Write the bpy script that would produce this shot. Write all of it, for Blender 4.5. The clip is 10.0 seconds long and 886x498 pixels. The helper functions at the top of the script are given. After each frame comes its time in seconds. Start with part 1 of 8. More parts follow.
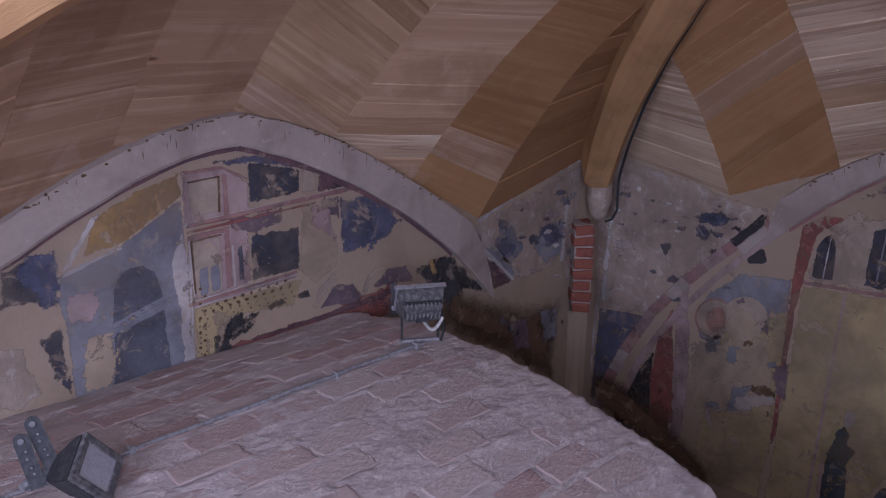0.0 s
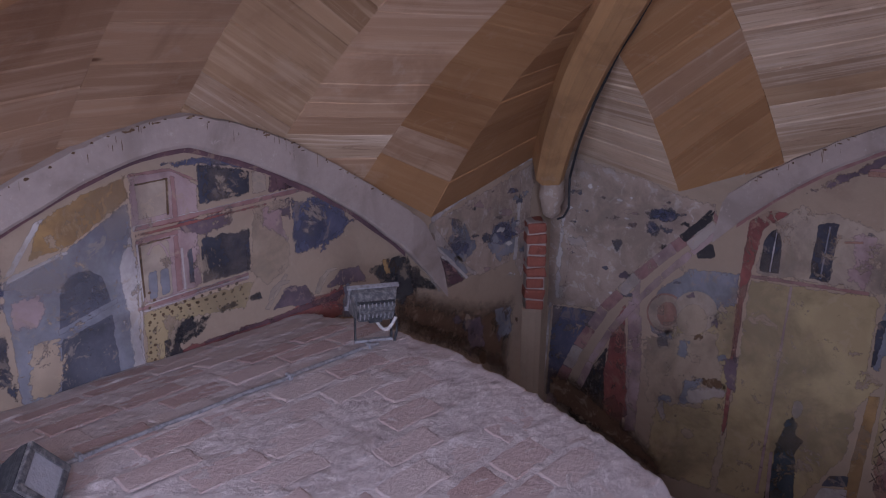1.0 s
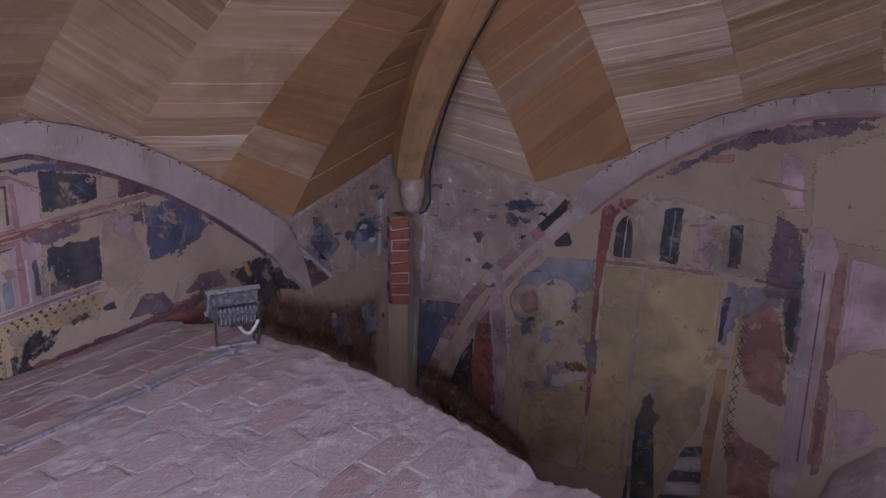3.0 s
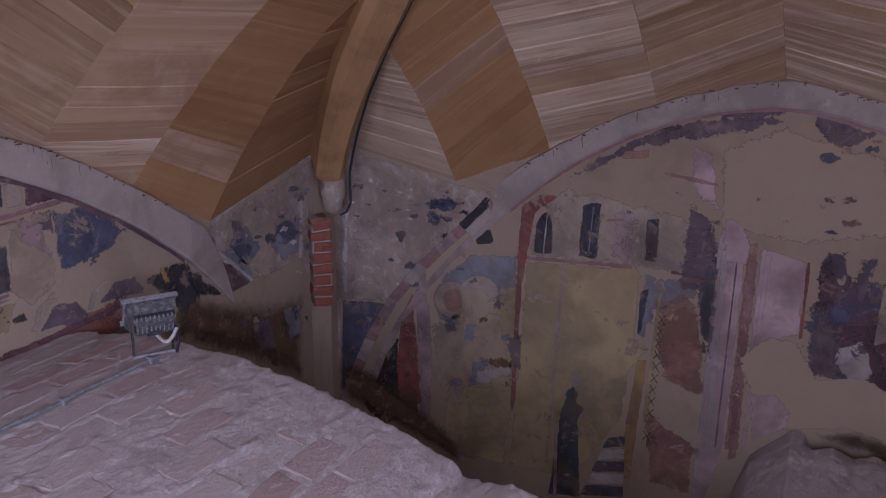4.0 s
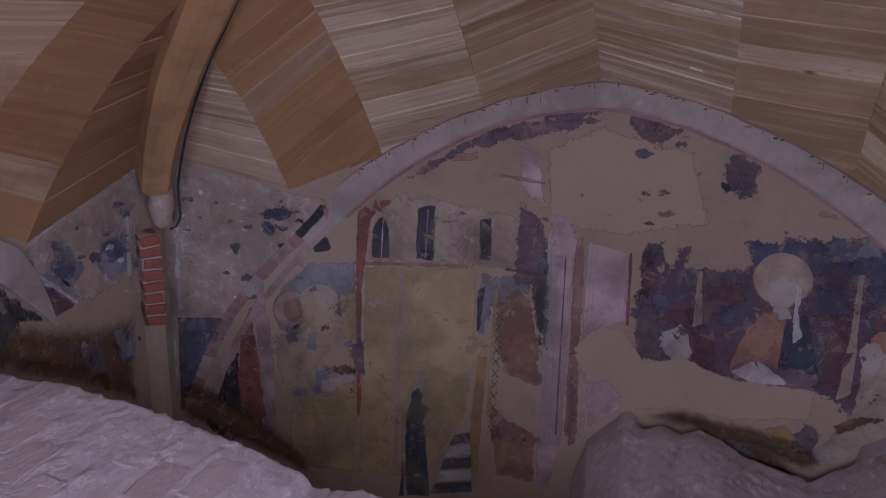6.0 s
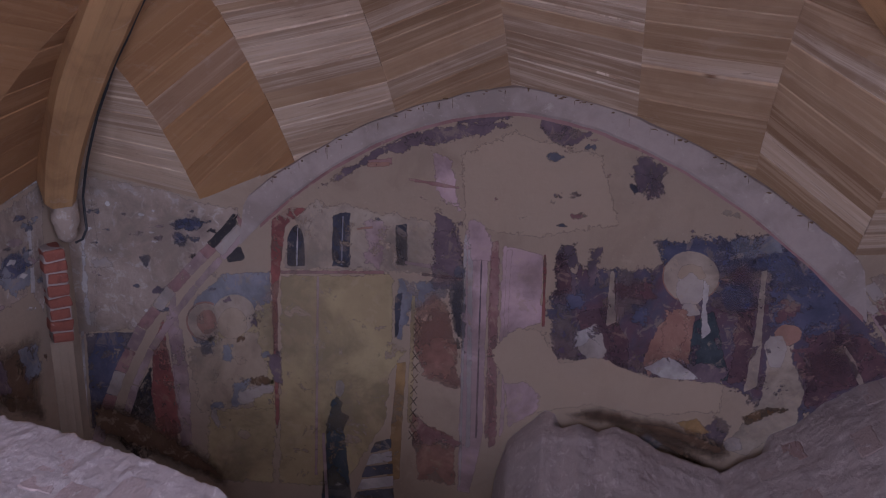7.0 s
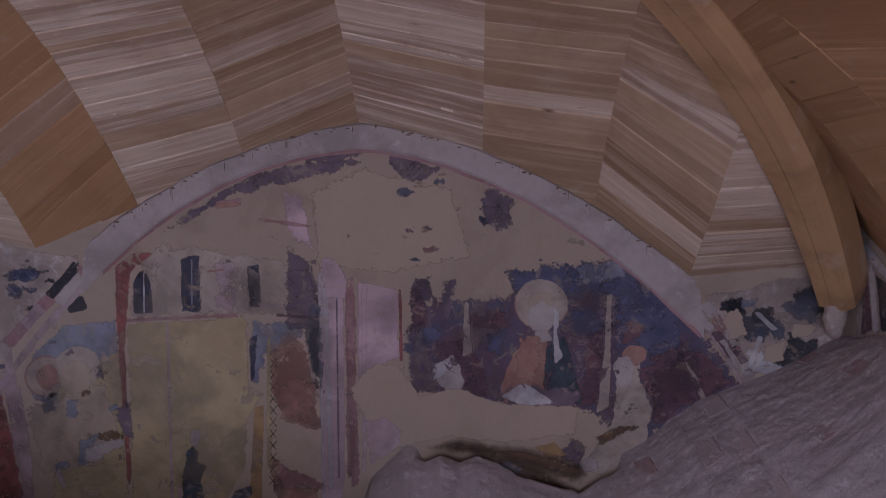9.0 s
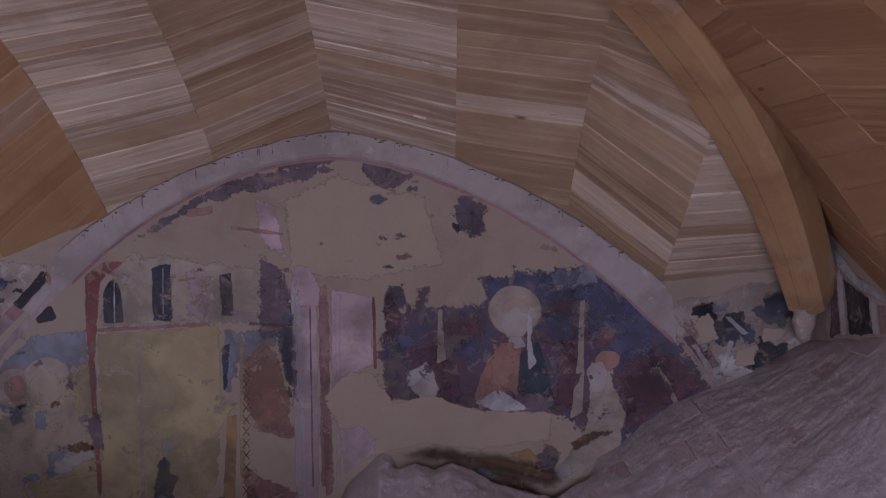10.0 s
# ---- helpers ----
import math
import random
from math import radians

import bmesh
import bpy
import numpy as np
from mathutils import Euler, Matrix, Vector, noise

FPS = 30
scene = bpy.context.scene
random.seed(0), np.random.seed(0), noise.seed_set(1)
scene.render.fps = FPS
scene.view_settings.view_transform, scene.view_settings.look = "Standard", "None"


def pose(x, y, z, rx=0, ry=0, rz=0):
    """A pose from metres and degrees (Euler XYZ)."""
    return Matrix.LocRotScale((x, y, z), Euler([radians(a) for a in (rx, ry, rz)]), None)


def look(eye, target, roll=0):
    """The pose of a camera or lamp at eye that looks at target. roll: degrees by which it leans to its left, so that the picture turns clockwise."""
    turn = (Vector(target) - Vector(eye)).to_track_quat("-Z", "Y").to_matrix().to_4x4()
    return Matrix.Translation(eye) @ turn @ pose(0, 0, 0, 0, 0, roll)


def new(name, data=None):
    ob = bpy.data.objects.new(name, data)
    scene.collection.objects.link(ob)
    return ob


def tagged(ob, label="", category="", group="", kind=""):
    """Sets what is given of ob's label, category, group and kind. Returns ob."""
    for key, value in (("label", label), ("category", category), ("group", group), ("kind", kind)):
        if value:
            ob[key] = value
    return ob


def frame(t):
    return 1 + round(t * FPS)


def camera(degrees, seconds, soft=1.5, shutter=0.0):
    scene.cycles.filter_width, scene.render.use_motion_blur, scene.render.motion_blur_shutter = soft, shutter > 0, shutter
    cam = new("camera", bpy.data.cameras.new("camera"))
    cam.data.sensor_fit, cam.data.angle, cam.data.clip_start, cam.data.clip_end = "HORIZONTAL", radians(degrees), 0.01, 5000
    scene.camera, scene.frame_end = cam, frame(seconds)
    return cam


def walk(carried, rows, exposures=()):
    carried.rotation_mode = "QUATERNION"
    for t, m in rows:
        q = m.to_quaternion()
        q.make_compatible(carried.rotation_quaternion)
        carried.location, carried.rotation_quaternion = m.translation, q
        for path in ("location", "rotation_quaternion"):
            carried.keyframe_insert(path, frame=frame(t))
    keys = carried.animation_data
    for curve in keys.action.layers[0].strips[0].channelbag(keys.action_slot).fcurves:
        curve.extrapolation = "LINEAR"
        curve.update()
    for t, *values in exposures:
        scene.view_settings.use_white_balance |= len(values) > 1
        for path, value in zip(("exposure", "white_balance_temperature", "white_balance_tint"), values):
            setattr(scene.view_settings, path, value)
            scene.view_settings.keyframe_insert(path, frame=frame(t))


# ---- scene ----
cam = camera(52.60, 10.0, soft=1.1)
# seconds, place, then yaw, pitch and roll
ROWS = [
    (0.0, 0.511, -0.008, 1.564, 43.82, -15.63, -0.44),
    (0.5, 0.518, -0.003, 1.564, 42.66, -15.64, -0.39),
    (1.0, 0.526, 0.003, 1.565, 40.94, -15.66, -0.37),
    (1.5, 0.539, 0.005, 1.564, 39.07, -15.68, -0.31),
    (2.0, 0.539, 0.014, 1.563, 36.81, -15.74, -0.21),
    (2.5, 0.545, 0.011, 1.567, 34.58, -15.82, -0.22),
    (4.0, 0.560, 0.024, 1.579, 27.16, -15.99, -0.13),
    (4.5, 0.565, 0.022, 1.589, 24.67, -16.08, -0.01),
    (5.0, 0.560, 0.021, 1.591, 21.78, -16.08, -0.05),
    (5.5, 0.566, 0.014, 1.583, 19.11, -15.82, 0.02),
    (7.0, 0.584, 0.017, 1.586, 11.08, -15.30, 0.02),
    (7.5, 0.602, 0.020, 1.585, 8.31, -14.95, 0.16),
    (8.0, 0.610, 0.016, 1.587, 5.55, -14.41, 0.19),
    (8.5, 0.616, 0.017, 1.593, 3.44, -13.75, 0.22),
    (9.0, 0.630, 0.016, 1.596, 1.99, -13.12, 0.30),
    (9.5, 0.630, 0.011, 1.598, 0.95, -12.77, 0.29),
    (10.0, 0.626, 0.015, 1.598, 0.20, -12.70, 0.25),
]


def aimed(x, y, z, yaw, pitch, roll):
    a, p = radians(yaw), radians(pitch)
    ahead = Vector((-math.sin(a) * math.cos(p), math.cos(a) * math.cos(p), math.sin(p)))
    eye = Vector((x, y, z))
    return look(eye, eye + ahead, -roll)


EXPOSURES = [(0.0, -0.15, 5360, 23), (2.5, -0.15, 5470, 25), (5.5, -0.16, 5450, 26), (10.0, -0.06, 5360, 25)]
walk(cam, [(t, aimed(*row)) for t, *row in ROWS], EXPOSURES)

# ---- light ----
world = bpy.data.worlds.new("sky")
scene.world = world
world.use_nodes = True
wn = world.node_tree
sky = wn.nodes.new("ShaderNodeTexSky")
sky.sky_type = "NISHITA"
sky.sun_disc = False
sky.sun_elevation = radians(35)
sky.sun_rotation = radians(150)
wn.nodes["Background"].inputs[1].default_value = 0.1
wn.links.new(sky.outputs[0], wn.nodes["Background"].inputs[0])


def area_lamp(name, eye, target, wide, high, power, colour):
    data = bpy.data.lights.new(name, "AREA")
    data.shape, data.size, data.size_y, data.energy, data.color = "RECTANGLE", wide, high, power, colour
    ob = new(name, data)
    ob.matrix_world = look(eye, target)
    return ob


# ---- plan ----
XA, YB, XC, YD = -2.764, 4.9, 2.70, -0.66      # faces of the four walls
CX, CY = 0.02, 2.12                            # middle of the bay
YE = -3.0                                      # the added, unseen wall behind the camera
LOW, HIGH = -2.0, 3.2

# added lamps in made-up side openings, out of view: y from, y to, z from, z to
OPENING = (-2.3, -0.9, 1.2, 3.0)
for face, inward, power in ((XC, -1, 215), (XA, 1, 75)):
    mid_y, mid_z = (OPENING[0] + OPENING[1]) / 2, (OPENING[2] + OPENING[3]) / 2
    area_lamp("window_daylight", (face - 0.2 * inward, mid_y, mid_z), (face + 3.0 * inward, mid_y, mid_z), OPENING[1] - OPENING[0] - 0.05, OPENING[3] - OPENING[2] - 0.05, power, (0.87, 0.88, 1.0))
# one more made-up opening and lamp, behind the camera
LAMP_OPENINGS = [(-0.7, 1.5, 0.9, 2.7)]
for a, b, lo, hi in LAMP_OPENINGS:
    area_lamp("window_daylight", ((a + b) / 2, YE - 0.2, (lo + hi) / 2), ((a + b) / 2, 4.0, 0.9), b - a - 0.05, hi - lo - 0.05, 140, (0.87, 0.88, 1.0))


# ---- materials ----
def graph(name, roughness=0.9):
    m = bpy.data.materials.new(name)
    m.use_nodes = True
    b = m.node_tree.nodes["Principled BSDF"]
    b.inputs["Roughness"].default_value = roughness
    b.inputs["Specular IOR Level"].default_value = 0.25
    return m, m.node_tree, b


def coords(nt, scale=(1, 1, 1), turn=(0, 0, 0)):
    c = nt.nodes.new("ShaderNodeTexCoord")
    mp = nt.nodes.new("ShaderNodeMapping")
    mp.inputs["Scale"].default_value = scale
    mp.inputs["Rotation"].default_value = turn
    nt.links.new(c.outputs["Object"], mp.inputs["Vector"])
    return mp.outputs["Vector"]


def noise_tex(nt, vec, scale, detail=6.0, rough=0.6, distort=0.0):
    n = nt.nodes.new("ShaderNodeTexNoise")
    n.inputs["Scale"].default_value = scale
    n.inputs["Detail"].default_value = detail
    n.inputs["Roughness"].default_value = rough
    n.inputs["Distortion"].default_value = distort
    nt.links.new(vec, n.inputs["Vector"])
    return n.outputs["Fac"]


def ramp(nt, fac, lo, hi):
    r = nt.nodes.new("ShaderNodeMapRange")
    r.inputs["From Min"].default_value, r.inputs["From Max"].default_value = lo, hi
    r.interpolation_type = "SMOOTHSTEP"
    nt.links.new(fac, r.inputs["Value"])
    return r.outputs["Result"]


def mixed(nt, fac, a, b):
    m = nt.nodes.new("ShaderNodeMix")
    m.data_type = "RGBA"
    if isinstance(fac, float):
        m.inputs[0].default_value = fac
    else:
        nt.links.new(fac, m.inputs[0])
    for value, slot in ((a, 6), (b, 7)):
        if isinstance(value, tuple):
            m.inputs[slot].default_value = (*value, 1)
        else:
            nt.links.new(value, m.inputs[slot])
    return m.outputs[2]


def bump(nt, b, height, strength, distance):
    n = nt.nodes.new("ShaderNodeBump")
    n.inputs["Strength"].default_value = strength
    n.inputs["Distance"].default_value = distance
    nt.links.new(height, n.inputs["Height"])
    nt.links.new(n.outputs["Normal"], b.inputs["Normal"])


def attribute(nt, name):
    n = nt.nodes.new("ShaderNodeAttribute")
    n.attribute_name = name
    return n.outputs["Fac"]


def sums(nt, kind, a, b):
    n = nt.nodes.new("ShaderNodeMath")
    n.operation = kind
    for k, value in enumerate((a, b)):
        if isinstance(value, float):
            n.inputs[k].default_value = value
        else:
            nt.links.new(value, n.inputs[k])
    return n.outputs[0]


def plaster(name, base, dark, pale, coarse=2.2, fine=26.0, relief=0.006, stain=(0.50, 0.68), chip=(0.62, 0.70), pits=0.5, strength=0.5, stretch=(1, 1, 1)):
    """Old lime plaster or fresco: broad stains, crisp losses, fine flecks and grain."""
    m, nt, b = graph(name, 0.92)
    v = coords(nt, stretch)
    broad = noise_tex(nt, v, coarse, 5, 0.6, 0.5)
    grain = noise_tex(nt, v, fine, 6, 0.7)
    worn = noise_tex(nt, v, coarse * 3.1, 9, 0.74, 0.6)
    fleck = noise_tex(nt, v, coarse * 14, 7, 0.75, 0.3)
    c = mixed(nt, ramp(nt, broad, *stain), base, dark)
    c = mixed(nt, ramp(nt, worn, *chip), c, pale)
    c = mixed(nt, ramp(nt, fleck, 0.60, 0.66), c, mixed(nt, 0.6, c, pale))
    c = mixed(nt, ramp(nt, fleck, 0.40, 0.33), c, mixed(nt, pits, c, dark))
    c = mixed(nt, ramp(nt, grain, 0.35, 0.75), c, mixed(nt, 0.35, c, dark))
    nt.links.new(c, b.inputs["Base Color"])
    h = nt.nodes.new("ShaderNodeMath")
    h.operation = "ADD"
    nt.links.new(worn, h.inputs[0])
    nt.links.new(grain, h.inputs[1])
    bump(nt, b, h.outputs[0], strength, relief)
    return m


def wood(name, a, b_, c_, streak=0.5, sawn=0.5, stain=0.3):
    """Boards: tone by board, grain and saw marks along each board, damp stains across them, now and then a knot."""
    m, nt, b = graph(name, 0.62)
    uv = nt.nodes.new("ShaderNodeUVMap")

    def along(scale, size, detail, rough, distort=0.0):
        mp = nt.nodes.new("ShaderNodeMapping")
        mp.inputs["Scale"].default_value = scale
        nt.links.new(uv.outputs["UV"], mp.inputs["Vector"])
        return mp.outputs["Vector"], noise_tex(nt, mp.outputs["Vector"], size, detail, rough, distort)

    _, fine = along((3.0, 90, 1), 1.0, 8, 0.75, 0.3)
    _, band = along((0.9, 30, 1), 1.0, 5, 0.65, 0.4)
    _, mark = along((3.0, 55, 1), 1.0, 8, 0.75, 0.8)
    spot, _ = along((2.2, 9, 1), 1.0, 2, 0.6)
    geo = nt.nodes.new("ShaderNodeNewGeometry")
    tone = geo.outputs["Random Per Island"]
    c = mixed(nt, tone, a, b_)
    c = mixed(nt, ramp(nt, band, 0.46, 0.64), c, mixed(nt, 0.75, c, c_))
    dark = mixed(nt, 0.55, c, (0.12, 0.055, 0.025))
    c = mixed(nt, ramp(nt, fine, 0.50, 0.72), c, mixed(nt, streak, c, dark))
    c = mixed(nt, ramp(nt, mark, 0.60, 0.66), c, mixed(nt, sawn, c, dark))
    c = mixed(nt, ramp(nt, mark, 0.40, 0.33), c, mixed(nt, sawn, c, c_))
    where = coords(nt)
    worn = noise_tex(nt, where, 2.3, 6, 0.62, 0.5)
    c = mixed(nt, ramp(nt, worn, 0.46, 0.66), c, mixed(nt, stain, c, (0.20, 0.095, 0.045)))
    bleached = noise_tex(nt, where, 4.7, 8, 0.7, 0.8)
    c = mixed(nt, ramp(nt, bleached, 0.57, 0.66), c, mixed(nt, stain * 0.6, c, (0.55, 0.46, 0.37)))
    knot = nt.nodes.new("ShaderNodeTexVoronoi")
    knot.inputs["Scale"].default_value = 0.8
    nt.links.new(spot, knot.inputs["Vector"])
    k = sums(nt, "MULTIPLY", ramp(nt, knot.outputs["Distance"], 0.085, 0.02), ramp(nt, tone, 0.60, 0.75))
    c = mixed(nt, k, c, (0.15, 0.075, 0.035))
    nt.links.new(c, b.inputs["Base Color"])
    bump(nt, b, sums(nt, "ADD", fine, mark), 0.6, 0.004)
    return m


def plain(name, colour, rough=0.5, metal=0.0, fleck=None):
    m, nt, b = graph(name, rough)
    v = coords(nt)
    g = noise_tex(nt, v, 55, 5, 0.7)
    d = tuple(k * 0.6 for k in colour)
    nt.links.new(mixed(nt, ramp(nt, g, 0.40, 0.70), colour, fleck or d), b.inputs["Base Color"])
    b.inputs["Metallic"].default_value = metal
    bump(nt, b, g, 0.2, 0.001)
    return m


M = {}
M["render_coat"] = plaster("render_coat", (0.35, 0.272, 0.198), (0.295, 0.225, 0.163), (0.41, 0.33, 0.25), chip=(0.62, 0.75))
M["old_plaster"] = plaster("old_plaster", (0.40, 0.315, 0.25), (0.31, 0.24, 0.195), (0.50, 0.43, 0.37), 4.0, 34.0, 0.025, chip=(0.54, 0.60))
M["ring_plaster"] = plaster("ring_plaster", (0.39, 0.325, 0.29), (0.29, 0.24, 0.21), (0.47, 0.405, 0.36), 3.0, chip=(0.58, 0.66), stain=(0.45, 0.66))
M["extrados"] = plaster("extrados", (0.455, 0.395, 0.38), (0.37, 0.315, 0.30), (0.56, 0.505, 0.49), 5.0, 60.0, 0.014, chip=(0.55, 0.60), strength=0.65, stretch=(1.3, 0.8, 1))
M["whitewash"] = plaster("whitewash", (0.66, 0.62, 0.58), (0.52, 0.48, 0.45), (0.74, 0.71, 0.67))
LOSS = (0.36, 0.275, 0.19)                     # bare mortar where the paint has gone
for tint, base, dark in [
        ("slate", (0.25, 0.25, 0.275), (0.17, 0.17, 0.20)), ("ochre", (0.38, 0.24, 0.10), (0.27, 0.17, 0.08)),
        ("chalk", (0.52, 0.48, 0.45), (0.38, 0.34, 0.33)), ("dusk", (0.12, 0.12, 0.145), (0.075, 0.075, 0.09)),
        ("night", (0.07, 0.07, 0.09), (0.045, 0.045, 0.055)), ("rose", (0.41, 0.31, 0.295), (0.31, 0.215, 0.21)),
        ("cream", (0.42, 0.345, 0.265), (0.31, 0.25, 0.20)), ("maroon", (0.16, 0.085, 0.09), (0.10, 0.06, 0.07)),
        ("red", (0.30, 0.11, 0.09), (0.20, 0.075, 0.07)), ("plum", (0.18, 0.13, 0.145), (0.11, 0.085, 0.10)),
        ("sand", (0.40, 0.315, 0.225), (0.33, 0.255, 0.185)), ("straw", (0.415, 0.33, 0.18), (0.36, 0.28, 0.155)),
        ("soot", (0.06, 0.055, 0.055), (0.035, 0.032, 0.035)), ("rust", (0.355, 0.205, 0.155), (0.27, 0.145, 0.11)),
        ("teal", (0.075, 0.09, 0.10), (0.045, 0.055, 0.065)), ("red_wash", (0.34, 0.205, 0.19), (0.26, 0.14, 0.13)),
        ("pink", (0.53, 0.385, 0.39), (0.44, 0.315, 0.315)), ("indigo", (0.095, 0.09, 0.125), (0.13, 0.075, 0.09)),
        # the last tint is a deep brown, also used to paint shade behind the rubble
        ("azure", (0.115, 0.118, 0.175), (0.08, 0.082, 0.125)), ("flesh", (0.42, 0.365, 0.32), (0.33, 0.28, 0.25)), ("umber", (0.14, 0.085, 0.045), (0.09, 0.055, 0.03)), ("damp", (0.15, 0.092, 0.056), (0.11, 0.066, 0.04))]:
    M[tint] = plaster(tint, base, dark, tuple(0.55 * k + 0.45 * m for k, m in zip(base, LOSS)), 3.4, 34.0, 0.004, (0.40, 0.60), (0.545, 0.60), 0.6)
M["mortar"] = plaster("mortar", (0.378, 0.292, 0.212), (0.345, 0.265, 0.19), (0.41, 0.325, 0.245), chip=(0.7, 0.85))
M["brick_red"] = plaster("brick_red", (0.27, 0.095, 0.065), (0.19, 0.065, 0.048), (0.36, 0.21, 0.165), 9.0, 60.0)
M["brick_dusty"] = plaster("brick_dusty", (0.385, 0.28, 0.255), (0.32, 0.23, 0.21), (0.53, 0.465, 0.44), 6.0, 60.0, 0.014, chip=(0.57, 0.62), strength=0.7, stretch=(1.4, 0.6, 1))

# each brick keeps more or less of the mortar wash
dusty = M["brick_dusty"].node_tree
dusty_out = dusty.nodes["Principled BSDF"].inputs["Base Color"]
which = dusty.nodes.new("ShaderNodeObjectInfo")
dusty.links.new(mixed(dusty, ramp(dusty, which.outputs["Random"], 0.0, 0.9), (0.46, 0.385, 0.36), dusty_out.links[0].from_socket), dusty_out)


def paint_coat(source, hold, soft=False):
    """The same pigment as a coat of paint: flaked through in spots and frayed at its edges. hold: how well it has kept."""
    m = source.copy()
    m.name = source.name + "_coat"
    nt = m.node_tree
    v = coords(nt)
    cover, rag = attribute(nt, "cover"), attribute(nt, "rag")
    a = noise_tex(nt, v, 11.0, 8, 0.68, 0.4)
    b = noise_tex(nt, v, 47.0, 6, 0.7, 0.2)
    fray = sums(nt, "MULTIPLY", sums(nt, "ADD", sums(nt, "MULTIPLY", sums(nt, "SUBTRACT", a, 0.5), 7.0), sums(nt, "MULTIPLY", sums(nt, "SUBTRACT", b, 0.5), 3.0)), rag)
    edge = sums(nt, "DIVIDE", sums(nt, "ADD", cover, fray), sums(nt, "ADD", sums(nt, "MULTIPLY", rag, 0.55), 0.0015))
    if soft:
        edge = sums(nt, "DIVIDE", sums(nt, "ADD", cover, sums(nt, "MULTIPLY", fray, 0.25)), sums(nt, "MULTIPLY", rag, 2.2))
    edge = ramp(nt, edge, 0.0, 1.0)
    c = noise_tex(nt, v, 6.3, 9, 0.72, 0.5)
    worn = sums(nt, "MULTIPLY", ramp(nt, c, hold, hold + 0.045), 0.85)
    thin = sums(nt, "MULTIPLY", ramp(nt, noise_tex(nt, v, 2.7, 5, 0.6, 0.3), 0.40, 0.65), 0.45 if hold < 0.85 else 0.0)
    stay = sums(nt, "MULTIPLY", sums(nt, "SUBTRACT", 1.0, worn), sums(nt, "SUBTRACT", 1.0, thin))
    nt.links.new(sums(nt, "MULTIPLY", edge, stay), nt.nodes["Principled BSDF"].inputs["Alpha"])
    return m


M["pale_boards"] = wood("pale_boards", (0.35, 0.235, 0.145), (0.60, 0.455, 0.315), (0.70, 0.57, 0.43), 0.75, 0.85, 0.2)
M["amber_boards"] = wood("amber_boards", (0.265, 0.132, 0.056), (0.40, 0.222, 0.10), (0.42, 0.245, 0.12), 0.18, 0.22, 0.22)
M["dull_boards"] = wood("dull_boards", (0.30, 0.185, 0.10), (0.48, 0.325, 0.19), (0.54, 0.39, 0.25), 0.35, 0.45, 0.25)
M["dusty_boards"] = wood("dusty_boards", (0.355, 0.22, 0.13), (0.475, 0.312, 0.192), (0.52, 0.37, 0.25), 0.18, 0.25, 0.4)
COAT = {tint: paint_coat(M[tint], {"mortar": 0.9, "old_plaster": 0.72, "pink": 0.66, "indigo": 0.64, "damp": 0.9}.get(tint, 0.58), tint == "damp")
        for tint in ("slate", "ochre", "chalk", "dusk", "night", "rose", "cream", "maroon", "red", "plum", "sand", "straw", "soot", "rust",
                     "teal", "red_wash", "pink", "indigo", "umber", "damp", "flesh", "azure", "mortar", "old_plaster", "whitewash")}
M["rib_wood"] = wood("rib_wood", (0.45, 0.265, 0.115), (0.49, 0.295, 0.135), (0.42, 0.25, 0.115), 0.45, 0.25, 0.45)


# ---- building ----
def part(name, bm, material, parent=None, label="", smooth=False):
    me = bpy.data.meshes.new(name)
    bm.to_mesh(me)
    bm.free()
    me.materials.append(material)
    if smooth:
        for p in me.polygons:
            p.use_smooth = True
    ob = new(name, me)
    if parent is not None:
        ob.parent = parent
    if label:
        ob["label"] = label
    return ob


def box(bm, lo, hi, m=None):
    vs = [bm.verts.new((m @ Vector(c)) if m else c) for c in
          [(x, y, z) for x in (lo[0], hi[0]) for y in (lo[1], hi[1]) for z in (lo[2], hi[2])]]
    for f in ((0, 1, 3, 2), (4, 6, 7, 5), (0, 4, 5, 1), (2, 3, 7, 6), (0, 2, 6, 4), (1, 5, 7, 3)):
        bm.faces.new([vs[i] for i in f])
    return vs


# ---- walls ----
def wall_slab(name, boxes, label, coat="render_coat"):
    bm = bmesh.new()
    for lo, hi in boxes:
        box(bm, lo, hi)
    return tagged(part(name, bm, M[coat]), label, "wall", kind="structure")


THICK = 0.45


def side_wall(x0, x1):
    """A side wall from end to end, pierced out of view by a made-up opening for its lamp."""
    a, b, lo, hi = OPENING
    return [((x0, YE, LOW), (x1, a, HIGH)), ((x0, b, LOW), (x1, YB, HIGH)), ((x0, a, LOW), (x1, b, lo)), ((x0, a, hi), (x1, b, HIGH))]


wall_west = wall_slab("wall_west", side_wall(XA - THICK, XA), "brown rendered wall with a worn painted lunette under the vault")
wall_north = wall_slab("wall_north", [((XA - THICK, YB, LOW), (XC + THICK, YB + THICK, HIGH))], "brown rendered wall with a worn painted lunette under the vault")
wall_east = wall_slab("wall_east", side_wall(XC, XC + THICK), "brown rendered wall closing the vaulted bay")
# unseen south wall, added to hold a lamp and bounce soft fill
pieces, x0 = [], XA - THICK
for a, b, lo, hi in LAMP_OPENINGS:
    pieces += [((x0, YE - THICK, LOW), (a, YE, HIGH)), ((a, YE - THICK, LOW), (b, YE, lo)), ((a, YE - THICK, hi), (b, YE, HIGH))]
    x0 = b
pieces.append(((x0, YE - THICK, LOW), (XC + THICK, YE, HIGH)))
wall_south = wall_slab("wall_south", pieces, "added unseen wall behind the camera, whitewashed as soft fill, with a lamp opening", "whitewash")


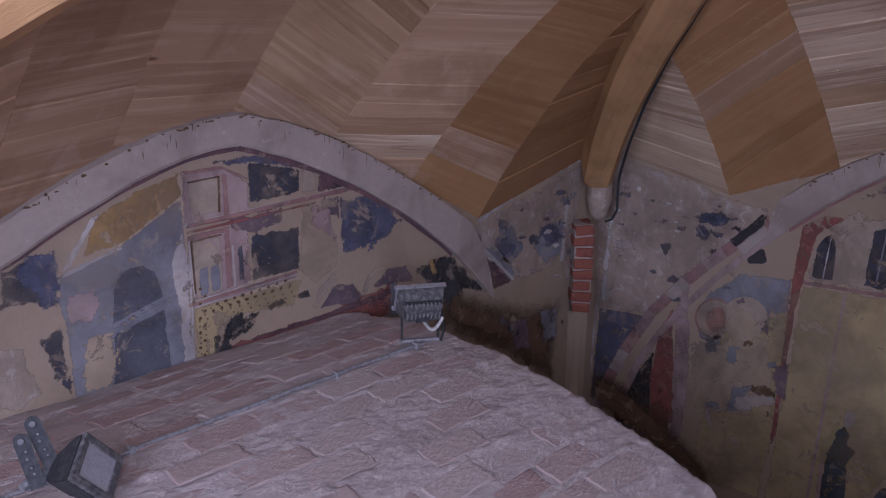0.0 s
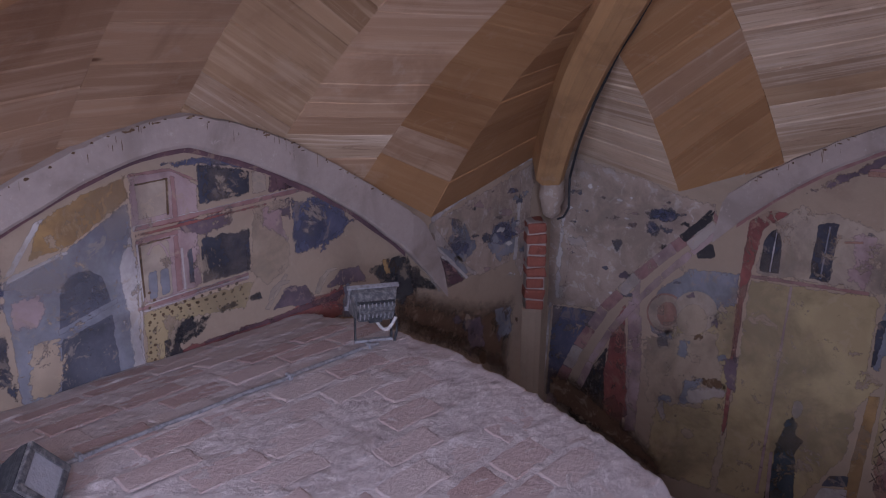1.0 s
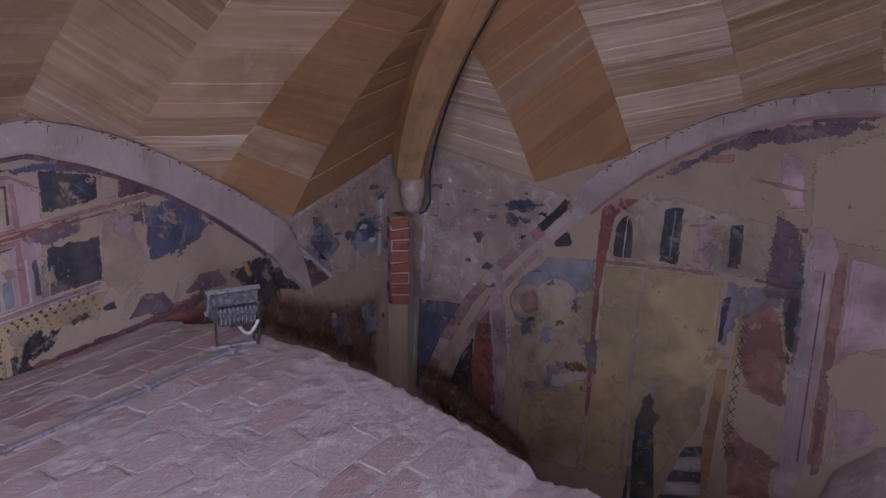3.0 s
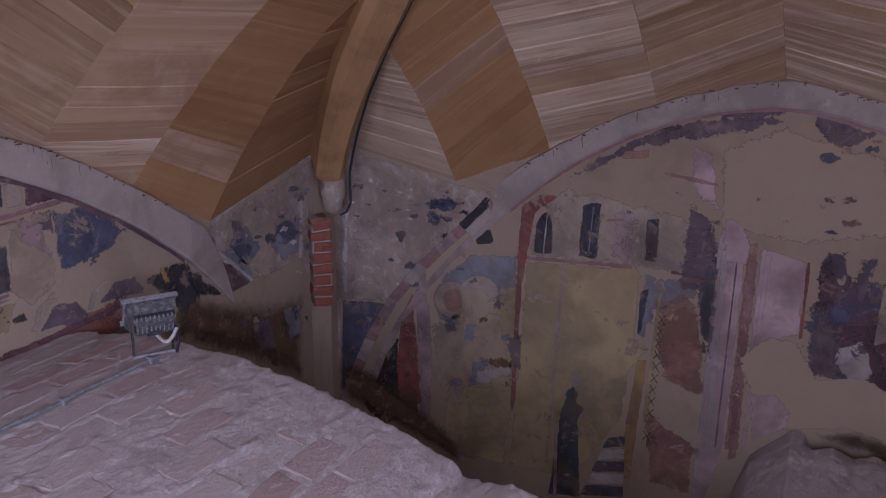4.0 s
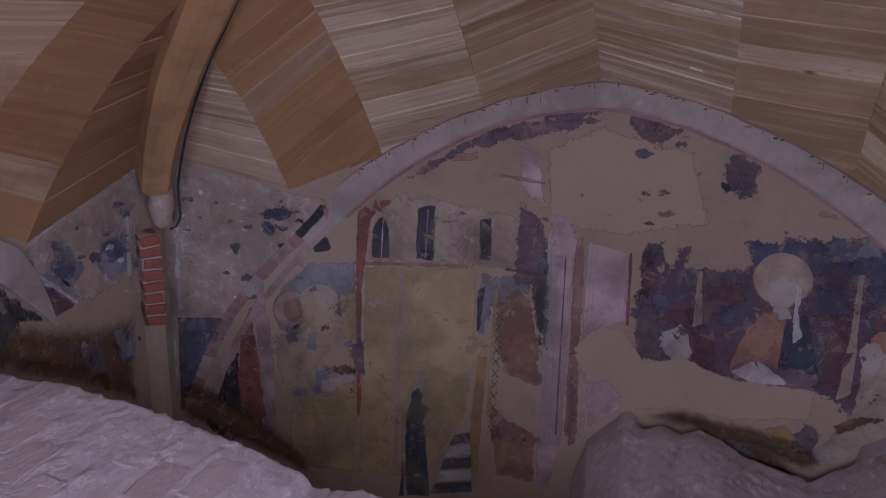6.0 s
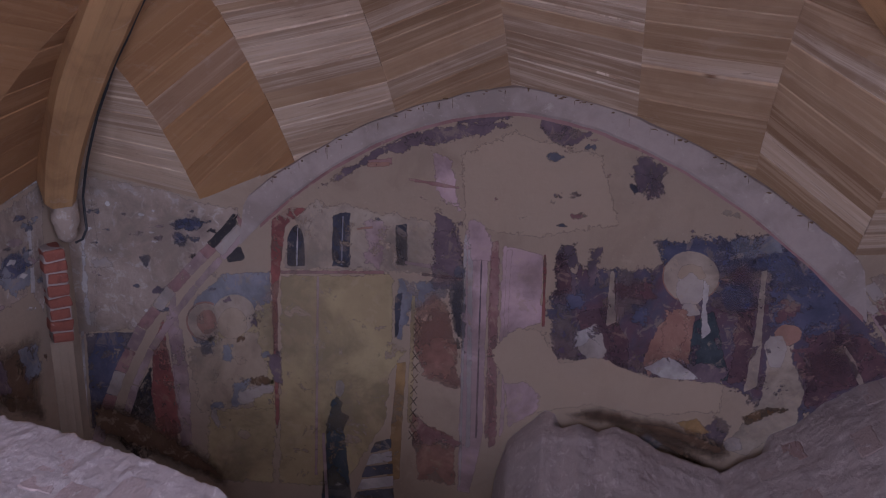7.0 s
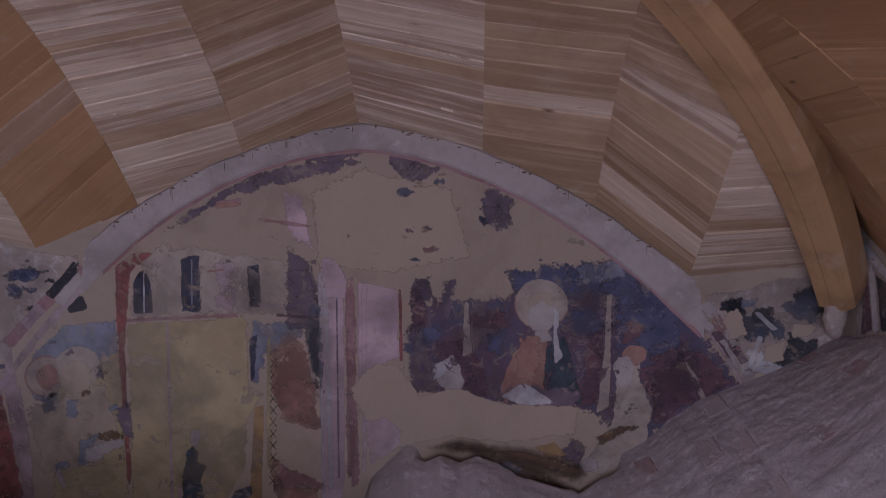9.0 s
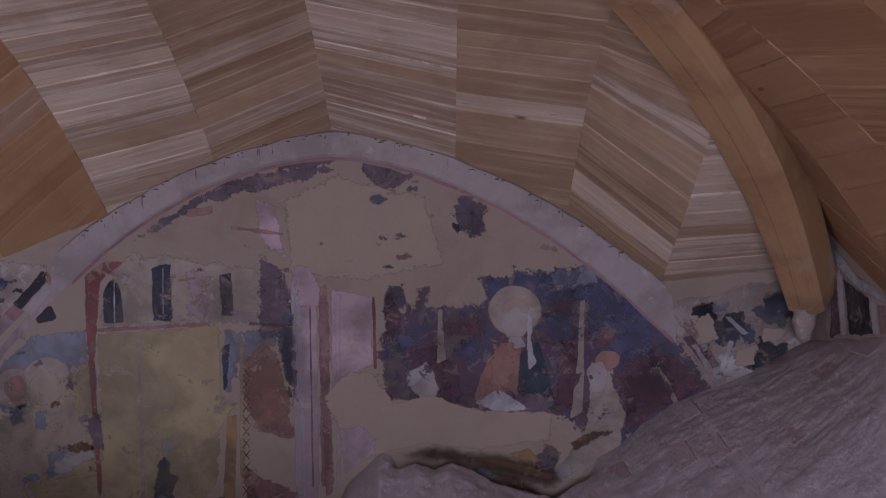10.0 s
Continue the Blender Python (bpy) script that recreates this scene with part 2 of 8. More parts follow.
# ---- lunette arches ----
def curve_of(near, far):
    """Height of an arch's edge, from cubics on either side of its point."""
    return lambda q: float(np.polyval(near if q < 0 else far, abs(q)))


out_n = curve_of([-0.0166, -0.1658, -0.1264, 1.1546], [-0.0012, -0.1977, -0.1069, 1.1547])
in_n = curve_of([-0.0191, -0.2514, -0.0456, 1.0191], [0.0089, -0.2718, -0.0745, 1.0194])
out_w = curve_of([0.0353, -0.3122, -0.023, 1.0865], [0.0766, -0.3438, -0.1503, 1.0864])
in_w = curve_of([0.1903, -0.5317, 0.023, 0.953], [-0.0253, -0.1514, -0.3032, 0.9531])


def on_wall(side, u, v, off=0.0):
    """A place on a wall: u along it, v up, off into the room."""
    return {"north": Vector((u, YB - off, v)), "west": Vector((XA + off, u, v)),
            "east": Vector((XC - off, u, v)), "south": Vector((u, YD + off, v))}[side]


def arch_ring(side, mid, start, end, outer, inner, proud, name, tail=0.05):
    bm = bmesh.new()
    n = 90
    rows = []
    for i in range(n + 1):
        q = start + (end - start) * i / n
        slim = max(0.0, min(1.0, (q - start) / tail, (end - q) / tail))
        rise = proud * max(0.12, min(1.0, (q - start) / 0.35, (end - q) / 0.35))
        u = mid + q
        lo = inner(q)
        hi = lo + 0.02 + (outer(q) - lo - 0.02) * slim ** 0.6 + 0.012 * noise.noise((u * 7, 3.1, 0)) + 0.007 * noise.noise((u * 23, 3.1, 0))
        lo += 0.006 * noise.noise((u * 9, 7.7, 0))
        ring = [on_wall(side, u, lo, -0.02), on_wall(side, u, lo, rise * 0.8), on_wall(side, u, lo + 0.015, rise),
                on_wall(side, u, (lo + hi) / 2, rise + 0.006 * noise.noise((u * 4, 1.0, 5.0))), on_wall(side, u, hi, rise), on_wall(side, u, hi + 0.02, -0.02)]
        rows.append([bm.verts.new(p) for p in ring])
    for a, b in zip(rows, rows[1:]):
        for k in range(5):
            bm.faces.new((a[k], b[k], b[k + 1], a[k + 1]))
    for r in (rows[0], rows[-1]):
        bm.faces.new(r)
    bmesh.ops.recalc_face_normals(bm, faces=bm.faces)
    return tagged(part(name, bm, M["ring_plaster"], smooth=False), "pale lime-plastered pointed wall arch, chipped along its upper edge", "arch", kind="structure")


arch_ring("north", 0.02, -1.64, 1.92, out_n, in_n, 0.035, "trim_north_arch")
arch_ring("west", 2.12, -1.72, 1.72, out_w, in_w, 0.045, "trim_west_arch", 0.22)
arch_ring("east", 2.12, -1.60, 1.60, out_w, in_w, 0.045, "trim_east_arch")


# ---- timber vault ----
rib_fit = np.polyfit([0.20, 0.33, 0.52, 0.83, 1.12, 1.42, 2.0, 2.78], [0.05, 0.32, 0.66, 1.10, 1.415, 1.69, 2.05, 2.28], 4)


def rib_z(s):
    """Height of a rib's soffit, s metres in from the corner along a wall."""
    return float(np.polyval(rib_fit, s))


WEB = 0.17


def clipped(poly, r0, r1):
    """Keeps what lies between the wall and the rib."""
    for inside in (lambda p, v: v, lambda p, v: r0 + (r1 - r0) * p - v):
        out = []
        for (p0, v0), (p1, v1) in zip(poly, poly[1:] + poly[:1]):
            a, b = inside(p0, v0), inside(p1, v1)
            if a >= 0:
                out.append((p0, v0))
            if (a >= 0) != (b >= 0):
                t = a / (a - b)
                out.append((p0 + t * (p1 - p0), v0 + t * (v1 - v0)))
        poly = out
        if len(poly) < 3:
            return []
    return poly


def vault_cell(name, side, mid, folds, junction, panels, half, bulge):
    """One web of the vault. folds: places along the wall of the fold lines; panels: (kind of board, skew in metres, places of paler boards)."""
    rng = random.Random(name)
    me_v, me_f, me_m, me_uv = [], [], [], []

    def reach(u):
        return max(half - abs(u - mid), 0.03)

    def height(u, w):
        s = max(reach(u), half - abs(folds[1 if u < mid else -2] - mid))
        q = max(w / s, 0.0)
        low = junction(u) - 0.01
        base = low if s == reach(u) else junction(folds[1 if u < mid else -2])
        top = rib_z(s) + WEB + (low - base) * 0.5
        bow = float(np.interp(u - mid, *bulge))
        return low + (top - low) * (q + bow * q * (1 - q))

    def surface(u0, u1, p, w, lift=0.0):
        """Flat from fold to fold."""
        z = height(u0, w) * (1 - p) + height(u1, w) * p + lift
        return on_wall(side, u0 + (u1 - u0) * p, z, w - 0.012)

    for (u0, u1), (tone, skew, *paler) in zip(zip(folds, folds[1:]), panels):
        r0, r1 = reach(u0), reach(u1)
        w = -abs(skew)
        while w < max(r0, r1) + abs(skew):
            wide = rng.choice((0.045, 0.06, 0.075, 0.075, 0.09, 0.10)) * (1.0 if tone == "pale" else 1.5)
            gap = 0.0026
            a, b = w + gap - skew / 2, w + gap + skew / 2
            full = wide - 2 * gap
            kind = {"amber": "dusty", "dull": "pale", "dusty": "pale", "pale": "dull"}[tone] if any(w <= place < w + wide for place in paler) else tone
            poly = [(0, a), (0.5, (a + b) / 2), (1, b), (1, b + full), (0.5, (a + b) / 2 + full), (0, a + full)]
            poly = clipped(poly, r0, r1)
            if poly:
                lift = rng.uniform(-0.005, 0.005)
                n = len(poly)
                base = len(me_v)
                off = rng.uniform(0, 40)
                for up in (0.0, 0.022):
                    for p, v in poly:
                        me_v.append(surface(u0, u1, 0.0008 + 0.9984 * p, v, lift + up))
                me_f.append([base + i for i in range(n)])
                me_f.append([base + n + i for i in reversed(range(n))])
                for i in range(n):
                    k = (i + 1) % n
                    me_f.append([base + i, base + n + i, base + n + k, base + k])
                flat = [(p * abs(u1 - u0) + off, v - w - skew * (p - 0.5) + off) for p, v in poly] * 2
                for f in me_f[-(n + 2):]:
                    me_m.append(("pale", "amber", "dull", "dusty").index(kind))
                    me_uv += [flat[i - base] for i in f]
            w += wide
    me = bpy.data.meshes.new(name)
    me.from_pydata(me_v, [], me_f)
    me.materials.append(M["pale_boards"])
    me.materials.append(M["amber_boards"])
    me.materials.append(M["dull_boards"])
    me.materials.append(M["dusty_boards"])
    layer = me.uv_layers.new(name="UVMap")
    for i, uvw in enumerate(me_uv):
        layer.data[i].uv = uvw
    for p, k in zip(me.polygons, me_m):
        p.material_index = k
    return tagged(new(name, me), "timber-boarded vault web in folded panels, amber and pale boards", "ceiling", kind="structure")


def jn(u):
    q = u - 0.02
    if q < -1.74:
        return float(np.interp(u, [-2.8, -2.575, -2.411, -2.21, -2.089, -1.855, -1.72], [0.642, 0.612, 0.568, 0.503, 0.526, 0.447, out_n(-1.7)]))
    if q > 1.823:
        return float(np.interp(u, [1.843, 1.914, 1.985, 2.12, 2.243, 2.378, 2.494, 2.8], [0.3, 0.211, 0.201, 0.23, 0.299, 0.282, 0.337, 0.387]))
    return out_n(q)


def jw(u):
    q = u - 2.12
    if q > 1.48:
        return float(np.interp(u, [3.6, 3.685, 3.955, 4.273, 4.705, 4.9], [out_w(1.48), 0.355, 0.428, 0.502, 0.599, 0.629]))
    return out_w(q) if q > -1.5 else float(np.interp(q, [-2.78, -1.5], [0.6, out_w(-1.5)]))


BULGE_N = ([-1.9, -1.26, -0.65, 0, 0.65, 1.28, 1.83], [0.356, 0.425, 0.69, 1.079, 0.811, 0.543, -0.117])
BULGE_W = ([-1.9, -1.1, -0.56, 0, 0.54, 1.04, 1.57], [0.3, 0.5, 0.859, 1.187, 0.692, 0.456, 0.513])
SIDE_FOLDS = [-0.64, 0.52, 1.05, 1.562, 2.11, 2.657, 3.157, 3.685, 4.88]
vault_cell("ceiling_north_web", "north", CX, [-2.74, -1.857, -1.247, -0.64, 0.005, 0.679, 1.298, 1.836, 2.78], jn,
           [("pale", 0.0), ("amber", 0.22, 0.62), ("pale", -0.12, 0.30, 0.85), ("dull", 0.12, 0.20, 0.62), ("pale", -0.05, 0.45), ("dull", 0.18, 0.42), ("dull", 0.0, 0.24, 0.74), ("pale", 0.0, 0.35)], 2.78, BULGE_N)
vault_cell("ceiling_west_web", "west", CY, SIDE_FOLDS, jw,
           [("dusty", 0.0), ("dusty", 0.0), ("dusty", -0.19), ("dusty", -0.11), ("dull", -0.12, 0.06), ("dusty", 0.20, 0.13), ("amber", 0.0, 0.215), ("amber", 0.0)], 2.78, BULGE_W)
vault_cell("ceiling_east_web", "east", CY, SIDE_FOLDS, jw,
           [("dull", 0.0), ("dull", 0.0), ("dull", -0.19), ("amber", -0.11), ("amber", -0.12), ("amber", 0.20), ("amber", 0.0), ("amber", 0.0)], 2.78, BULGE_W)
# unseen flat lid added over everything, whitewashed to bounce light
bm = bmesh.new()
box(bm, (XA - THICK, YE - THICK, HIGH), (XC + THICK, YB + THICK, HIGH + 0.1))
tagged(part("ceiling", bm, M["whitewash"]), "added unseen flat ceiling over the bay, whitewashed as soft fill", "ceiling", kind="structure")


def vault_rib(corner, s0, lift, shift, drop, hw, label):
    """A chamfered, laminated rib on a diagonal, swept from its foot at the corner to the crown."""
    away = Vector((CX - corner[0], CY - corner[1], 0))
    full = 2.78
    per = away / full
    across = Vector((-away.y, away.x, 0)).normalized()
    deep, ch = 0.24, 0.045
    rib = tagged(new("vault_rib"), label, "beam", group="ribs of the timber vault")
    n = 34
    halves = (((-hw, deep), (-hw, ch), (-hw + ch, 0), (-0.001, 0), (-0.001, deep)), ((0.001, deep), (0.001, 0.002), (hw - ch, 0.002), (hw, ch), (hw, deep)))
    for profile in halves:
        verts, faces, uvs = [], [], []
        m = len(profile)
        for i in range(n + 1):
            s = s0 + (full - s0) * i / n
            p = Vector((corner[0] + shift * max(0.0, min(1.0, 1.5 - s)), corner[1], 0)) + per * s
            slope = (rib_z(s + 0.01) - rib_z(s - 0.01)) / (0.02 * away.length / full)
            nrm = (Vector((0, 0, 1)) - away.normalized() * slope).normalized()
            c = p + Vector((0, 0, rib_z(s) - drop + lift * max(0.0, 1 - (s - s0) / 0.8)))
            taper = 0.75 + 0.25 * min(1, (s - s0) / 0.5)
            for a, h in profile:
                verts.append(c + across * a * taper + nrm * h)
        for i in range(n):
            for k in range(m):
                j = (k + 1) % m
                faces.append((i * m + k, i * m + j, i * m + m + j, i * m + m + k))
                u, v = i * 0.12, k * 0.13
                uvs += [(u, v), (u, v + 0.12), (u + 0.12, v + 0.12), (u + 0.12, v)]
        faces += [tuple(range(m - 1, -1, -1)), tuple(n * m + k for k in range(m))]
        uvs += [(0, 0)] * (2 * m)
        me = bpy.data.meshes.new("rib_plank")
        me.from_pydata(verts, [], faces)
        me.materials.append(M["rib_wood"])
        layer = me.uv_layers.new(name="UVMap")
        for i, w in enumerate(uvs):
            layer.data[i].uv = w
        new("rib_plank", me).parent = rib
    return rib


rib_label = "curved amber timber rib with chamfered edges, rising from its corner"
for corner, s0, lift, shift, drop, hw in (((XA - 0.014, YB - 0.014), 0.33, 0.13, -0.10, 0.0, 0.115), ((2.80, YB), 0.27, 0.0, 0.0, 0.0, 0.14), ((XA, YD), 0.25, 0.0, 0.0, 0.17, 0.095), ((2.80, YD), 0.25, 0.0, 0.0, 0.0, 0.095)):
    vault_rib(corner, s0, lift, shift, drop, hw, rib_label)


# ---- top of the lower vault ----
LEFT_X = [-2.9, -2.66, -2.26, -1.98, -1.65, -1.385, -1.13, -0.89, -0.72, -0.69, -0.50, -0.25, 0.15, 0.5]
LEFT_Z = [0.01, 0.075, 0.157, 0.178, 0.168, 0.131, 0.075, 0.015, -0.055, -0.095, -0.07, -0.12, -0.45, -0.9]
RIGHT_X = [0.35, 0.9, 1.2, 1.353, 1.643, 1.784, 1.958, 2.273, 2.459, 2.673, 2.9]
RIGHT_Z = [-2.1, -1.45, -1.0, -0.885, -0.689, -0.548, -0.426, -0.289, -0.188, -0.053, -0.0029999999999999957]
HUMP_X = [-0.103, -0.043, 0.024, 0.238, 0.353, 0.449, 0.563, 0.644, 0.774, 0.889, 1.067, 1.226, 1.6]
HUMP_Z = [-2.1, -1.172, -0.946, -0.733, -0.771, -0.729, -0.771, -0.726, -0.771, -0.851, -0.91, -0.944, -1.4]


def ground_form(x, y):
    end = 2.62 + 0.10 * max(0, -1.9 - x) / 0.8 + 0.02 * noise.noise((x * 5, 0, 0)) + 0.014 * noise.noise((x * 19, 3, 0)) + 0.008 * noise.noise((x * 47, 7, 0))
    left = float(np.interp(x, LEFT_X, LEFT_Z)) - max(0, y - end) * 2.2 - 0.25 * max(0, (y - end + 0.12)) ** 2
    right = float(np.interp(x, RIGHT_X, RIGHT_Z)) + (0.05 + 0.30 * min(1.0, max(0.0, (x - 2.0) / 0.7))) * min(YB - y, 1.4)
    hump = float(np.interp(x - 0.35 * max(0, 4.75 - y) * (x < 0.5) * (0.5 - x), HUMP_X, HUMP_Z)) - max(0, 4.6 - y) * 0.16
    middle = -0.25 - 0.36 * max(0, y) - max(0, y - 1.5)
    z = max(left, right, hump, middle if y < 3.2 else -1.9, -1.9)
    # a crevice between the rubble and the painted wall
    if y > 4.76 and 0.3 < x < 1.5:
        z -= 0.9 * min(1.0, (y - 4.76) / 0.08) * min(1.0, (x - 0.3) / 0.4, (1.5 - x) / 0.25)
    return z


COURSE, COURSE_START = 0.132, -2.65


def ground_z(x, y):
    z = ground_form(x, y) + 0.010 * noise.noise((x * 2.6, y * 2.6, 1)) + 0.004 * noise.noise((x * 13, y * 13, 4))
    z += 0.0035 * noise.noise((x * 40, y * 17, 2)) + 0.003 * (0.3 - abs(noise.noise((x * 24, y * 8, 9)))) + 0.003 * (0.3 - abs(noise.noise((x * 55, y * 24, 3))))
    # ridges of squeezed-out mortar along the courses
    f = ((x - COURSE_START + 0.008 * noise.noise((x * 3, y * 5, 6))) / COURSE) % 1.0 - 0.5
    ragged = noise.noise((x * 9, y * 7, 12)) + 0.6 * noise.noise((x * 21, y * 19, 5))
    z += 0.010 * math.exp(-(f / 0.13) ** 2) * max(0.0, 0.25 + ragged)
    # broken brick ends on the rubble by the north wall
    if x > 0.0 and y > 2.4:
        z += 0.012 * noise.noise((x * 7, y * 7, 14)) + 0.009 * (0.25 - abs(noise.noise((x * 15, y * 12, 16)))) + 0.006 * noise.noise((x * 33, y * 33, 17))
    # loose crumbs and spilt lumps
    lump = noise.noise((x * 11, y * 9, 21)) * noise.noise((x * 3.1, y * 2.7, 8))
    return z + 0.035 * max(0.0, lump - 0.17)


def lower_vault():
    """The top of the vault, finer where the brickwork lies bare."""
    xs = np.unique(np.round(np.concatenate([np.arange(XA - 0.05, -0.05, 0.0075), np.arange(-0.05, XC + 0.06, 0.014)]), 4))
    ys = np.unique(np.round(np.concatenate([np.arange(YE - 0.05, 0.3, 0.04), np.arange(0.3, 2.95, 0.009), np.arange(2.95, YB + 0.06, 0.014)]), 4))
    nx, ny = len(xs), len(ys)
    verts = [(x, y, ground_z(x, y)) for y in ys.tolist() for x in xs.tolist()]
    faces = [(j * nx + i, j * nx + i + 1, j * nx + nx + i + 1, j * nx + nx + i) for j in range(ny - 1) for i in range(nx - 1)]
    me = bpy.data.meshes.new("floor")
    me.from_pydata(verts, [], faces)
    me.materials.append(M["extrados"])
    me.polygons.foreach_set("use_smooth", np.ones(len(faces), bool))
    return tagged(new("floor", me), "mortar-smeared brick back of the lower vault", "floor", kind="structure")


floor_top = lower_vault()


# ---- frescoes ----
def fresco(name, label):
    return tagged(new(name), label, "fresco")


fresco_west = fresco("fresco", "worn lunette fresco of towers and painted storeys on brown plaster")
fresco_north = fresco("fresco", "faded lunette fresco of painted houses, column and dark blue scene")
fresco_east = fresco("fresco", "dark worn fragment of painted plaster beside the corner")


COATS = []


def inside_distance(gx, gy, outline):
    """Distance in from the outline at each place; negative outside."""
    poly = np.array(outline)
    nxt = np.roll(poly, -1, axis=0)
    best = np.full(gx.shape, 9.0)
    odd = np.zeros(gx.shape, bool)
    for (x0, y0), (x1, y1) in zip(poly, nxt):
        dx, dy = x1 - x0, y1 - y0
        t = np.clip(((gx - x0) * dx + (gy - y0) * dy) / (dx * dx + dy * dy + 1e-12), 0, 1)
        best = np.minimum(best, np.hypot(gx - x0 - t * dx, gy - y0 - t * dy))
        if y0 != y1:
            odd ^= ((y0 > gy) != (y1 > gy)) & (gx < dx * (gy - y0) / dy + x0)
    return np.where(odd, best, -best)


def painted(parent, side, name, tint, layer, jag, outline):
    """A field of paint: a thin coat on the wall that thins out towards a worn edge."""
    poly = np.array(outline)
    nxt = np.roll(poly, -1, axis=0)
    area = abs(np.sum(poly[:, 0] * nxt[:, 1] - poly[:, 1] * nxt[:, 0])) / 2
    around = np.sum(np.hypot(*(nxt - poly).T))
    cell = float(np.clip(0.8 * area / around, 0.0035, 0.014))
    margin = 1.0 * jag + cell
    xs = np.arange(poly[:, 0].min() - margin, poly[:, 0].max() + margin + cell, cell)
    ys = np.arange(poly[:, 1].min() - margin, poly[:, 1].max() + margin + cell, cell)
    gx, gy = np.meshgrid(xs, ys)
    depth = inside_distance(gx, gy, outline)
    keep = depth > -margin
    COATS.append(name)
    lift = 0.0003 + 0.0004 * layer + 0.000001 * len(COATS)
    index = -np.ones(gx.shape, int)
    use = keep[:-1, :-1] & keep[1:, :-1] & keep[:-1, 1:] & keep[1:, 1:]
    need = np.zeros(gx.shape, bool)
    for a in (slice(None, -1), slice(1, None)):
        for b in (slice(None, -1), slice(1, None)):
            need[a, b] |= use
    index[need] = np.arange(need.sum())
    verts = [on_wall(side, float(u), float(v), lift) for u, v in zip(gx[need], gy[need])]
    jj, ii = np.nonzero(use)
    faces = np.stack([index[jj, ii], index[jj, ii + 1], index[jj + 1, ii + 1], index[jj + 1, ii]], 1)
    me = bpy.data.meshes.new(name)
    me.from_pydata(verts, [], faces.tolist())
    for key, values in (("cover", depth[need]), ("rag", np.full(int(need.sum()), jag))):
        me.attributes.new(key, "FLOAT", "POINT").data.foreach_set("value", values.astype(np.float32))
    me.materials.append(COAT[tint])
    ob = new(name, me)
    ob.parent = parent
    return ob


def paint_west():
    painted(fresco_west, "west", "painted_tower", "slate", 0, 0.008, [(1.314, 0.545), (1.569, 0.614), (1.848, 0.768), (1.857, -0.004), (1.724, -0.029), (1.472, -0.024), (1.327, 0.048), (1.319, 0.33), (1.301, 0.425)])
    painted(fresco_west, "west", "painted_roof", "ochre", 1, 0.008, [(1.466, 0.738), (1.648, 0.82), (1.842, 0.877), (1.848, 0.77), (1.57, 0.618), (1.419, 0.602)])
    painted(fresco_west, "west", "painted_gable", "chalk", 2, 0.004, [(1.456, 0.746), (1.497, 0.757), (1.36, 0.569), (1.317, 0.551)])
    painted(fresco_west, "west", "painted_gable", "chalk", 2, 0.004, [(1.33, 0.553), (1.57, 0.618), (1.575, 0.599), (1.328, 0.531)])
    painted(fresco_west, "west", "painted_niche", "dusk", 1, 0.004, [(1.503, 0.294), (1.526, 0.465), (1.576, 0.515), (1.645, 0.52), (1.703, 0.475), (1.732, 0.371), (1.717, 0.338)])
    painted(fresco_west, "west", "painted_doorway", "dusk", 1, 0.006, [(1.506, 0.253), (1.732, 0.31), (1.745, -0.009), (1.482, -0.04)])
    painted(fresco_west, "west", "painted_sky", "night", 0, 0.014, [(1.105, 0.6), (1.23, 0.642), (1.313, 0.552), (1.3, 0.414), (1.211, 0.469), (1.088, 0.459)])
    painted(fresco_west, "west", "painted_sky", "night", 0, 0.014, [(1.224, 0.31), (1.304, 0.357), (1.322, 0.061), (1.249, 0.143)])
    painted(fresco_west, "west", "painted_storey", "rose", 0, 0.008, [(1.849, 0.871), (2.053, 0.873), (2.175, 0.781), (2.173, 0.66), (1.849, 0.649)])
    painted(fresco_west, "west", "painted_panel", "cream", 1, 0.003, [(1.869, 0.831), (2.036, 0.831), (2.031, 0.683), (1.864, 0.675)])
    painted(fresco_west, "west", "painted_sky", "night", 0, 0.01, [(2.172, 0.878), (2.453, 0.809), (2.448, 0.697), (2.175, 0.69)])
    painted(fresco_west, "west", "painted_pier", "cream", 0, 0.006, [(2.463, 0.805), (2.55, 0.781), (2.546, 0.694), (2.46, 0.693)])
    painted(fresco_west, "west", "painted_pier", "maroon", 0, 0.006, [(2.557, 0.778), (2.692, 0.728), (2.761, 0.686), (2.553, 0.682)])
    painted(fresco_west, "west", "painted_cornice", "chalk", 1, 0.003, [(1.85, 0.656), (2.761, 0.689), (2.804, 0.666), (1.853, 0.629)])
    painted(fresco_west, "west", "painted_moulding", "red", 1, 0.003, [(1.86, 0.62), (2.544, 0.643), (2.543, 0.63), (1.861, 0.606)])
    painted(fresco_west, "west", "painted_storey", "rose", 0, 0.008, [(1.859, 0.604), (2.163, 0.601), (2.155, 0.327), (1.873, 0.309)])
    painted(fresco_west, "west", "painted_door_panel", "cream", 1, 0.003, [(1.874, 0.567), (2.017, 0.571), (2.016, 0.322), (1.885, 0.321)])
    painted(fresco_west, "west", "painted_window", "slate", 2, 0.004, [(1.905, 0.442), (1.947, 0.449), (1.946, 0.325), (1.904, 0.324)])
    painted(fresco_west, "west", "painted_window", "slate", 2, 0.004, [(1.963, 0.445), (2.003, 0.447), (2.006, 0.334), (1.963, 0.331)])
    painted(fresco_west, "west", "painted_window", "dusk", 1, 0.004, [(2.101, 0.505), (2.146, 0.512), (2.148, 0.355), (2.103, 0.349)])
    painted(fresco_west, "west", "painted_void", "night", 0, 0.01, [(2.178, 0.542), (2.44, 0.541), (2.436, 0.335), (2.167, 0.33)])
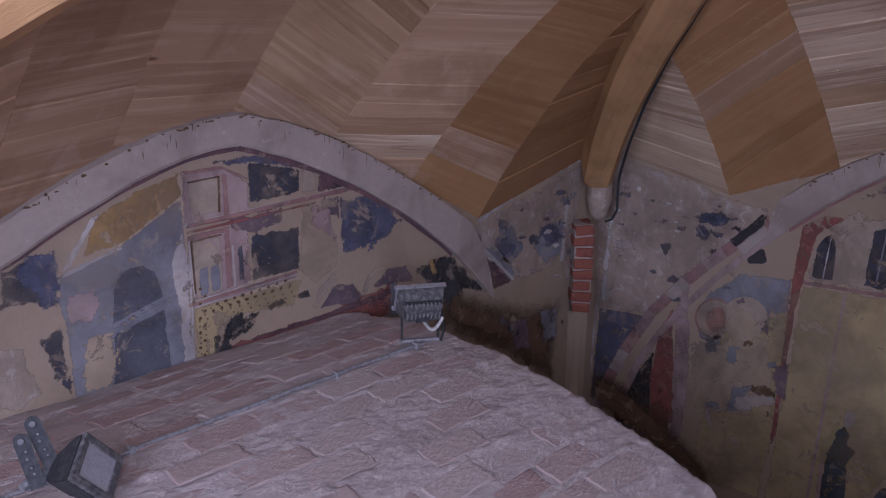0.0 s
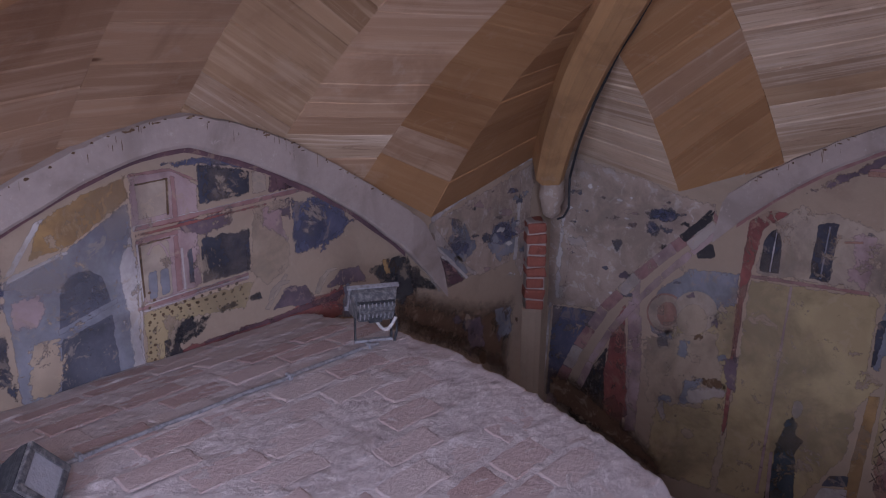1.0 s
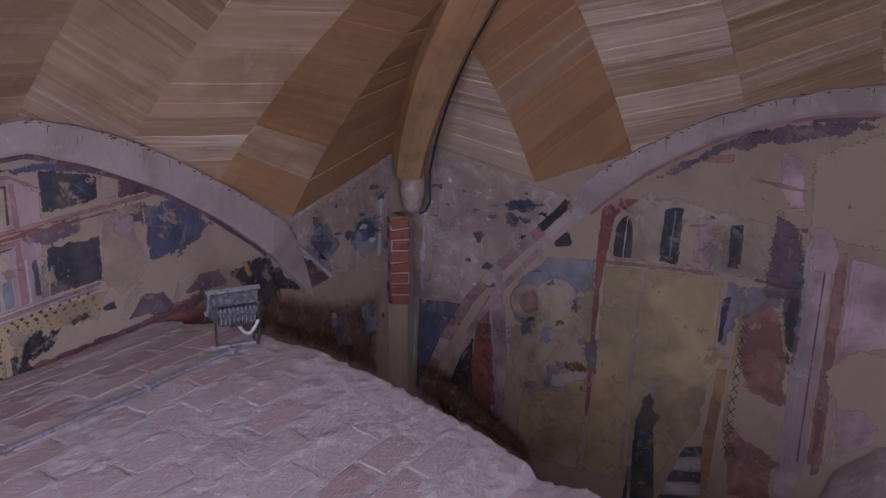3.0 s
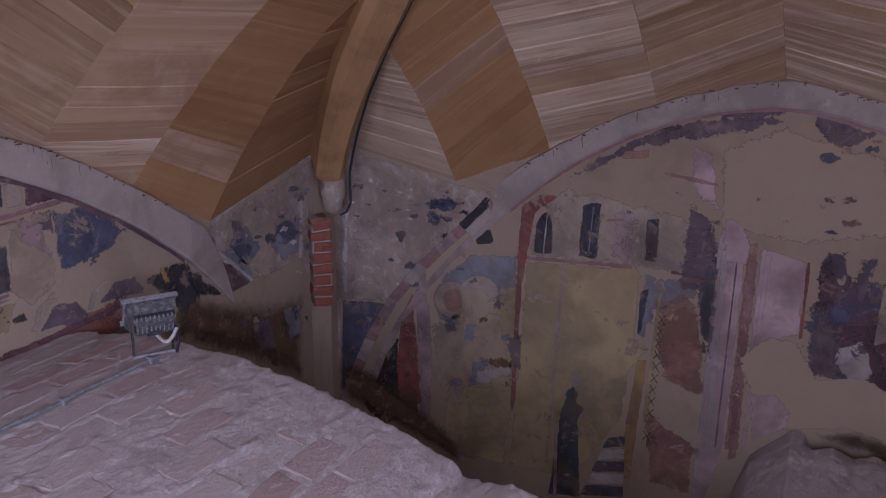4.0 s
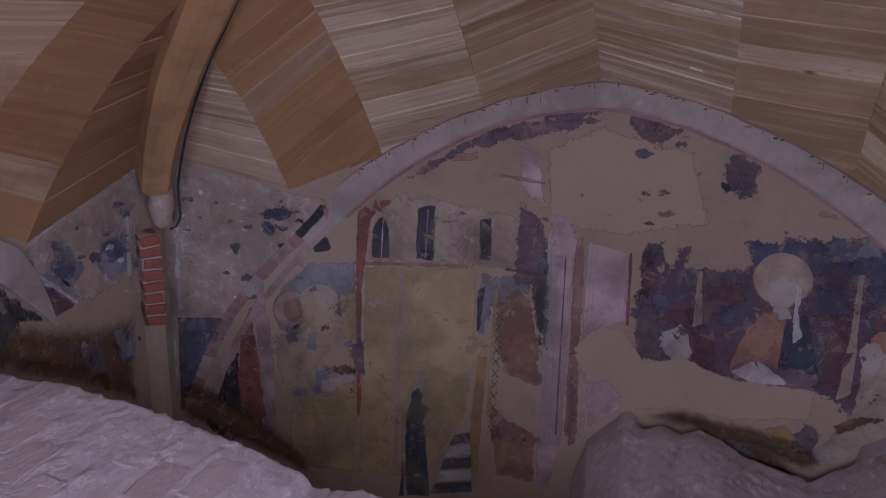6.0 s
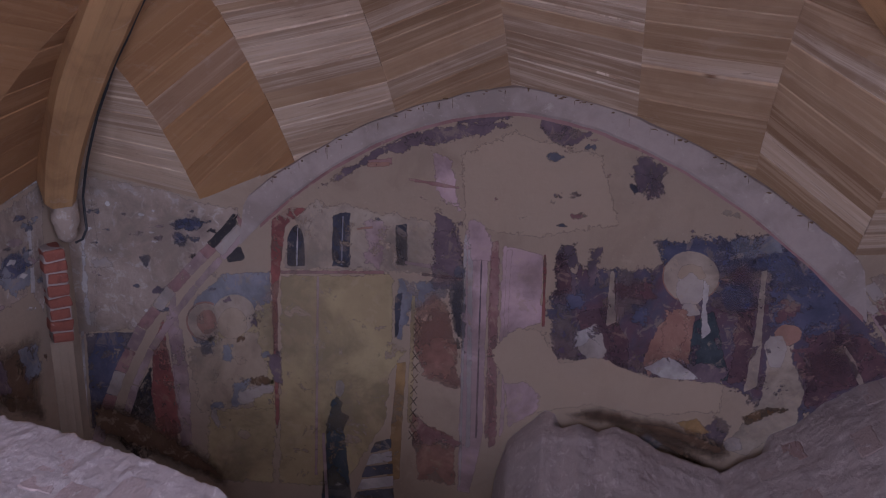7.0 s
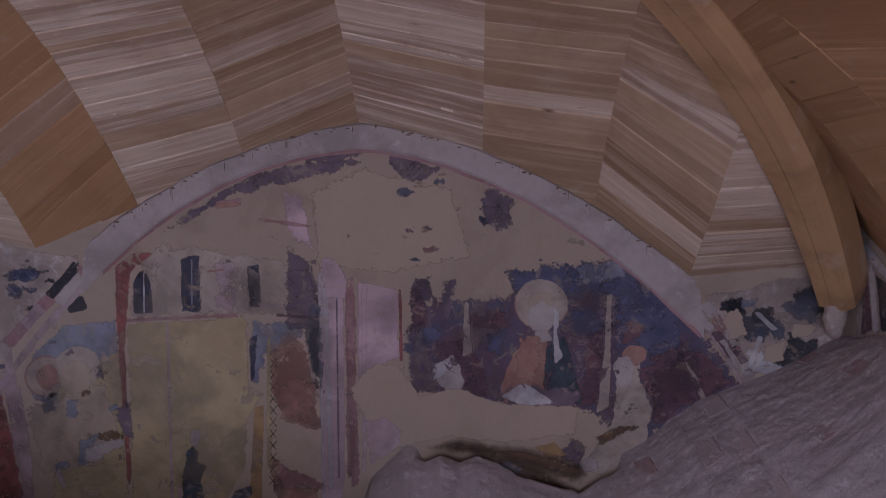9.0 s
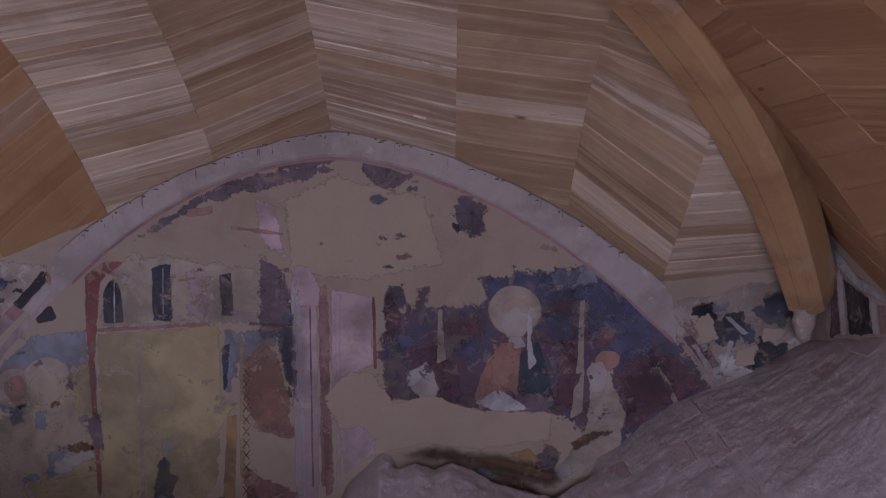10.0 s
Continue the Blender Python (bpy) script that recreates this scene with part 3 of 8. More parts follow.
    painted(fresco_west, "west", "painted_wash", "plum", 0, 0.014, [(2.064, 0.633), (2.349, 0.649), (2.345, 0.568), (2.179, 0.557), (2.089, 0.585)])
    painted(fresco_west, "west", "painted_pier", "sand", 0, 0.012, [(2.458, 0.635), (2.544, 0.632), (2.666, 0.415), (2.669, 0.307), (2.527, 0.246), (2.423, 0.324)])
    painted(fresco_west, "west", "painted_sky", "azure", 0, 0.022, [(2.681, 0.636), (2.862, 0.624), (3.112, 0.46), (3.01, 0.397), (2.874, 0.354), (2.693, 0.359)])
    painted(fresco_west, "west", "painted_sky", "plum", 0, 0.012, [(2.545, 0.656), (2.682, 0.647), (2.685, 0.539), (2.575, 0.584)])
    painted(fresco_west, "west", "painted_cornice", "chalk", 1, 0.003, [(1.869, 0.299), (2.413, 0.323), (2.431, 0.3), (1.873, 0.276)])
    painted(fresco_west, "west", "painted_hanging", "straw", 0, 0.01, [(1.873, 0.273), (2.461, 0.288), (2.388, 0.165), (2.019, 0.196), (1.94, 0.017), (1.866, 0.007)])
    painted(fresco_west, "west", "painted_blot", "soot", 1, 0.016, [(2.013, 0.187), (2.108, 0.211), (2.154, 0.114), (2.063, 0.067), (2.0, 0.095)])
    painted(fresco_west, "west", "painted_blot", "soot", 1, 0.012, [(2.224, 0.204), (2.326, 0.213), (2.363, 0.182), (2.26, 0.174)])
    painted(fresco_west, "west", "painted_blot", "soot", 1, 0.01, [(2.407, 0.216), (2.485, 0.221), (2.496, 0.179), (2.423, 0.191)])
    painted(fresco_west, "west", "painted_band", "red", 1, 0.012, [(1.962, 0.005), (2.07, 0.076), (2.519, 0.071), (2.95, 0.129), (3.004, 0.049), (2.938, -0.046), (2.657, -0.017), (2.125, -0.001)])
    painted(fresco_west, "west", "painted_arch", "plum", 1, 0.008, [(2.549, 0.112), (2.63, 0.203), (2.756, 0.195), (2.81, 0.124), (2.809, 0.079)])
    painted(fresco_west, "west", "painted_arch", "plum", 1, 0.008, [(2.887, 0.137), (2.987, 0.215), (3.121, 0.209), (3.191, 0.106), (3.005, 0.126)])
    painted(fresco_west, "west", "painted_rib", "cream", 2, 0.004, [(2.494, 0.126), (2.633, 0.28), (2.653, 0.267), (2.528, 0.117)])
    painted(fresco_west, "west", "painted_rib", "cream", 2, 0.004, [(2.81, 0.124), (2.898, 0.242), (2.921, 0.229), (2.848, 0.121)])
    painted(fresco_west, "west", "painted_rock", "slate", 1, 0.01, [(2.946, -0.045), (2.965, 0.089), (3.046, 0.141), (3.067, -0.06)])
    painted(fresco_west, "west", "painted_shadow", "soot", 1, 0.014, [(3.191, 0.163), (3.387, 0.202), (3.501, 0.091), (3.719, -0.067), (3.516, -0.011), (3.456, -0.107), (3.342, 0.002)])
    painted(fresco_west, "west", "painted_mantle", "ochre", 2, 0.01, [(3.282, 0.211), (3.455, 0.173), (3.433, 0.08), (3.321, 0.11)])
    painted(fresco_west, "west", "painted_mantle", "sand", 2, 0.01, [(3.515, 0.102), (3.61, 0.055), (3.64, -0.032), (3.535, 0.008)])
    painted(fresco_west, "west", "plaster_lump", "old_plaster", 1, 0.012, [(0.997, 0.345), (1.14, 0.299), (1.202, 0.111), (1.122, 0.056), (0.966, 0.102)])
    painted(fresco_west, "west", "spandrel_plaster", "old_plaster", 0, 0.014, [(3.664, 0.336), (4.173, 0.438), (4.709, 0.56), (4.689, 0.397), (4.471, 0.192), (4.455, -0.064), (4.139, -0.079), (3.83, -0.05), (3.715, 0.188)])
    painted(fresco_west, "west", "painted_wash", "slate", 1, 0.02, [(3.813, 0.22), (3.992, 0.267), (4.104, 0.114), (3.999, 0.036), (3.893, 0.103)])
    painted(fresco_west, "west", "painted_wash", "slate", 1, 0.02, [(4.266, 0.22), (4.517, 0.214), (4.506, 0.001), (4.336, -0.04), (4.21, 0.094)])
    painted(fresco_west, "west", "painted_border", "rose", 1, 0.008, [(3.641, 0.294), (3.722, 0.313), (4.001, 0.001), (3.882, -0.065)])
    painted(fresco_west, "west", "painted_border", "red", 2, 0.008, [(3.797, 0.043), (3.889, 0.052), (3.959, -0.026), (3.871, -0.056)])
    painted(fresco_west, "west", "painted_robe", "slate", 0, 0.014, [(4.211, -0.458), (4.353, -0.381), (4.465, -0.564), (4.37, -0.608)])
    painted(fresco_west, "west", "painted_robe", "plum", 0, 0.014, [(3.96, -0.428), (4.067, -0.364), (4.13, -0.549), (4.059, -0.604)])
    painted(fresco_west, "west", "painted_moulding", "red_wash", 2, 0.003, [(1.855, 0.875), (2.045, 0.875), (2.183, 0.8), (2.174, 0.791), (2.044, 0.858), (1.857, 0.858)])
    painted(fresco_west, "west", "painted_moulding", "red_wash", 2, 0.004, [(2.043, 0.842), (2.069, 0.835), (2.068, 0.646), (2.044, 0.647)])
    painted(fresco_west, "west", "painted_moulding", "rose", 2, 0.004, [(1.857, 0.855), (1.882, 0.855), (1.889, 0.662), (1.859, 0.66)])
    painted(fresco_west, "west", "painted_moulding", "red_wash", 2, 0.003, [(1.858, 0.597), (2.065, 0.605), (2.064, 0.584), (1.86, 0.576)])
    painted(fresco_west, "west", "painted_moulding", "red_wash", 2, 0.004, [(2.036, 0.579), (2.063, 0.577), (2.071, 0.334), (2.038, 0.33)])
    painted(fresco_west, "west", "painted_pier", "rose", 1, 0.004, [(2.124, 0.517), (2.165, 0.513), (2.166, 0.335), (2.128, 0.332)])
    painted(fresco_west, "west", "painted_moulding", "chalk", 2, 0.002, [(2.069, 0.52), (2.081, 0.52), (2.087, 0.33), (2.072, 0.33)])
    painted(fresco_west, "west", "painted_moulding", "chalk", 2, 0.002, [(1.86, 0.579), (1.871, 0.577), (1.881, 0.323), (1.87, 0.322)])
    painted(fresco_west, "west", "painted_line", "red", 2, 0.002, [(1.858, 0.64), (2.317, 0.65), (2.316, 0.641), (1.859, 0.632)])
    painted(fresco_west, "west", "painted_line", "chalk", 2, 0.003, [(1.873, 0.315), (2.388, 0.332), (2.392, 0.318), (1.874, 0.3)])
    painted(fresco_west, "west", "painted_line", "rose", 2, 0.003, [(1.872, 0.297), (2.41, 0.309), (2.414, 0.296), (1.873, 0.285)])
    painted(fresco_west, "west", "painted_sky", "azure", 0, 0.008, [(1.971, 0.9), (2.165, 0.905), (2.33, 0.884), (2.459, 0.837), (2.457, 0.812), (2.203, 0.867), (2.083, 0.864)])
    painted(fresco_west, "west", "painted_sky", "maroon", 0, 0.006, [(2.594, 0.773), (2.786, 0.698), (2.76, 0.686), (2.6, 0.689)])
    painted(fresco_west, "west", "painted_wash", "rose", 1, 0.014, [(2.494, 0.624), (2.612, 0.631), (2.631, 0.507), (2.677, 0.431), (2.605, 0.463), (2.513, 0.537)])
    painted(fresco_west, "west", "painted_arch", "cream", 2, 0.003, [(2.52, 0.167), (2.542, 0.218), (2.596, 0.245), (2.657, 0.236), (2.649, 0.222), (2.6, 0.224), (2.565, 0.197), (2.549, 0.156)])
    painted(fresco_west, "west", "painted_arch", "cream", 2, 0.003, [(2.815, 0.136), (2.849, 0.205), (2.917, 0.238), (2.971, 0.236), (2.968, 0.219), (2.919, 0.217), (2.875, 0.185), (2.847, 0.133)])
    painted(fresco_west, "west", "painted_line", "maroon", 2, 0.005, [(2.153, 0.069), (2.982, 0.077), (2.981, 0.059), (2.156, 0.049)])
    painted(fresco_west, "west", "painted_line", "slate", 2, 0.004, [(1.498, 0.304), (1.754, 0.372), (1.761, 0.348), (1.498, 0.278)])
    painted(fresco_west, "west", "painted_line", "chalk", 1, 0.004, [(1.855, 0.495), (1.874, 0.492), (1.859, 0.009), (1.839, 0.009)])
    painted(fresco_west, "west", "painted_blot", "soot", 1, 0.02, [(2.014, 0.158), (2.098, 0.192), (2.203, 0.185), (2.157, 0.121), (2.091, 0.082), (2.03, 0.098)])
    painted(fresco_west, "west", "painted_blot", "soot", 1, 0.014, [(1.959, 0.117), (2.034, 0.153), (2.049, 0.018), (1.952, 0.016)])
    painted(fresco_west, "west", "painted_dot", "umber", 2, 0.001, [(1.913, 0.259), (1.91, 0.255), (1.904, 0.257), (1.901, 0.262), (1.904, 0.266), (1.91, 0.264)])
    painted(fresco_west, "west", "painted_dot", "umber", 2, 0.001, [(1.925, 0.236), (1.922, 0.233), (1.915, 0.234), (1.913, 0.24), (1.916, 0.243), (1.922, 0.242)])
    painted(fresco_west, "west", "painted_dot", "umber", 2, 0.001, [(1.937, 0.214), (1.934, 0.21), (1.927, 0.212), (1.925, 0.217), (1.928, 0.221), (1.934, 0.219)])
    painted(fresco_west, "west", "painted_dot", "umber", 2, 0.001, [(1.956, 0.259), (1.952, 0.255), (1.946, 0.256), (1.944, 0.262), (1.947, 0.265), (1.953, 0.264)])
    painted(fresco_west, "west", "painted_dot", "umber", 2, 0.001, [(1.968, 0.236), (1.965, 0.232), (1.958, 0.234), (1.956, 0.239), (1.959, 0.243), (1.965, 0.241)])
    painted(fresco_west, "west", "painted_dot", "umber", 2, 0.001, [(1.98, 0.213), (1.977, 0.209), (1.971, 0.211), (1.968, 0.216), (1.971, 0.22), (1.977, 0.218)])
    painted(fresco_west, "west", "painted_dot", "umber", 2, 0.001, [(1.999, 0.258), (1.996, 0.254), (1.99, 0.256), (1.987, 0.261), (1.99, 0.265), (1.997, 0.264)])
    painted(fresco_west, "west", "painted_dot", "umber", 2, 0.001, [(2.012, 0.235), (2.008, 0.232), (2.002, 0.233), (1.999, 0.238), (2.003, 0.242), (2.009, 0.241)])
    painted(fresco_west, "west", "painted_dot", "umber", 2, 0.001, [(2.024, 0.212), (2.021, 0.208), (2.014, 0.21), (2.012, 0.215), (2.015, 0.219), (2.021, 0.218)])
    painted(fresco_west, "west", "painted_dot", "umber", 2, 0.001, [(2.044, 0.258), (2.04, 0.254), (2.034, 0.256), (2.031, 0.261), (2.034, 0.265), (2.041, 0.263)])
    painted(fresco_west, "west", "painted_dot", "umber", 2, 0.001, [(2.056, 0.235), (2.053, 0.231), (2.046, 0.233), (2.043, 0.238), (2.047, 0.242), (2.053, 0.24)])
    painted(fresco_west, "west", "painted_dot", "umber", 2, 0.001, [(2.069, 0.212), (2.065, 0.208), (2.059, 0.209), (2.056, 0.215), (2.06, 0.219), (2.066, 0.217)])
    painted(fresco_west, "west", "painted_dot", "umber", 2, 0.001, [(2.088, 0.258), (2.085, 0.254), (2.078, 0.255), (2.076, 0.261), (2.079, 0.265), (2.086, 0.263)])
    painted(fresco_west, "west", "painted_dot", "umber", 2, 0.001, [(2.101, 0.234), (2.098, 0.23), (2.091, 0.232), (2.088, 0.237), (2.092, 0.241), (2.098, 0.24)])
    painted(fresco_west, "west", "painted_dot", "umber", 2, 0.001, [(2.114, 0.211), (2.111, 0.207), (2.104, 0.209), (2.101, 0.214), (2.105, 0.218), (2.111, 0.216)])
    painted(fresco_west, "west", "painted_dot", "umber", 2, 0.001, [(2.134, 0.257), (2.13, 0.253), (2.124, 0.255), (2.121, 0.26), (2.124, 0.264), (2.131, 0.263)])
    painted(fresco_west, "west", "painted_dot", "umber", 2, 0.001, [(2.147, 0.234), (2.144, 0.23), (2.137, 0.231), (2.134, 0.237), (2.138, 0.241), (2.144, 0.239)])
    painted(fresco_west, "west", "painted_dot", "umber", 2, 0.001, [(2.16, 0.21), (2.157, 0.206), (2.15, 0.208), (2.147, 0.213), (2.151, 0.217), (2.157, 0.216)])
    painted(fresco_west, "west", "painted_dot", "umber", 2, 0.001, [(2.18, 0.257), (2.177, 0.253), (2.17, 0.254), (2.167, 0.26), (2.171, 0.264), (2.177, 0.262)])
    painted(fresco_west, "west", "painted_dot", "umber", 2, 0.001, [(2.194, 0.233), (2.19, 0.229), (2.183, 0.231), (2.18, 0.236), (2.184, 0.24), (2.191, 0.239)])
    painted(fresco_west, "west", "painted_dot", "umber", 2, 0.001, [(2.207, 0.209), (2.204, 0.205), (2.197, 0.207), (2.194, 0.213), (2.198, 0.217), (2.204, 0.215)])
    painted(fresco_west, "west", "painted_dot", "umber", 2, 0.001, [(2.227, 0.256), (2.224, 0.252), (2.217, 0.254), (2.214, 0.26), (2.218, 0.264), (2.224, 0.262)])
    painted(fresco_west, "west", "painted_dot", "umber", 2, 0.001, [(2.241, 0.233), (2.237, 0.229), (2.231, 0.23), (2.228, 0.236), (2.231, 0.24), (2.238, 0.238)])
    painted(fresco_west, "west", "painted_dot", "umber", 2, 0.001, [(2.255, 0.209), (2.251, 0.205), (2.244, 0.206), (2.241, 0.212), (2.245, 0.216), (2.252, 0.214)])
    painted(fresco_west, "west", "painted_dot", "umber", 2, 0.001, [(2.275, 0.256), (2.272, 0.252), (2.265, 0.254), (2.261, 0.259), (2.265, 0.263), (2.272, 0.262)])
    painted(fresco_west, "west", "painted_dot", "umber", 2, 0.001, [(2.289, 0.232), (2.286, 0.228), (2.279, 0.23), (2.275, 0.235), (2.279, 0.239), (2.286, 0.238)])
    painted(fresco_west, "west", "painted_dot", "umber", 2, 0.001, [(2.304, 0.208), (2.3, 0.204), (2.293, 0.205), (2.289, 0.211), (2.293, 0.215), (2.3, 0.213)])
    painted(fresco_west, "west", "painted_dot", "umber", 2, 0.001, [(2.324, 0.256), (2.32, 0.252), (2.313, 0.253), (2.31, 0.259), (2.314, 0.263), (2.321, 0.261)])
    painted(fresco_west, "west", "painted_dot", "umber", 2, 0.001, [(2.338, 0.231), (2.334, 0.227), (2.327, 0.229), (2.324, 0.235), (2.328, 0.239), (2.335, 0.237)])
    painted(fresco_west, "west", "painted_dot", "umber", 2, 0.001, [(2.353, 0.207), (2.349, 0.203), (2.342, 0.205), (2.339, 0.21), (2.342, 0.214), (2.349, 0.213)])
    painted(fresco_west, "west", "painted_dot", "umber", 2, 0.001, [(2.373, 0.255), (2.37, 0.251), (2.362, 0.253), (2.359, 0.258), (2.363, 0.263), (2.37, 0.261)])
    painted(fresco_west, "west", "painted_dot", "umber", 2, 0.001, [(2.388, 0.231), (2.384, 0.227), (2.377, 0.228), (2.374, 0.234), (2.378, 0.238), (2.385, 0.237)])
    painted(fresco_west, "west", "painted_dot", "umber", 2, 0.001, [(2.403, 0.206), (2.399, 0.202), (2.392, 0.204), (2.388, 0.209), (2.392, 0.214), (2.399, 0.212)])
    painted(fresco_west, "west", "painted_dot", "umber", 2, 0.001, [(1.898, 0.213), (1.895, 0.209), (1.889, 0.211), (1.886, 0.216), (1.889, 0.22), (1.895, 0.218)])
    painted(fresco_west, "west", "painted_dot", "umber", 2, 0.001, [(1.924, 0.194), (1.921, 0.19), (1.915, 0.191), (1.912, 0.197), (1.916, 0.2), (1.922, 0.199)])
    painted(fresco_west, "west", "painted_dot", "umber", 2, 0.001, [(1.898, 0.188), (1.894, 0.184), (1.888, 0.186), (1.886, 0.191), (1.889, 0.195), (1.895, 0.193)])
    painted(fresco_west, "west", "painted_dot", "umber", 2, 0.001, [(1.924, 0.168), (1.921, 0.165), (1.915, 0.166), (1.912, 0.172), (1.915, 0.175), (1.921, 0.174)])
    painted(fresco_west, "west", "painted_dot", "umber", 2, 0.001, [(1.897, 0.163), (1.894, 0.159), (1.888, 0.161), (1.885, 0.166), (1.889, 0.17), (1.895, 0.168)])
    painted(fresco_west, "west", "painted_dot", "umber", 2, 0.001, [(1.924, 0.143), (1.92, 0.139), (1.914, 0.141), (1.912, 0.146), (1.915, 0.15), (1.921, 0.149)])
    painted(fresco_west, "west", "painted_dot", "umber", 2, 0.001, [(1.897, 0.138), (1.894, 0.134), (1.887, 0.136), (1.885, 0.141), (1.888, 0.145), (1.894, 0.143)])
    painted(fresco_west, "west", "painted_dot", "umber", 2, 0.001, [(1.923, 0.118), (1.92, 0.114), (1.914, 0.116), (1.911, 0.121), (1.915, 0.125), (1.921, 0.123)])
    painted(fresco_west, "west", "painted_dot", "umber", 2, 0.001, [(1.897, 0.112), (1.893, 0.109), (1.887, 0.11), (1.884, 0.116), (1.888, 0.12), (1.894, 0.118)])
    painted(fresco_west, "west", "painted_dot", "umber", 2, 0.001, [(1.923, 0.092), (1.92, 0.089), (1.914, 0.09), (1.911, 0.096), (1.914, 0.1), (1.92, 0.098)])
    painted(fresco_west, "west", "painted_dot", "umber", 2, 0.001, [(1.896, 0.087), (1.893, 0.083), (1.887, 0.085), (1.884, 0.091), (1.887, 0.094), (1.893, 0.093)])
    painted(fresco_west, "west", "painted_dot", "umber", 2, 0.001, [(1.923, 0.067), (1.919, 0.063), (1.913, 0.065), (1.911, 0.07), (1.914, 0.074), (1.92, 0.072)])
    painted(fresco_west, "west", "painted_dot", "umber", 2, 0.001, [(1.896, 0.062), (1.892, 0.058), (1.886, 0.06), (1.884, 0.065), (1.887, 0.069), (1.893, 0.067)])
    painted(fresco_west, "west", "painted_dot", "umber", 2, 0.001, [(1.922, 0.041), (1.919, 0.038), (1.913, 0.039), (1.91, 0.045), (1.914, 0.049), (1.92, 0.047)])
    painted(fresco_west, "west", "painted_dot", "umber", 2, 0.001, [(1.895, 0.036), (1.892, 0.033), (1.886, 0.034), (1.883, 0.04), (1.887, 0.044), (1.893, 0.042)])
    painted(fresco_west, "west", "painted_dot", "umber", 2, 0.001, [(1.922, 0.016), (1.919, 0.012), (1.913, 0.014), (1.91, 0.019), (1.913, 0.023), (1.919, 0.021)])
    painted(fresco_west, "west", "plaster_edge", "chalk", 1, 0.006, [(4.48, -0.057), (4.498, 0.079), (4.517, 0.339), (4.556, 0.334), (4.542, 0.071), (4.516, -0.075)])
    painted(fresco_west, "west", "plaster_edge", "chalk", 1, 0.012, [(3.67, 0.362), (4.103, 0.5), (4.696, 0.608), (4.712, 0.575), (4.123, 0.468), (3.698, 0.326)])
    painted(fresco_west, "west", "painted_wash", "azure", 2, 0.02, [(4.273, 0.211), (4.461, 0.205), (4.455, 0.074), (4.372, 0.05), (4.269, 0.121)])
    painted(fresco_west, "west", "painted_wash", "azure", 2, 0.02, [(3.797, 0.179), (4.038, 0.164), (4.011, 0.081), (3.853, 0.1)])
    painted(fresco_west, "west", "painted_line", "flesh", 2, 0.006, [(3.726, 0.174), (3.761, 0.186), (4.124, -0.057), (4.094, -0.081)])
    painted(fresco_west, "west", "plaster_band", "flesh", 2, 0.006, [(3.654, 0.338), (3.702, 0.336), (4.001, 0.001), (3.871, -0.07), (3.766, 0.077)])
    painted(fresco_west, "west", "painted_border", "red_wash", 3, 0.01, [(3.756, 0.079), (3.837, 0.09), (3.938, -0.014), (3.86, -0.047)])
    painted(fresco_west, "west", "paint_trace", "slate", 2, 0.014, [(4.6, 0.339), (4.604, 0.329), (4.58, 0.332), (4.558, 0.332), (4.542, 0.341), (4.531, 0.357), (4.552, 0.354), (4.576, 0.358), (4.596, 0.348)])
    painted(fresco_west, "west", "paint_trace", "old_plaster", 2, 0.014, [(4.062, 0.362), (4.04, 0.353), (4.029, 0.35), (4.001, 0.351), (3.988, 0.369), (3.981, 0.378), (4.007, 0.388), (4.027, 0.38), (4.058, 0.377)])
    painted(fresco_west, "west", "paint_trace", "dusk", 2, 0.014, [(3.869, 0.328), (3.865, 0.325), (3.856, 0.317), (3.847, 0.326), (3.84, 0.331), (3.835, 0.338), (3.84, 0.342), (3.857, 0.336), (3.864, 0.338)])
    painted(fresco_west, "west", "paint_trace", "rose", 2, 0.014, [(4.24, -0.061), (4.246, -0.073), (4.221, -0.07), (4.198, -0.078), (4.186, -0.06), (4.184, -0.04), (4.188, -0.03), (4.217, -0.044), (4.252, -0.054)])
    painted(fresco_west, "west", "paint_trace", "slate", 2, 0.014, [(4.331, 0.115), (4.351, 0.098), (4.299, 0.087), (4.251, 0.111), (4.224, 0.119), (4.228, 0.142), (4.256, 0.148), (4.289, 0.167), (4.313, 0.134)])
    painted(fresco_west, "west", "paint_trace", "old_plaster", 2, 0.014, [(4.44, -0.031), (4.429, -0.038), (4.394, -0.047), (4.369, -0.036), (4.357, -0.018), (4.355, -0.007), (4.362, 0.001), (4.392, -0.003), (4.414, -0.014)])
    painted(fresco_west, "west", "paint_trace", "dusk", 2, 0.014, [(4.582, 0.322), (4.563, 0.307), (4.537, 0.315), (4.498, 0.313), (4.498, 0.33), (4.496, 0.339), (4.495, 0.351), (4.535, 0.342), (4.545, 0.345)])
    painted(fresco_west, "west", "paint_trace", "rose", 2, 0.014, [(4.459, 0.255), (4.436, 0.238), (4.39, 0.246), (4.341, 0.248), (4.331, 0.264), (4.321, 0.288), (4.343, 0.297), (4.383, 0.301), (4.446, 0.285)])
    painted(fresco_west, "west", "paint_trace", "slate", 2, 0.014, [(4.525, 0.343), (4.504, 0.332), (4.487, 0.338), (4.466, 0.335), (4.456, 0.347), (4.456, 0.36), (4.465, 0.365), (4.487, 0.368), (4.517, 0.354)])
    painted(fresco_west, "west", "paint_trace", "old_plaster", 2, 0.014, [(3.839, 0.071), (3.823, 0.064), (3.815, 0.055), (3.797, 0.06), (3.78, 0.075), (3.78, 0.087), (3.79, 0.1), (3.812, 0.098), (3.837, 0.081)])
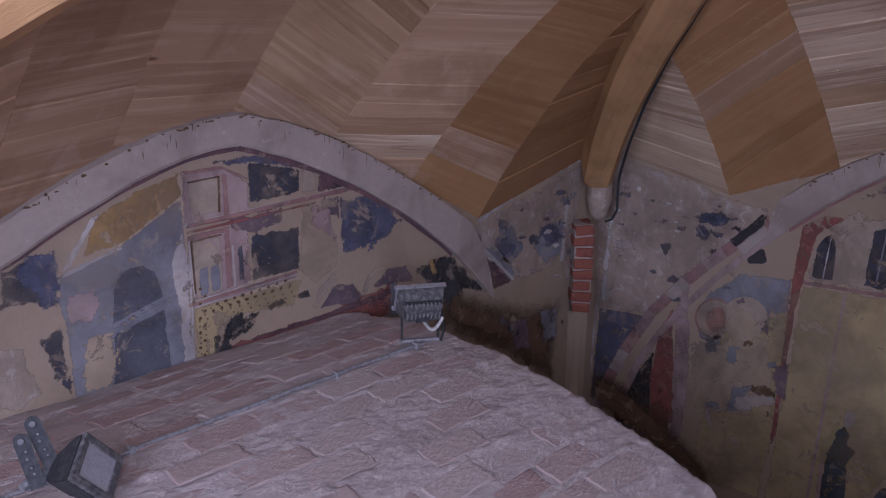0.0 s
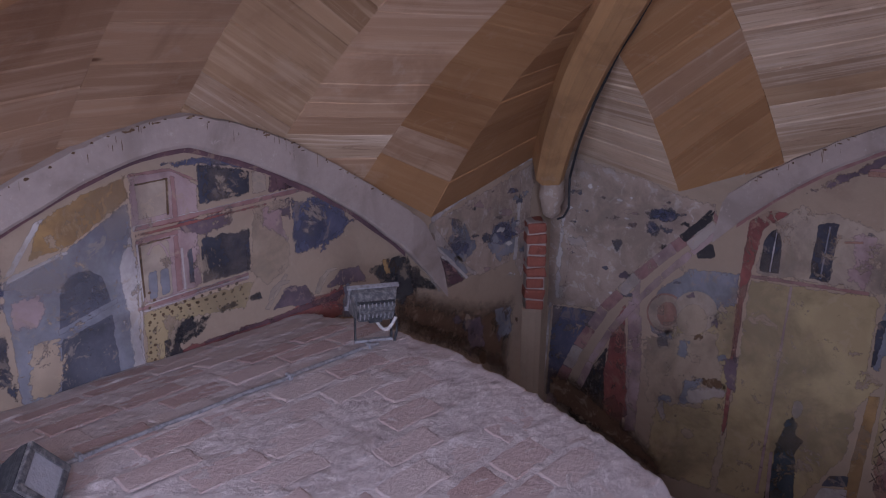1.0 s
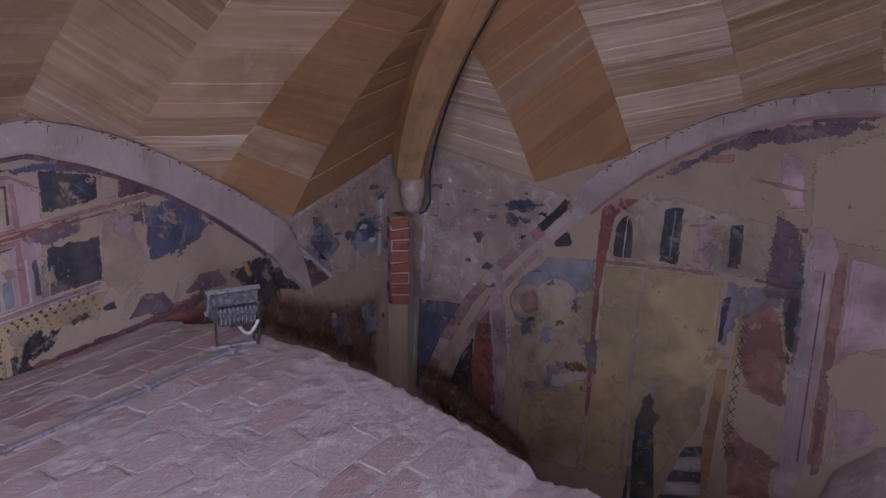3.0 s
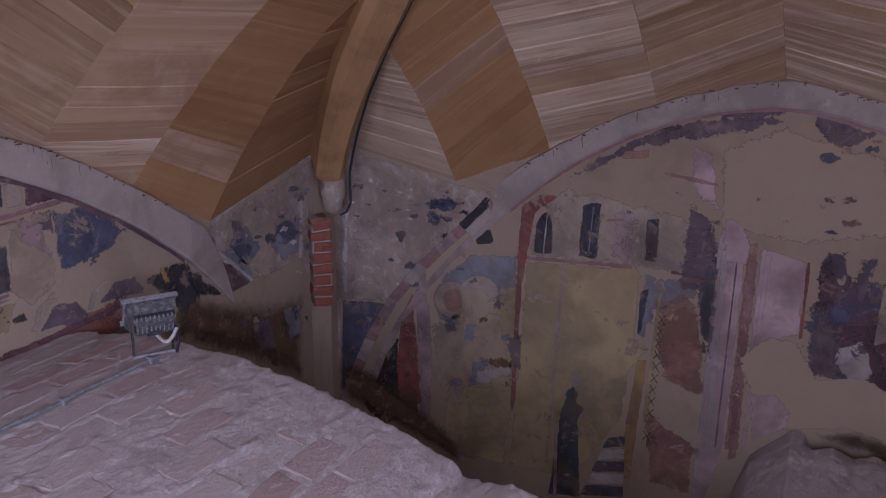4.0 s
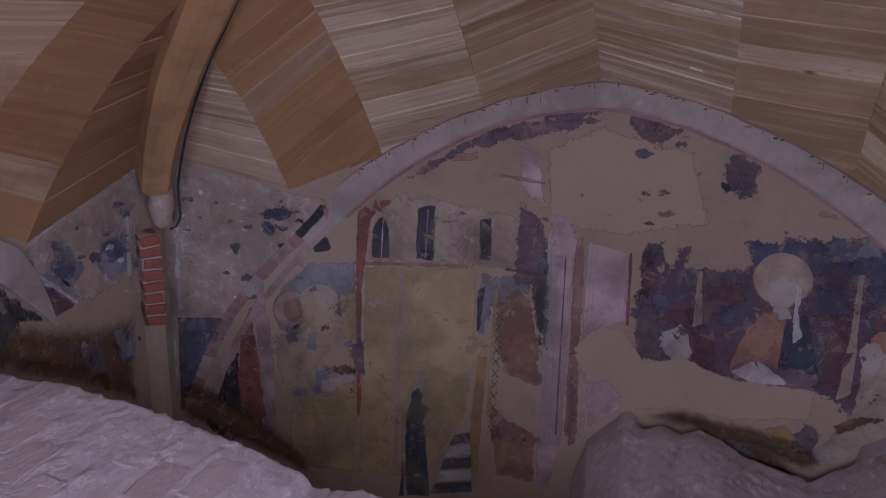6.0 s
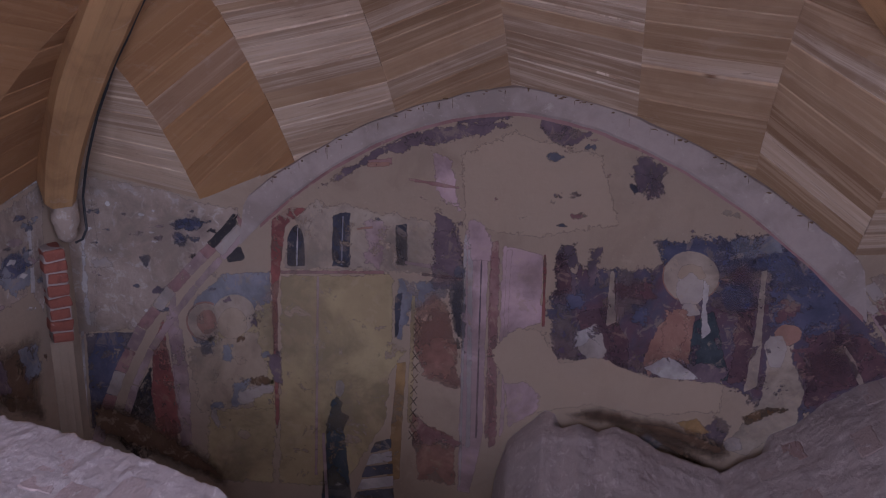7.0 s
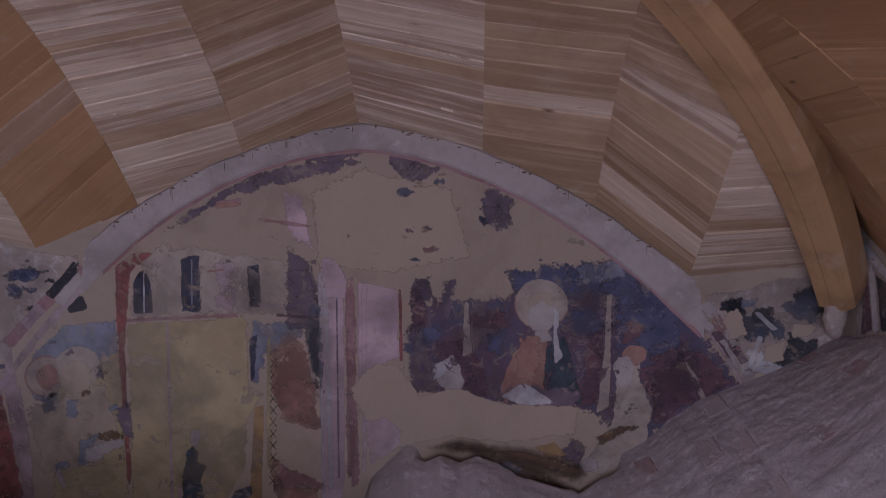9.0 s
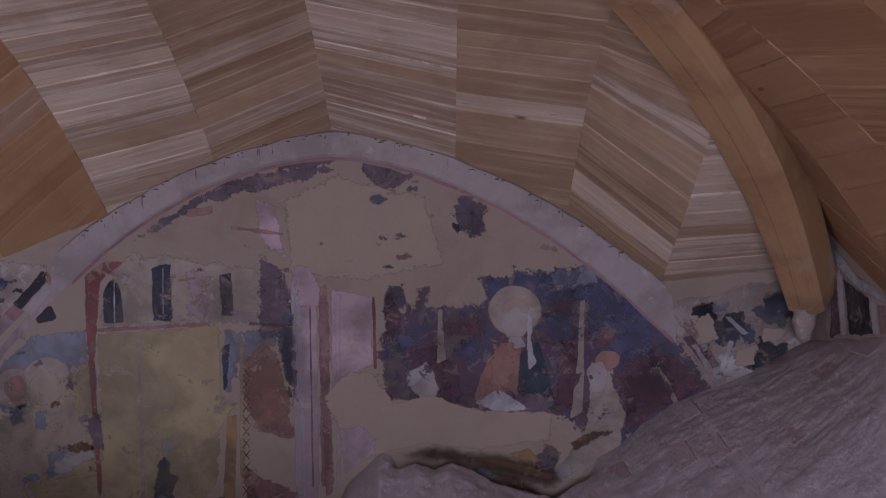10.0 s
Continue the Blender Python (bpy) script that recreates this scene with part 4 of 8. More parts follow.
    painted(fresco_west, "west", "paint_trace", "dusk", 2, 0.014, [(4.094, 0.349), (4.091, 0.343), (4.079, 0.336), (4.061, 0.347), (4.056, 0.351), (4.048, 0.359), (4.065, 0.362), (4.077, 0.359), (4.092, 0.36)])
    painted(fresco_west, "west", "paint_trace", "rose", 2, 0.014, [(4.174, 0.356), (4.173, 0.338), (4.138, 0.341), (4.1, 0.355), (4.069, 0.366), (4.083, 0.381), (4.107, 0.381), (4.136, 0.387), (4.149, 0.369)])
    painted(fresco_west, "west", "paint_trace", "slate", 2, 0.014, [(3.977, 0.236), (3.984, 0.219), (3.931, 0.215), (3.891, 0.225), (3.858, 0.245), (3.867, 0.262), (3.877, 0.285), (3.928, 0.274), (3.98, 0.264)])
    painted(fresco_west, "west", "paint_trace", "old_plaster", 2, 0.014, [(4.083, -0.033), (4.086, -0.04), (4.075, -0.045), (4.061, -0.037), (4.048, -0.031), (4.054, -0.024), (4.062, -0.018), (4.071, -0.016), (4.086, -0.027)])
    painted(fresco_west, "west", "paint_trace", "dusk", 2, 0.014, [(4.258, 0.135), (4.267, 0.106), (4.227, 0.114), (4.167, 0.119), (4.149, 0.147), (4.16, 0.169), (4.189, 0.178), (4.226, 0.17), (4.278, 0.161)])
    painted(fresco_west, "west", "paint_trace", "rose", 2, 0.014, [(4.639, 0.119), (4.592, 0.116), (4.567, 0.108), (4.534, 0.104), (4.511, 0.129), (4.473, 0.155), (4.511, 0.165), (4.562, 0.154), (4.583, 0.148)])
    painted(fresco_west, "west", "paint_trace", "slate", 2, 0.014, [(4.682, -0.025), (4.689, -0.041), (4.627, -0.046), (4.587, -0.031), (4.557, -0.015), (4.551, 0.008), (4.582, 0.023), (4.625, 0.013), (4.68, -0.008)])
    painted(fresco_west, "west", "paint_trace", "old_plaster", 2, 0.014, [(4.634, 0.138), (4.601, 0.122), (4.578, 0.12), (4.537, 0.129), (4.516, 0.153), (4.499, 0.173), (4.537, 0.179), (4.573, 0.184), (4.618, 0.154)])
    painted(fresco_west, "west", "paint_trace", "dusk", 2, 0.014, [(3.977, 0.277), (3.942, 0.255), (3.913, 0.266), (3.869, 0.273), (3.838, 0.29), (3.866, 0.306), (3.864, 0.321), (3.912, 0.326), (3.945, 0.301)])
    painted(fresco_west, "west", "paint_trace", "rose", 2, 0.014, [(4.258, 0.318), (4.245, 0.315), (4.237, 0.309), (4.221, 0.31), (4.199, 0.323), (4.197, 0.333), (4.215, 0.334), (4.232, 0.336), (4.254, 0.326)])
    painted(fresco_west, "west", "paint_trace", "dusk", 2, 0.014, [(4.138, 0.176), (4.12, 0.16), (4.099, 0.161), (4.073, 0.165), (4.049, 0.182), (4.055, 0.199), (4.069, 0.208), (4.097, 0.199), (4.112, 0.196)])
    painted(fresco_west, "west", "paint_trace", "slate", 2, 0.014, [(4.631, 0.362), (4.623, 0.355), (4.608, 0.338), (4.57, 0.353), (4.56, 0.368), (4.564, 0.378), (4.567, 0.384), (4.607, 0.386), (4.63, 0.373)])
    painted(fresco_west, "west", "paint_trace", "old_plaster", 2, 0.014, [(4.541, 0.093), (4.528, 0.089), (4.513, 0.09), (4.495, 0.09), (4.486, 0.098), (4.496, 0.105), (4.496, 0.108), (4.513, 0.112), (4.524, 0.104)])
    painted(fresco_west, "west", "paint_trace", "umber", 1, 0.018, [(4.562, -0.487), (4.561, -0.504), (4.55, -0.519), (4.529, -0.502), (4.516, -0.484), (4.513, -0.467), (4.529, -0.454), (4.547, -0.467), (4.557, -0.466)])
    painted(fresco_west, "west", "paint_trace", "dusk", 1, 0.018, [(4.135, -0.487), (4.136, -0.506), (4.126, -0.509), (4.112, -0.492), (4.102, -0.487), (4.096, -0.471), (4.113, -0.455), (4.124, -0.464), (4.138, -0.478)])
    painted(fresco_west, "west", "paint_trace", "plum", 1, 0.018, [(4.381, -0.563), (4.377, -0.574), (4.358, -0.588), (4.337, -0.568), (4.339, -0.557), (4.322, -0.538), (4.339, -0.516), (4.358, -0.534), (4.377, -0.551)])
    painted(fresco_west, "west", "paint_trace", "sand", 1, 0.018, [(4.193, -0.293), (4.188, -0.3), (4.182, -0.307), (4.165, -0.298), (4.156, -0.29), (4.155, -0.277), (4.167, -0.272), (4.179, -0.271), (4.195, -0.282)])
    painted(fresco_west, "west", "paint_trace", "umber", 1, 0.018, [(4.339, -0.463), (4.328, -0.487), (4.314, -0.508), (4.279, -0.483), (4.277, -0.457), (4.265, -0.43), (4.277, -0.412), (4.31, -0.401), (4.342, -0.424)])
    painted(fresco_west, "west", "paint_trace", "dusk", 1, 0.018, [(4.056, -0.386), (4.043, -0.4), (4.027, -0.421), (4.007, -0.424), (3.98, -0.382), (3.984, -0.358), (3.99, -0.343), (4.021, -0.318), (4.036, -0.354)])
    painted(fresco_west, "west", "paint_trace", "plum", 1, 0.018, [(3.961, -0.318), (3.965, -0.344), (3.929, -0.351), (3.915, -0.35), (3.879, -0.317), (3.902, -0.287), (3.908, -0.269), (3.929, -0.275), (3.943, -0.284)])
    painted(fresco_west, "west", "paint_trace", "sand", 1, 0.018, [(4.072, -0.351), (4.067, -0.385), (4.055, -0.371), (4.029, -0.375), (4.009, -0.348), (4.012, -0.327), (4.028, -0.305), (4.057, -0.325), (4.065, -0.32)])
    painted(fresco_west, "west", "paint_trace", "umber", 1, 0.018, [(4.244, -0.668), (4.224, -0.697), (4.19, -0.702), (4.156, -0.669), (4.145, -0.66), (4.145, -0.622), (4.16, -0.605), (4.187, -0.591), (4.229, -0.631)])
    # here and at the end: soft dark brown coats, low towards the corner
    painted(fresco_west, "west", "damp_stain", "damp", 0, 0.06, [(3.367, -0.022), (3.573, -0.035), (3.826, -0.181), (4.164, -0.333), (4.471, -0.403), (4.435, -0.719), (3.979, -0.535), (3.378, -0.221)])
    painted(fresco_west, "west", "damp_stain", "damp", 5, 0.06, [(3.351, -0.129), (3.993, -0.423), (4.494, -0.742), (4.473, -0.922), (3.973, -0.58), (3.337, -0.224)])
    painted(fresco_west, "west", "painted_sky", "azure", 2, 0.016, [(1.145, 0.576), (1.217, 0.647), (1.306, 0.64), (1.317, 0.547), (1.305, 0.437), (1.26, 0.432), (1.208, 0.512)])
    painted(fresco_west, "west", "painted_wash", "rose", 2, 0.016, [(1.324, 0.469), (1.442, 0.469), (1.463, 0.382), (1.418, 0.344), (1.329, 0.353)])
    painted(fresco_west, "west", "painted_wash", "sand", 2, 0.02, [(1.383, 0.274), (1.503, 0.265), (1.529, 0.135), (1.457, 0.039), (1.366, 0.064)])
    painted(fresco_west, "west", "painted_strip", "chalk", 1, 0.01, [(1.776, 0.49), (1.841, 0.647), (1.859, 0.473), (1.851, -0.056), (1.812, -0.065), (1.8, 0.261)])
    painted(fresco_west, "west", "painted_line", "umber", 3, 0.001, [(1.876, 0.828), (2.027, 0.834), (2.026, 0.825), (1.878, 0.819)])
    painted(fresco_west, "west", "painted_line", "umber", 3, 0.001, [(2.021, 0.835), (2.032, 0.833), (2.027, 0.677), (2.015, 0.674)])
    painted(fresco_west, "west", "painted_line", "umber", 3, 0.001, [(1.872, 0.576), (2.026, 0.582), (2.025, 0.572), (1.874, 0.566)])
    painted(fresco_west, "west", "painted_line", "umber", 3, 0.001, [(1.872, 0.576), (1.883, 0.576), (1.887, 0.341), (1.876, 0.338)])
    painted(fresco_west, "west", "painted_arch", "rose", 3, 0.002, [(1.906, 0.525), (1.936, 0.569), (1.97, 0.573), (2.0, 0.539), (2.014, 0.491), (2.003, 0.488), (1.989, 0.531), (1.966, 0.558), (1.941, 0.553), (1.916, 0.516)])
    painted(fresco_west, "west", "painted_line", "red_wash", 2, 0.002, [(1.843, 0.305), (2.416, 0.333), (2.421, 0.315), (1.845, 0.287)])
    painted(fresco_west, "west", "painted_line", "red_wash", 2, 0.002, [(1.862, 0.653), (2.826, 0.688), (2.862, 0.663), (1.861, 0.634)])
    painted(fresco_west, "west", "painted_band", "red", 1, 0.012, [(2.133, 0.072), (2.522, 0.067), (2.812, 0.077), (3.008, 0.132), (3.006, -0.042), (2.735, -0.015), (2.385, 0.02), (2.167, 0.024)])
    painted(fresco_west, "west", "painted_line", "maroon", 2, 0.004, [(2.523, 0.076), (2.999, 0.103), (3.007, 0.077), (2.528, 0.045)])
    painted(fresco_west, "west", "painted_sky", "azure", 1, 0.014, [(2.715, 0.572), (2.824, 0.612), (3.051, 0.479), (3.011, 0.417), (2.894, 0.388), (2.763, 0.346), (2.696, 0.411)])
    painted(fresco_west, "west", "painted_shadow", "soot", 2, 0.02, [(3.321, 0.203), (3.478, 0.197), (3.534, 0.12), (3.719, -0.022), (3.781, -0.099), (3.574, -0.023), (3.458, -0.063), (3.367, -0.008)])
    painted(fresco_west, "west", "painted_dot", "umber", 3, 0.001, [(1.899, 0.363), (1.91, 0.366), (1.915, 0.354), (1.906, 0.349), (1.896, 0.354)])
    painted(fresco_west, "west", "painted_dot", "umber", 3, 0.001, [(1.918, 0.326), (1.93, 0.328), (1.934, 0.317), (1.926, 0.311), (1.915, 0.316)])
    painted(fresco_west, "west", "painted_dot", "umber", 3, 0.001, [(1.894, 0.298), (1.906, 0.3), (1.91, 0.289), (1.902, 0.283), (1.891, 0.289)])
    painted(fresco_west, "west", "painted_dot", "umber", 3, 0.001, [(1.914, 0.26), (1.925, 0.262), (1.93, 0.251), (1.921, 0.245), (1.91, 0.25)])
    painted(fresco_west, "west", "painted_dot", "umber", 3, 0.001, [(1.889, 0.232), (1.901, 0.235), (1.905, 0.223), (1.897, 0.218), (1.886, 0.223)])
    painted(fresco_west, "west", "painted_dot", "umber", 3, 0.001, [(1.909, 0.194), (1.92, 0.196), (1.925, 0.184), (1.916, 0.179), (1.905, 0.184)])
    painted(fresco_west, "west", "painted_dot", "umber", 3, 0.001, [(1.885, 0.166), (1.896, 0.168), (1.9, 0.157), (1.892, 0.151), (1.881, 0.157)])
    painted(fresco_west, "west", "painted_dot", "umber", 3, 0.001, [(1.904, 0.127), (1.915, 0.129), (1.92, 0.117), (1.911, 0.112), (1.9, 0.117)])
    painted(fresco_west, "west", "painted_dot", "umber", 3, 0.001, [(1.88, 0.1), (1.891, 0.102), (1.896, 0.09), (1.887, 0.084), (1.876, 0.09)])
    painted(fresco_west, "west", "painted_dot", "umber", 3, 0.001, [(1.899, 0.06), (1.91, 0.062), (1.915, 0.05), (1.906, 0.044), (1.895, 0.05)])
    painted(fresco_west, "west", "painted_dot", "umber", 3, 0.001, [(1.875, 0.033), (1.886, 0.034), (1.891, 0.022), (1.882, 0.017), (1.871, 0.023)])
    painted(fresco_west, "west", "painted_dot", "umber", 3, 0.001, [(1.955, 0.252), (1.966, 0.254), (1.971, 0.243), (1.962, 0.237), (1.952, 0.243)])
    painted(fresco_west, "west", "painted_dot", "umber", 3, 0.001, [(1.998, 0.255), (2.009, 0.257), (2.014, 0.245), (2.005, 0.24), (1.994, 0.245)])
    painted(fresco_west, "west", "painted_dot", "umber", 3, 0.001, [(2.041, 0.257), (2.053, 0.259), (2.058, 0.248), (2.049, 0.242), (2.038, 0.247)])
    painted(fresco_west, "west", "painted_dot", "umber", 3, 0.001, [(2.085, 0.26), (2.097, 0.262), (2.102, 0.25), (2.093, 0.244), (2.082, 0.25)])
    painted(fresco_west, "west", "painted_dot", "umber", 3, 0.001, [(2.13, 0.262), (2.142, 0.265), (2.147, 0.253), (2.138, 0.247), (2.126, 0.252)])
    painted(fresco_west, "west", "painted_dot", "umber", 3, 0.001, [(2.175, 0.265), (2.188, 0.267), (2.193, 0.255), (2.184, 0.249), (2.172, 0.255)])
    painted(fresco_west, "west", "painted_dot", "umber", 3, 0.001, [(2.221, 0.267), (2.234, 0.27), (2.239, 0.258), (2.23, 0.252), (2.218, 0.257)])
    painted(fresco_west, "west", "painted_dot", "umber", 3, 0.001, [(2.268, 0.27), (2.281, 0.272), (2.287, 0.26), (2.277, 0.254), (2.265, 0.26)])
    painted(fresco_west, "west", "painted_dot", "umber", 3, 0.001, [(2.316, 0.273), (2.329, 0.275), (2.334, 0.263), (2.325, 0.257), (2.312, 0.263)])
    painted(fresco_west, "west", "painted_dot", "umber", 3, 0.001, [(2.364, 0.275), (2.377, 0.278), (2.383, 0.266), (2.373, 0.26), (2.36, 0.265)])
    painted(fresco_west, "west", "painted_dot", "umber", 3, 0.001, [(1.977, 0.278), (1.988, 0.28), (1.993, 0.269), (1.984, 0.263), (1.973, 0.268)])
    painted(fresco_west, "west", "painted_dot", "umber", 3, 0.001, [(2.02, 0.281), (2.031, 0.283), (2.036, 0.271), (2.027, 0.266), (2.016, 0.271)])
    painted(fresco_west, "west", "painted_dot", "umber", 3, 0.001, [(2.063, 0.283), (2.075, 0.286), (2.08, 0.274), (2.071, 0.268), (2.06, 0.274)])
    painted(fresco_west, "west", "painted_dot", "umber", 3, 0.001, [(2.108, 0.286), (2.12, 0.288), (2.125, 0.277), (2.116, 0.271), (2.104, 0.276)])
    painted(fresco_west, "west", "painted_dot", "umber", 3, 0.001, [(2.153, 0.289), (2.165, 0.291), (2.17, 0.279), (2.161, 0.273), (2.149, 0.279)])
    painted(fresco_west, "west", "painted_dot", "umber", 3, 0.001, [(2.198, 0.292), (2.211, 0.294), (2.216, 0.282), (2.206, 0.276), (2.195, 0.282)])
    painted(fresco_west, "west", "painted_dot", "umber", 3, 0.001, [(2.245, 0.294), (2.257, 0.297), (2.263, 0.285), (2.253, 0.279), (2.241, 0.284)])
    painted(fresco_west, "west", "painted_dot", "umber", 3, 0.001, [(2.292, 0.297), (2.304, 0.3), (2.31, 0.288), (2.3, 0.282), (2.288, 0.287)])
    painted(fresco_west, "west", "painted_dot", "umber", 3, 0.001, [(2.339, 0.3), (2.352, 0.303), (2.358, 0.291), (2.348, 0.284), (2.336, 0.29)])
    painted(fresco_west, "west", "corner_plaster", "old_plaster", 0, 0.01, [(4.548, 0.515), (4.695, 0.55), (4.621, -0.107), (4.573, -0.207), (4.503, -0.073)])
    painted(fresco_west, "west", "plaster_flake", "whitewash", 3, 0.008, [(3.903, 0.014), (3.926, 0.021), (3.953, 0.013), (3.964, 0.005), (3.939, 0.003)])
    painted(fresco_west, "west", "plaster_flake", "whitewash", 3, 0.008, [(4.301, 0.276), (4.325, 0.287), (4.354, 0.281), (4.367, 0.272), (4.339, 0.267)])
    painted(fresco_west, "west", "plaster_flake", "dusk", 3, 0.008, [(4.489, 0.193), (4.513, 0.204), (4.541, 0.197), (4.553, 0.188), (4.527, 0.184)])
    painted(fresco_west, "west", "plaster_flake", "azure", 3, 0.008, [(4.227, 0.419), (4.246, 0.442), (4.266, 0.438), (4.274, 0.427), (4.254, 0.414)])
    painted(fresco_west, "west", "plaster_flake", "whitewash", 3, 0.008, [(3.8, 0.017), (3.819, 0.039), (3.839, 0.033), (3.846, 0.021), (3.826, 0.009)])
    painted(fresco_west, "west", "plaster_flake", "dusk", 3, 0.008, [(4.262, 0.251), (4.305, 0.268), (4.358, 0.256), (4.38, 0.241), (4.331, 0.234)])
    painted(fresco_west, "west", "plaster_flake", "whitewash", 3, 0.008, [(3.843, 0.352), (3.859, 0.371), (3.877, 0.367), (3.883, 0.357), (3.866, 0.346)])
    painted(fresco_west, "west", "plaster_flake", "azure", 3, 0.008, [(3.786, 0.086), (3.82, 0.102), (3.86, 0.091), (3.877, 0.076), (3.839, 0.07)])
    painted(fresco_west, "west", "plaster_flake", "whitewash", 3, 0.008, [(3.796, 0.1), (3.814, 0.11), (3.834, 0.104), (3.843, 0.096), (3.823, 0.093)])
    painted(fresco_west, "west", "plaster_flake", "azure", 3, 0.008, [(4.395, 0.12), (4.44, 0.134), (4.496, 0.12), (4.52, 0.105), (4.468, 0.101)])
    painted(fresco_west, "west", "plaster_flake", "whitewash", 3, 0.008, [(4.369, 0.064), (4.41, 0.089), (4.458, 0.077), (4.479, 0.058), (4.433, 0.047)])
    painted(fresco_west, "west", "plaster_flake", "whitewash", 3, 0.008, [(3.755, 0.099), (3.792, 0.125), (3.834, 0.113), (3.851, 0.095), (3.81, 0.082)])
    painted(fresco_west, "west", "plaster_flake", "azure", 3, 0.008, [(3.874, 0.197), (3.909, 0.217), (3.949, 0.207), (3.966, 0.192), (3.927, 0.182)])
    painted(fresco_west, "west", "plaster_flake", "whitewash", 3, 0.008, [(4.303, 0.163), (4.339, 0.188), (4.381, 0.177), (4.398, 0.161), (4.358, 0.149)])
    painted(fresco_west, "west", "plaster_flake", "dusk", 3, 0.008, [(3.795, 0.069), (3.831, 0.073), (3.875, 0.061), (3.894, 0.05), (3.854, 0.052)])
    painted(fresco_west, "west", "plaster_flake", "whitewash", 3, 0.008, [(4.42, -0.143), (4.456, -0.137), (4.501, -0.151), (4.521, -0.162), (4.48, -0.16)])
    painted(fresco_west, "west", "plaster_flake", "azure", 3, 0.008, [(4.4, 0.394), (4.445, 0.418), (4.5, 0.407), (4.523, 0.39), (4.472, 0.379)])
    painted(fresco_west, "west", "painted_border", "flesh", 3, 0.008, [(3.579, 0.122), (3.624, 0.134), (3.829, -0.093), (3.761, -0.105)])
    painted(fresco_west, "west", "painted_border", "maroon", 3, 0.01, [(3.624, 0.134), (3.741, 0.145), (3.989, -0.07), (3.847, -0.099)])
    painted(fresco_west, "west", "painted_border", "slate", 3, 0.012, [(3.717, 0.2), (3.878, 0.132), (4.043, -0.045), (3.966, -0.049)])
    painted(fresco_west, "west", "painted_line", "chalk", 4, 0.004, [(3.715, 0.185), (3.747, 0.188), (4.039, -0.071), (4.008, -0.076)])
    painted(fresco_west, "west", "painted_robe", "slate", 1, 0.016, [(4.302, -0.344), (4.478, -0.348), (4.495, -0.566), (4.363, -0.563)])
    painted(fresco_west, "west", "painted_robe", "plum", 1, 0.016, [(4.003, -0.348), (4.162, -0.351), (4.217, -0.575), (4.056, -0.548)])
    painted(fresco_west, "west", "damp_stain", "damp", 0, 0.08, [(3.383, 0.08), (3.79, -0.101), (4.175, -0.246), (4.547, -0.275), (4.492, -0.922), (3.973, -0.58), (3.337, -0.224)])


paint_west()


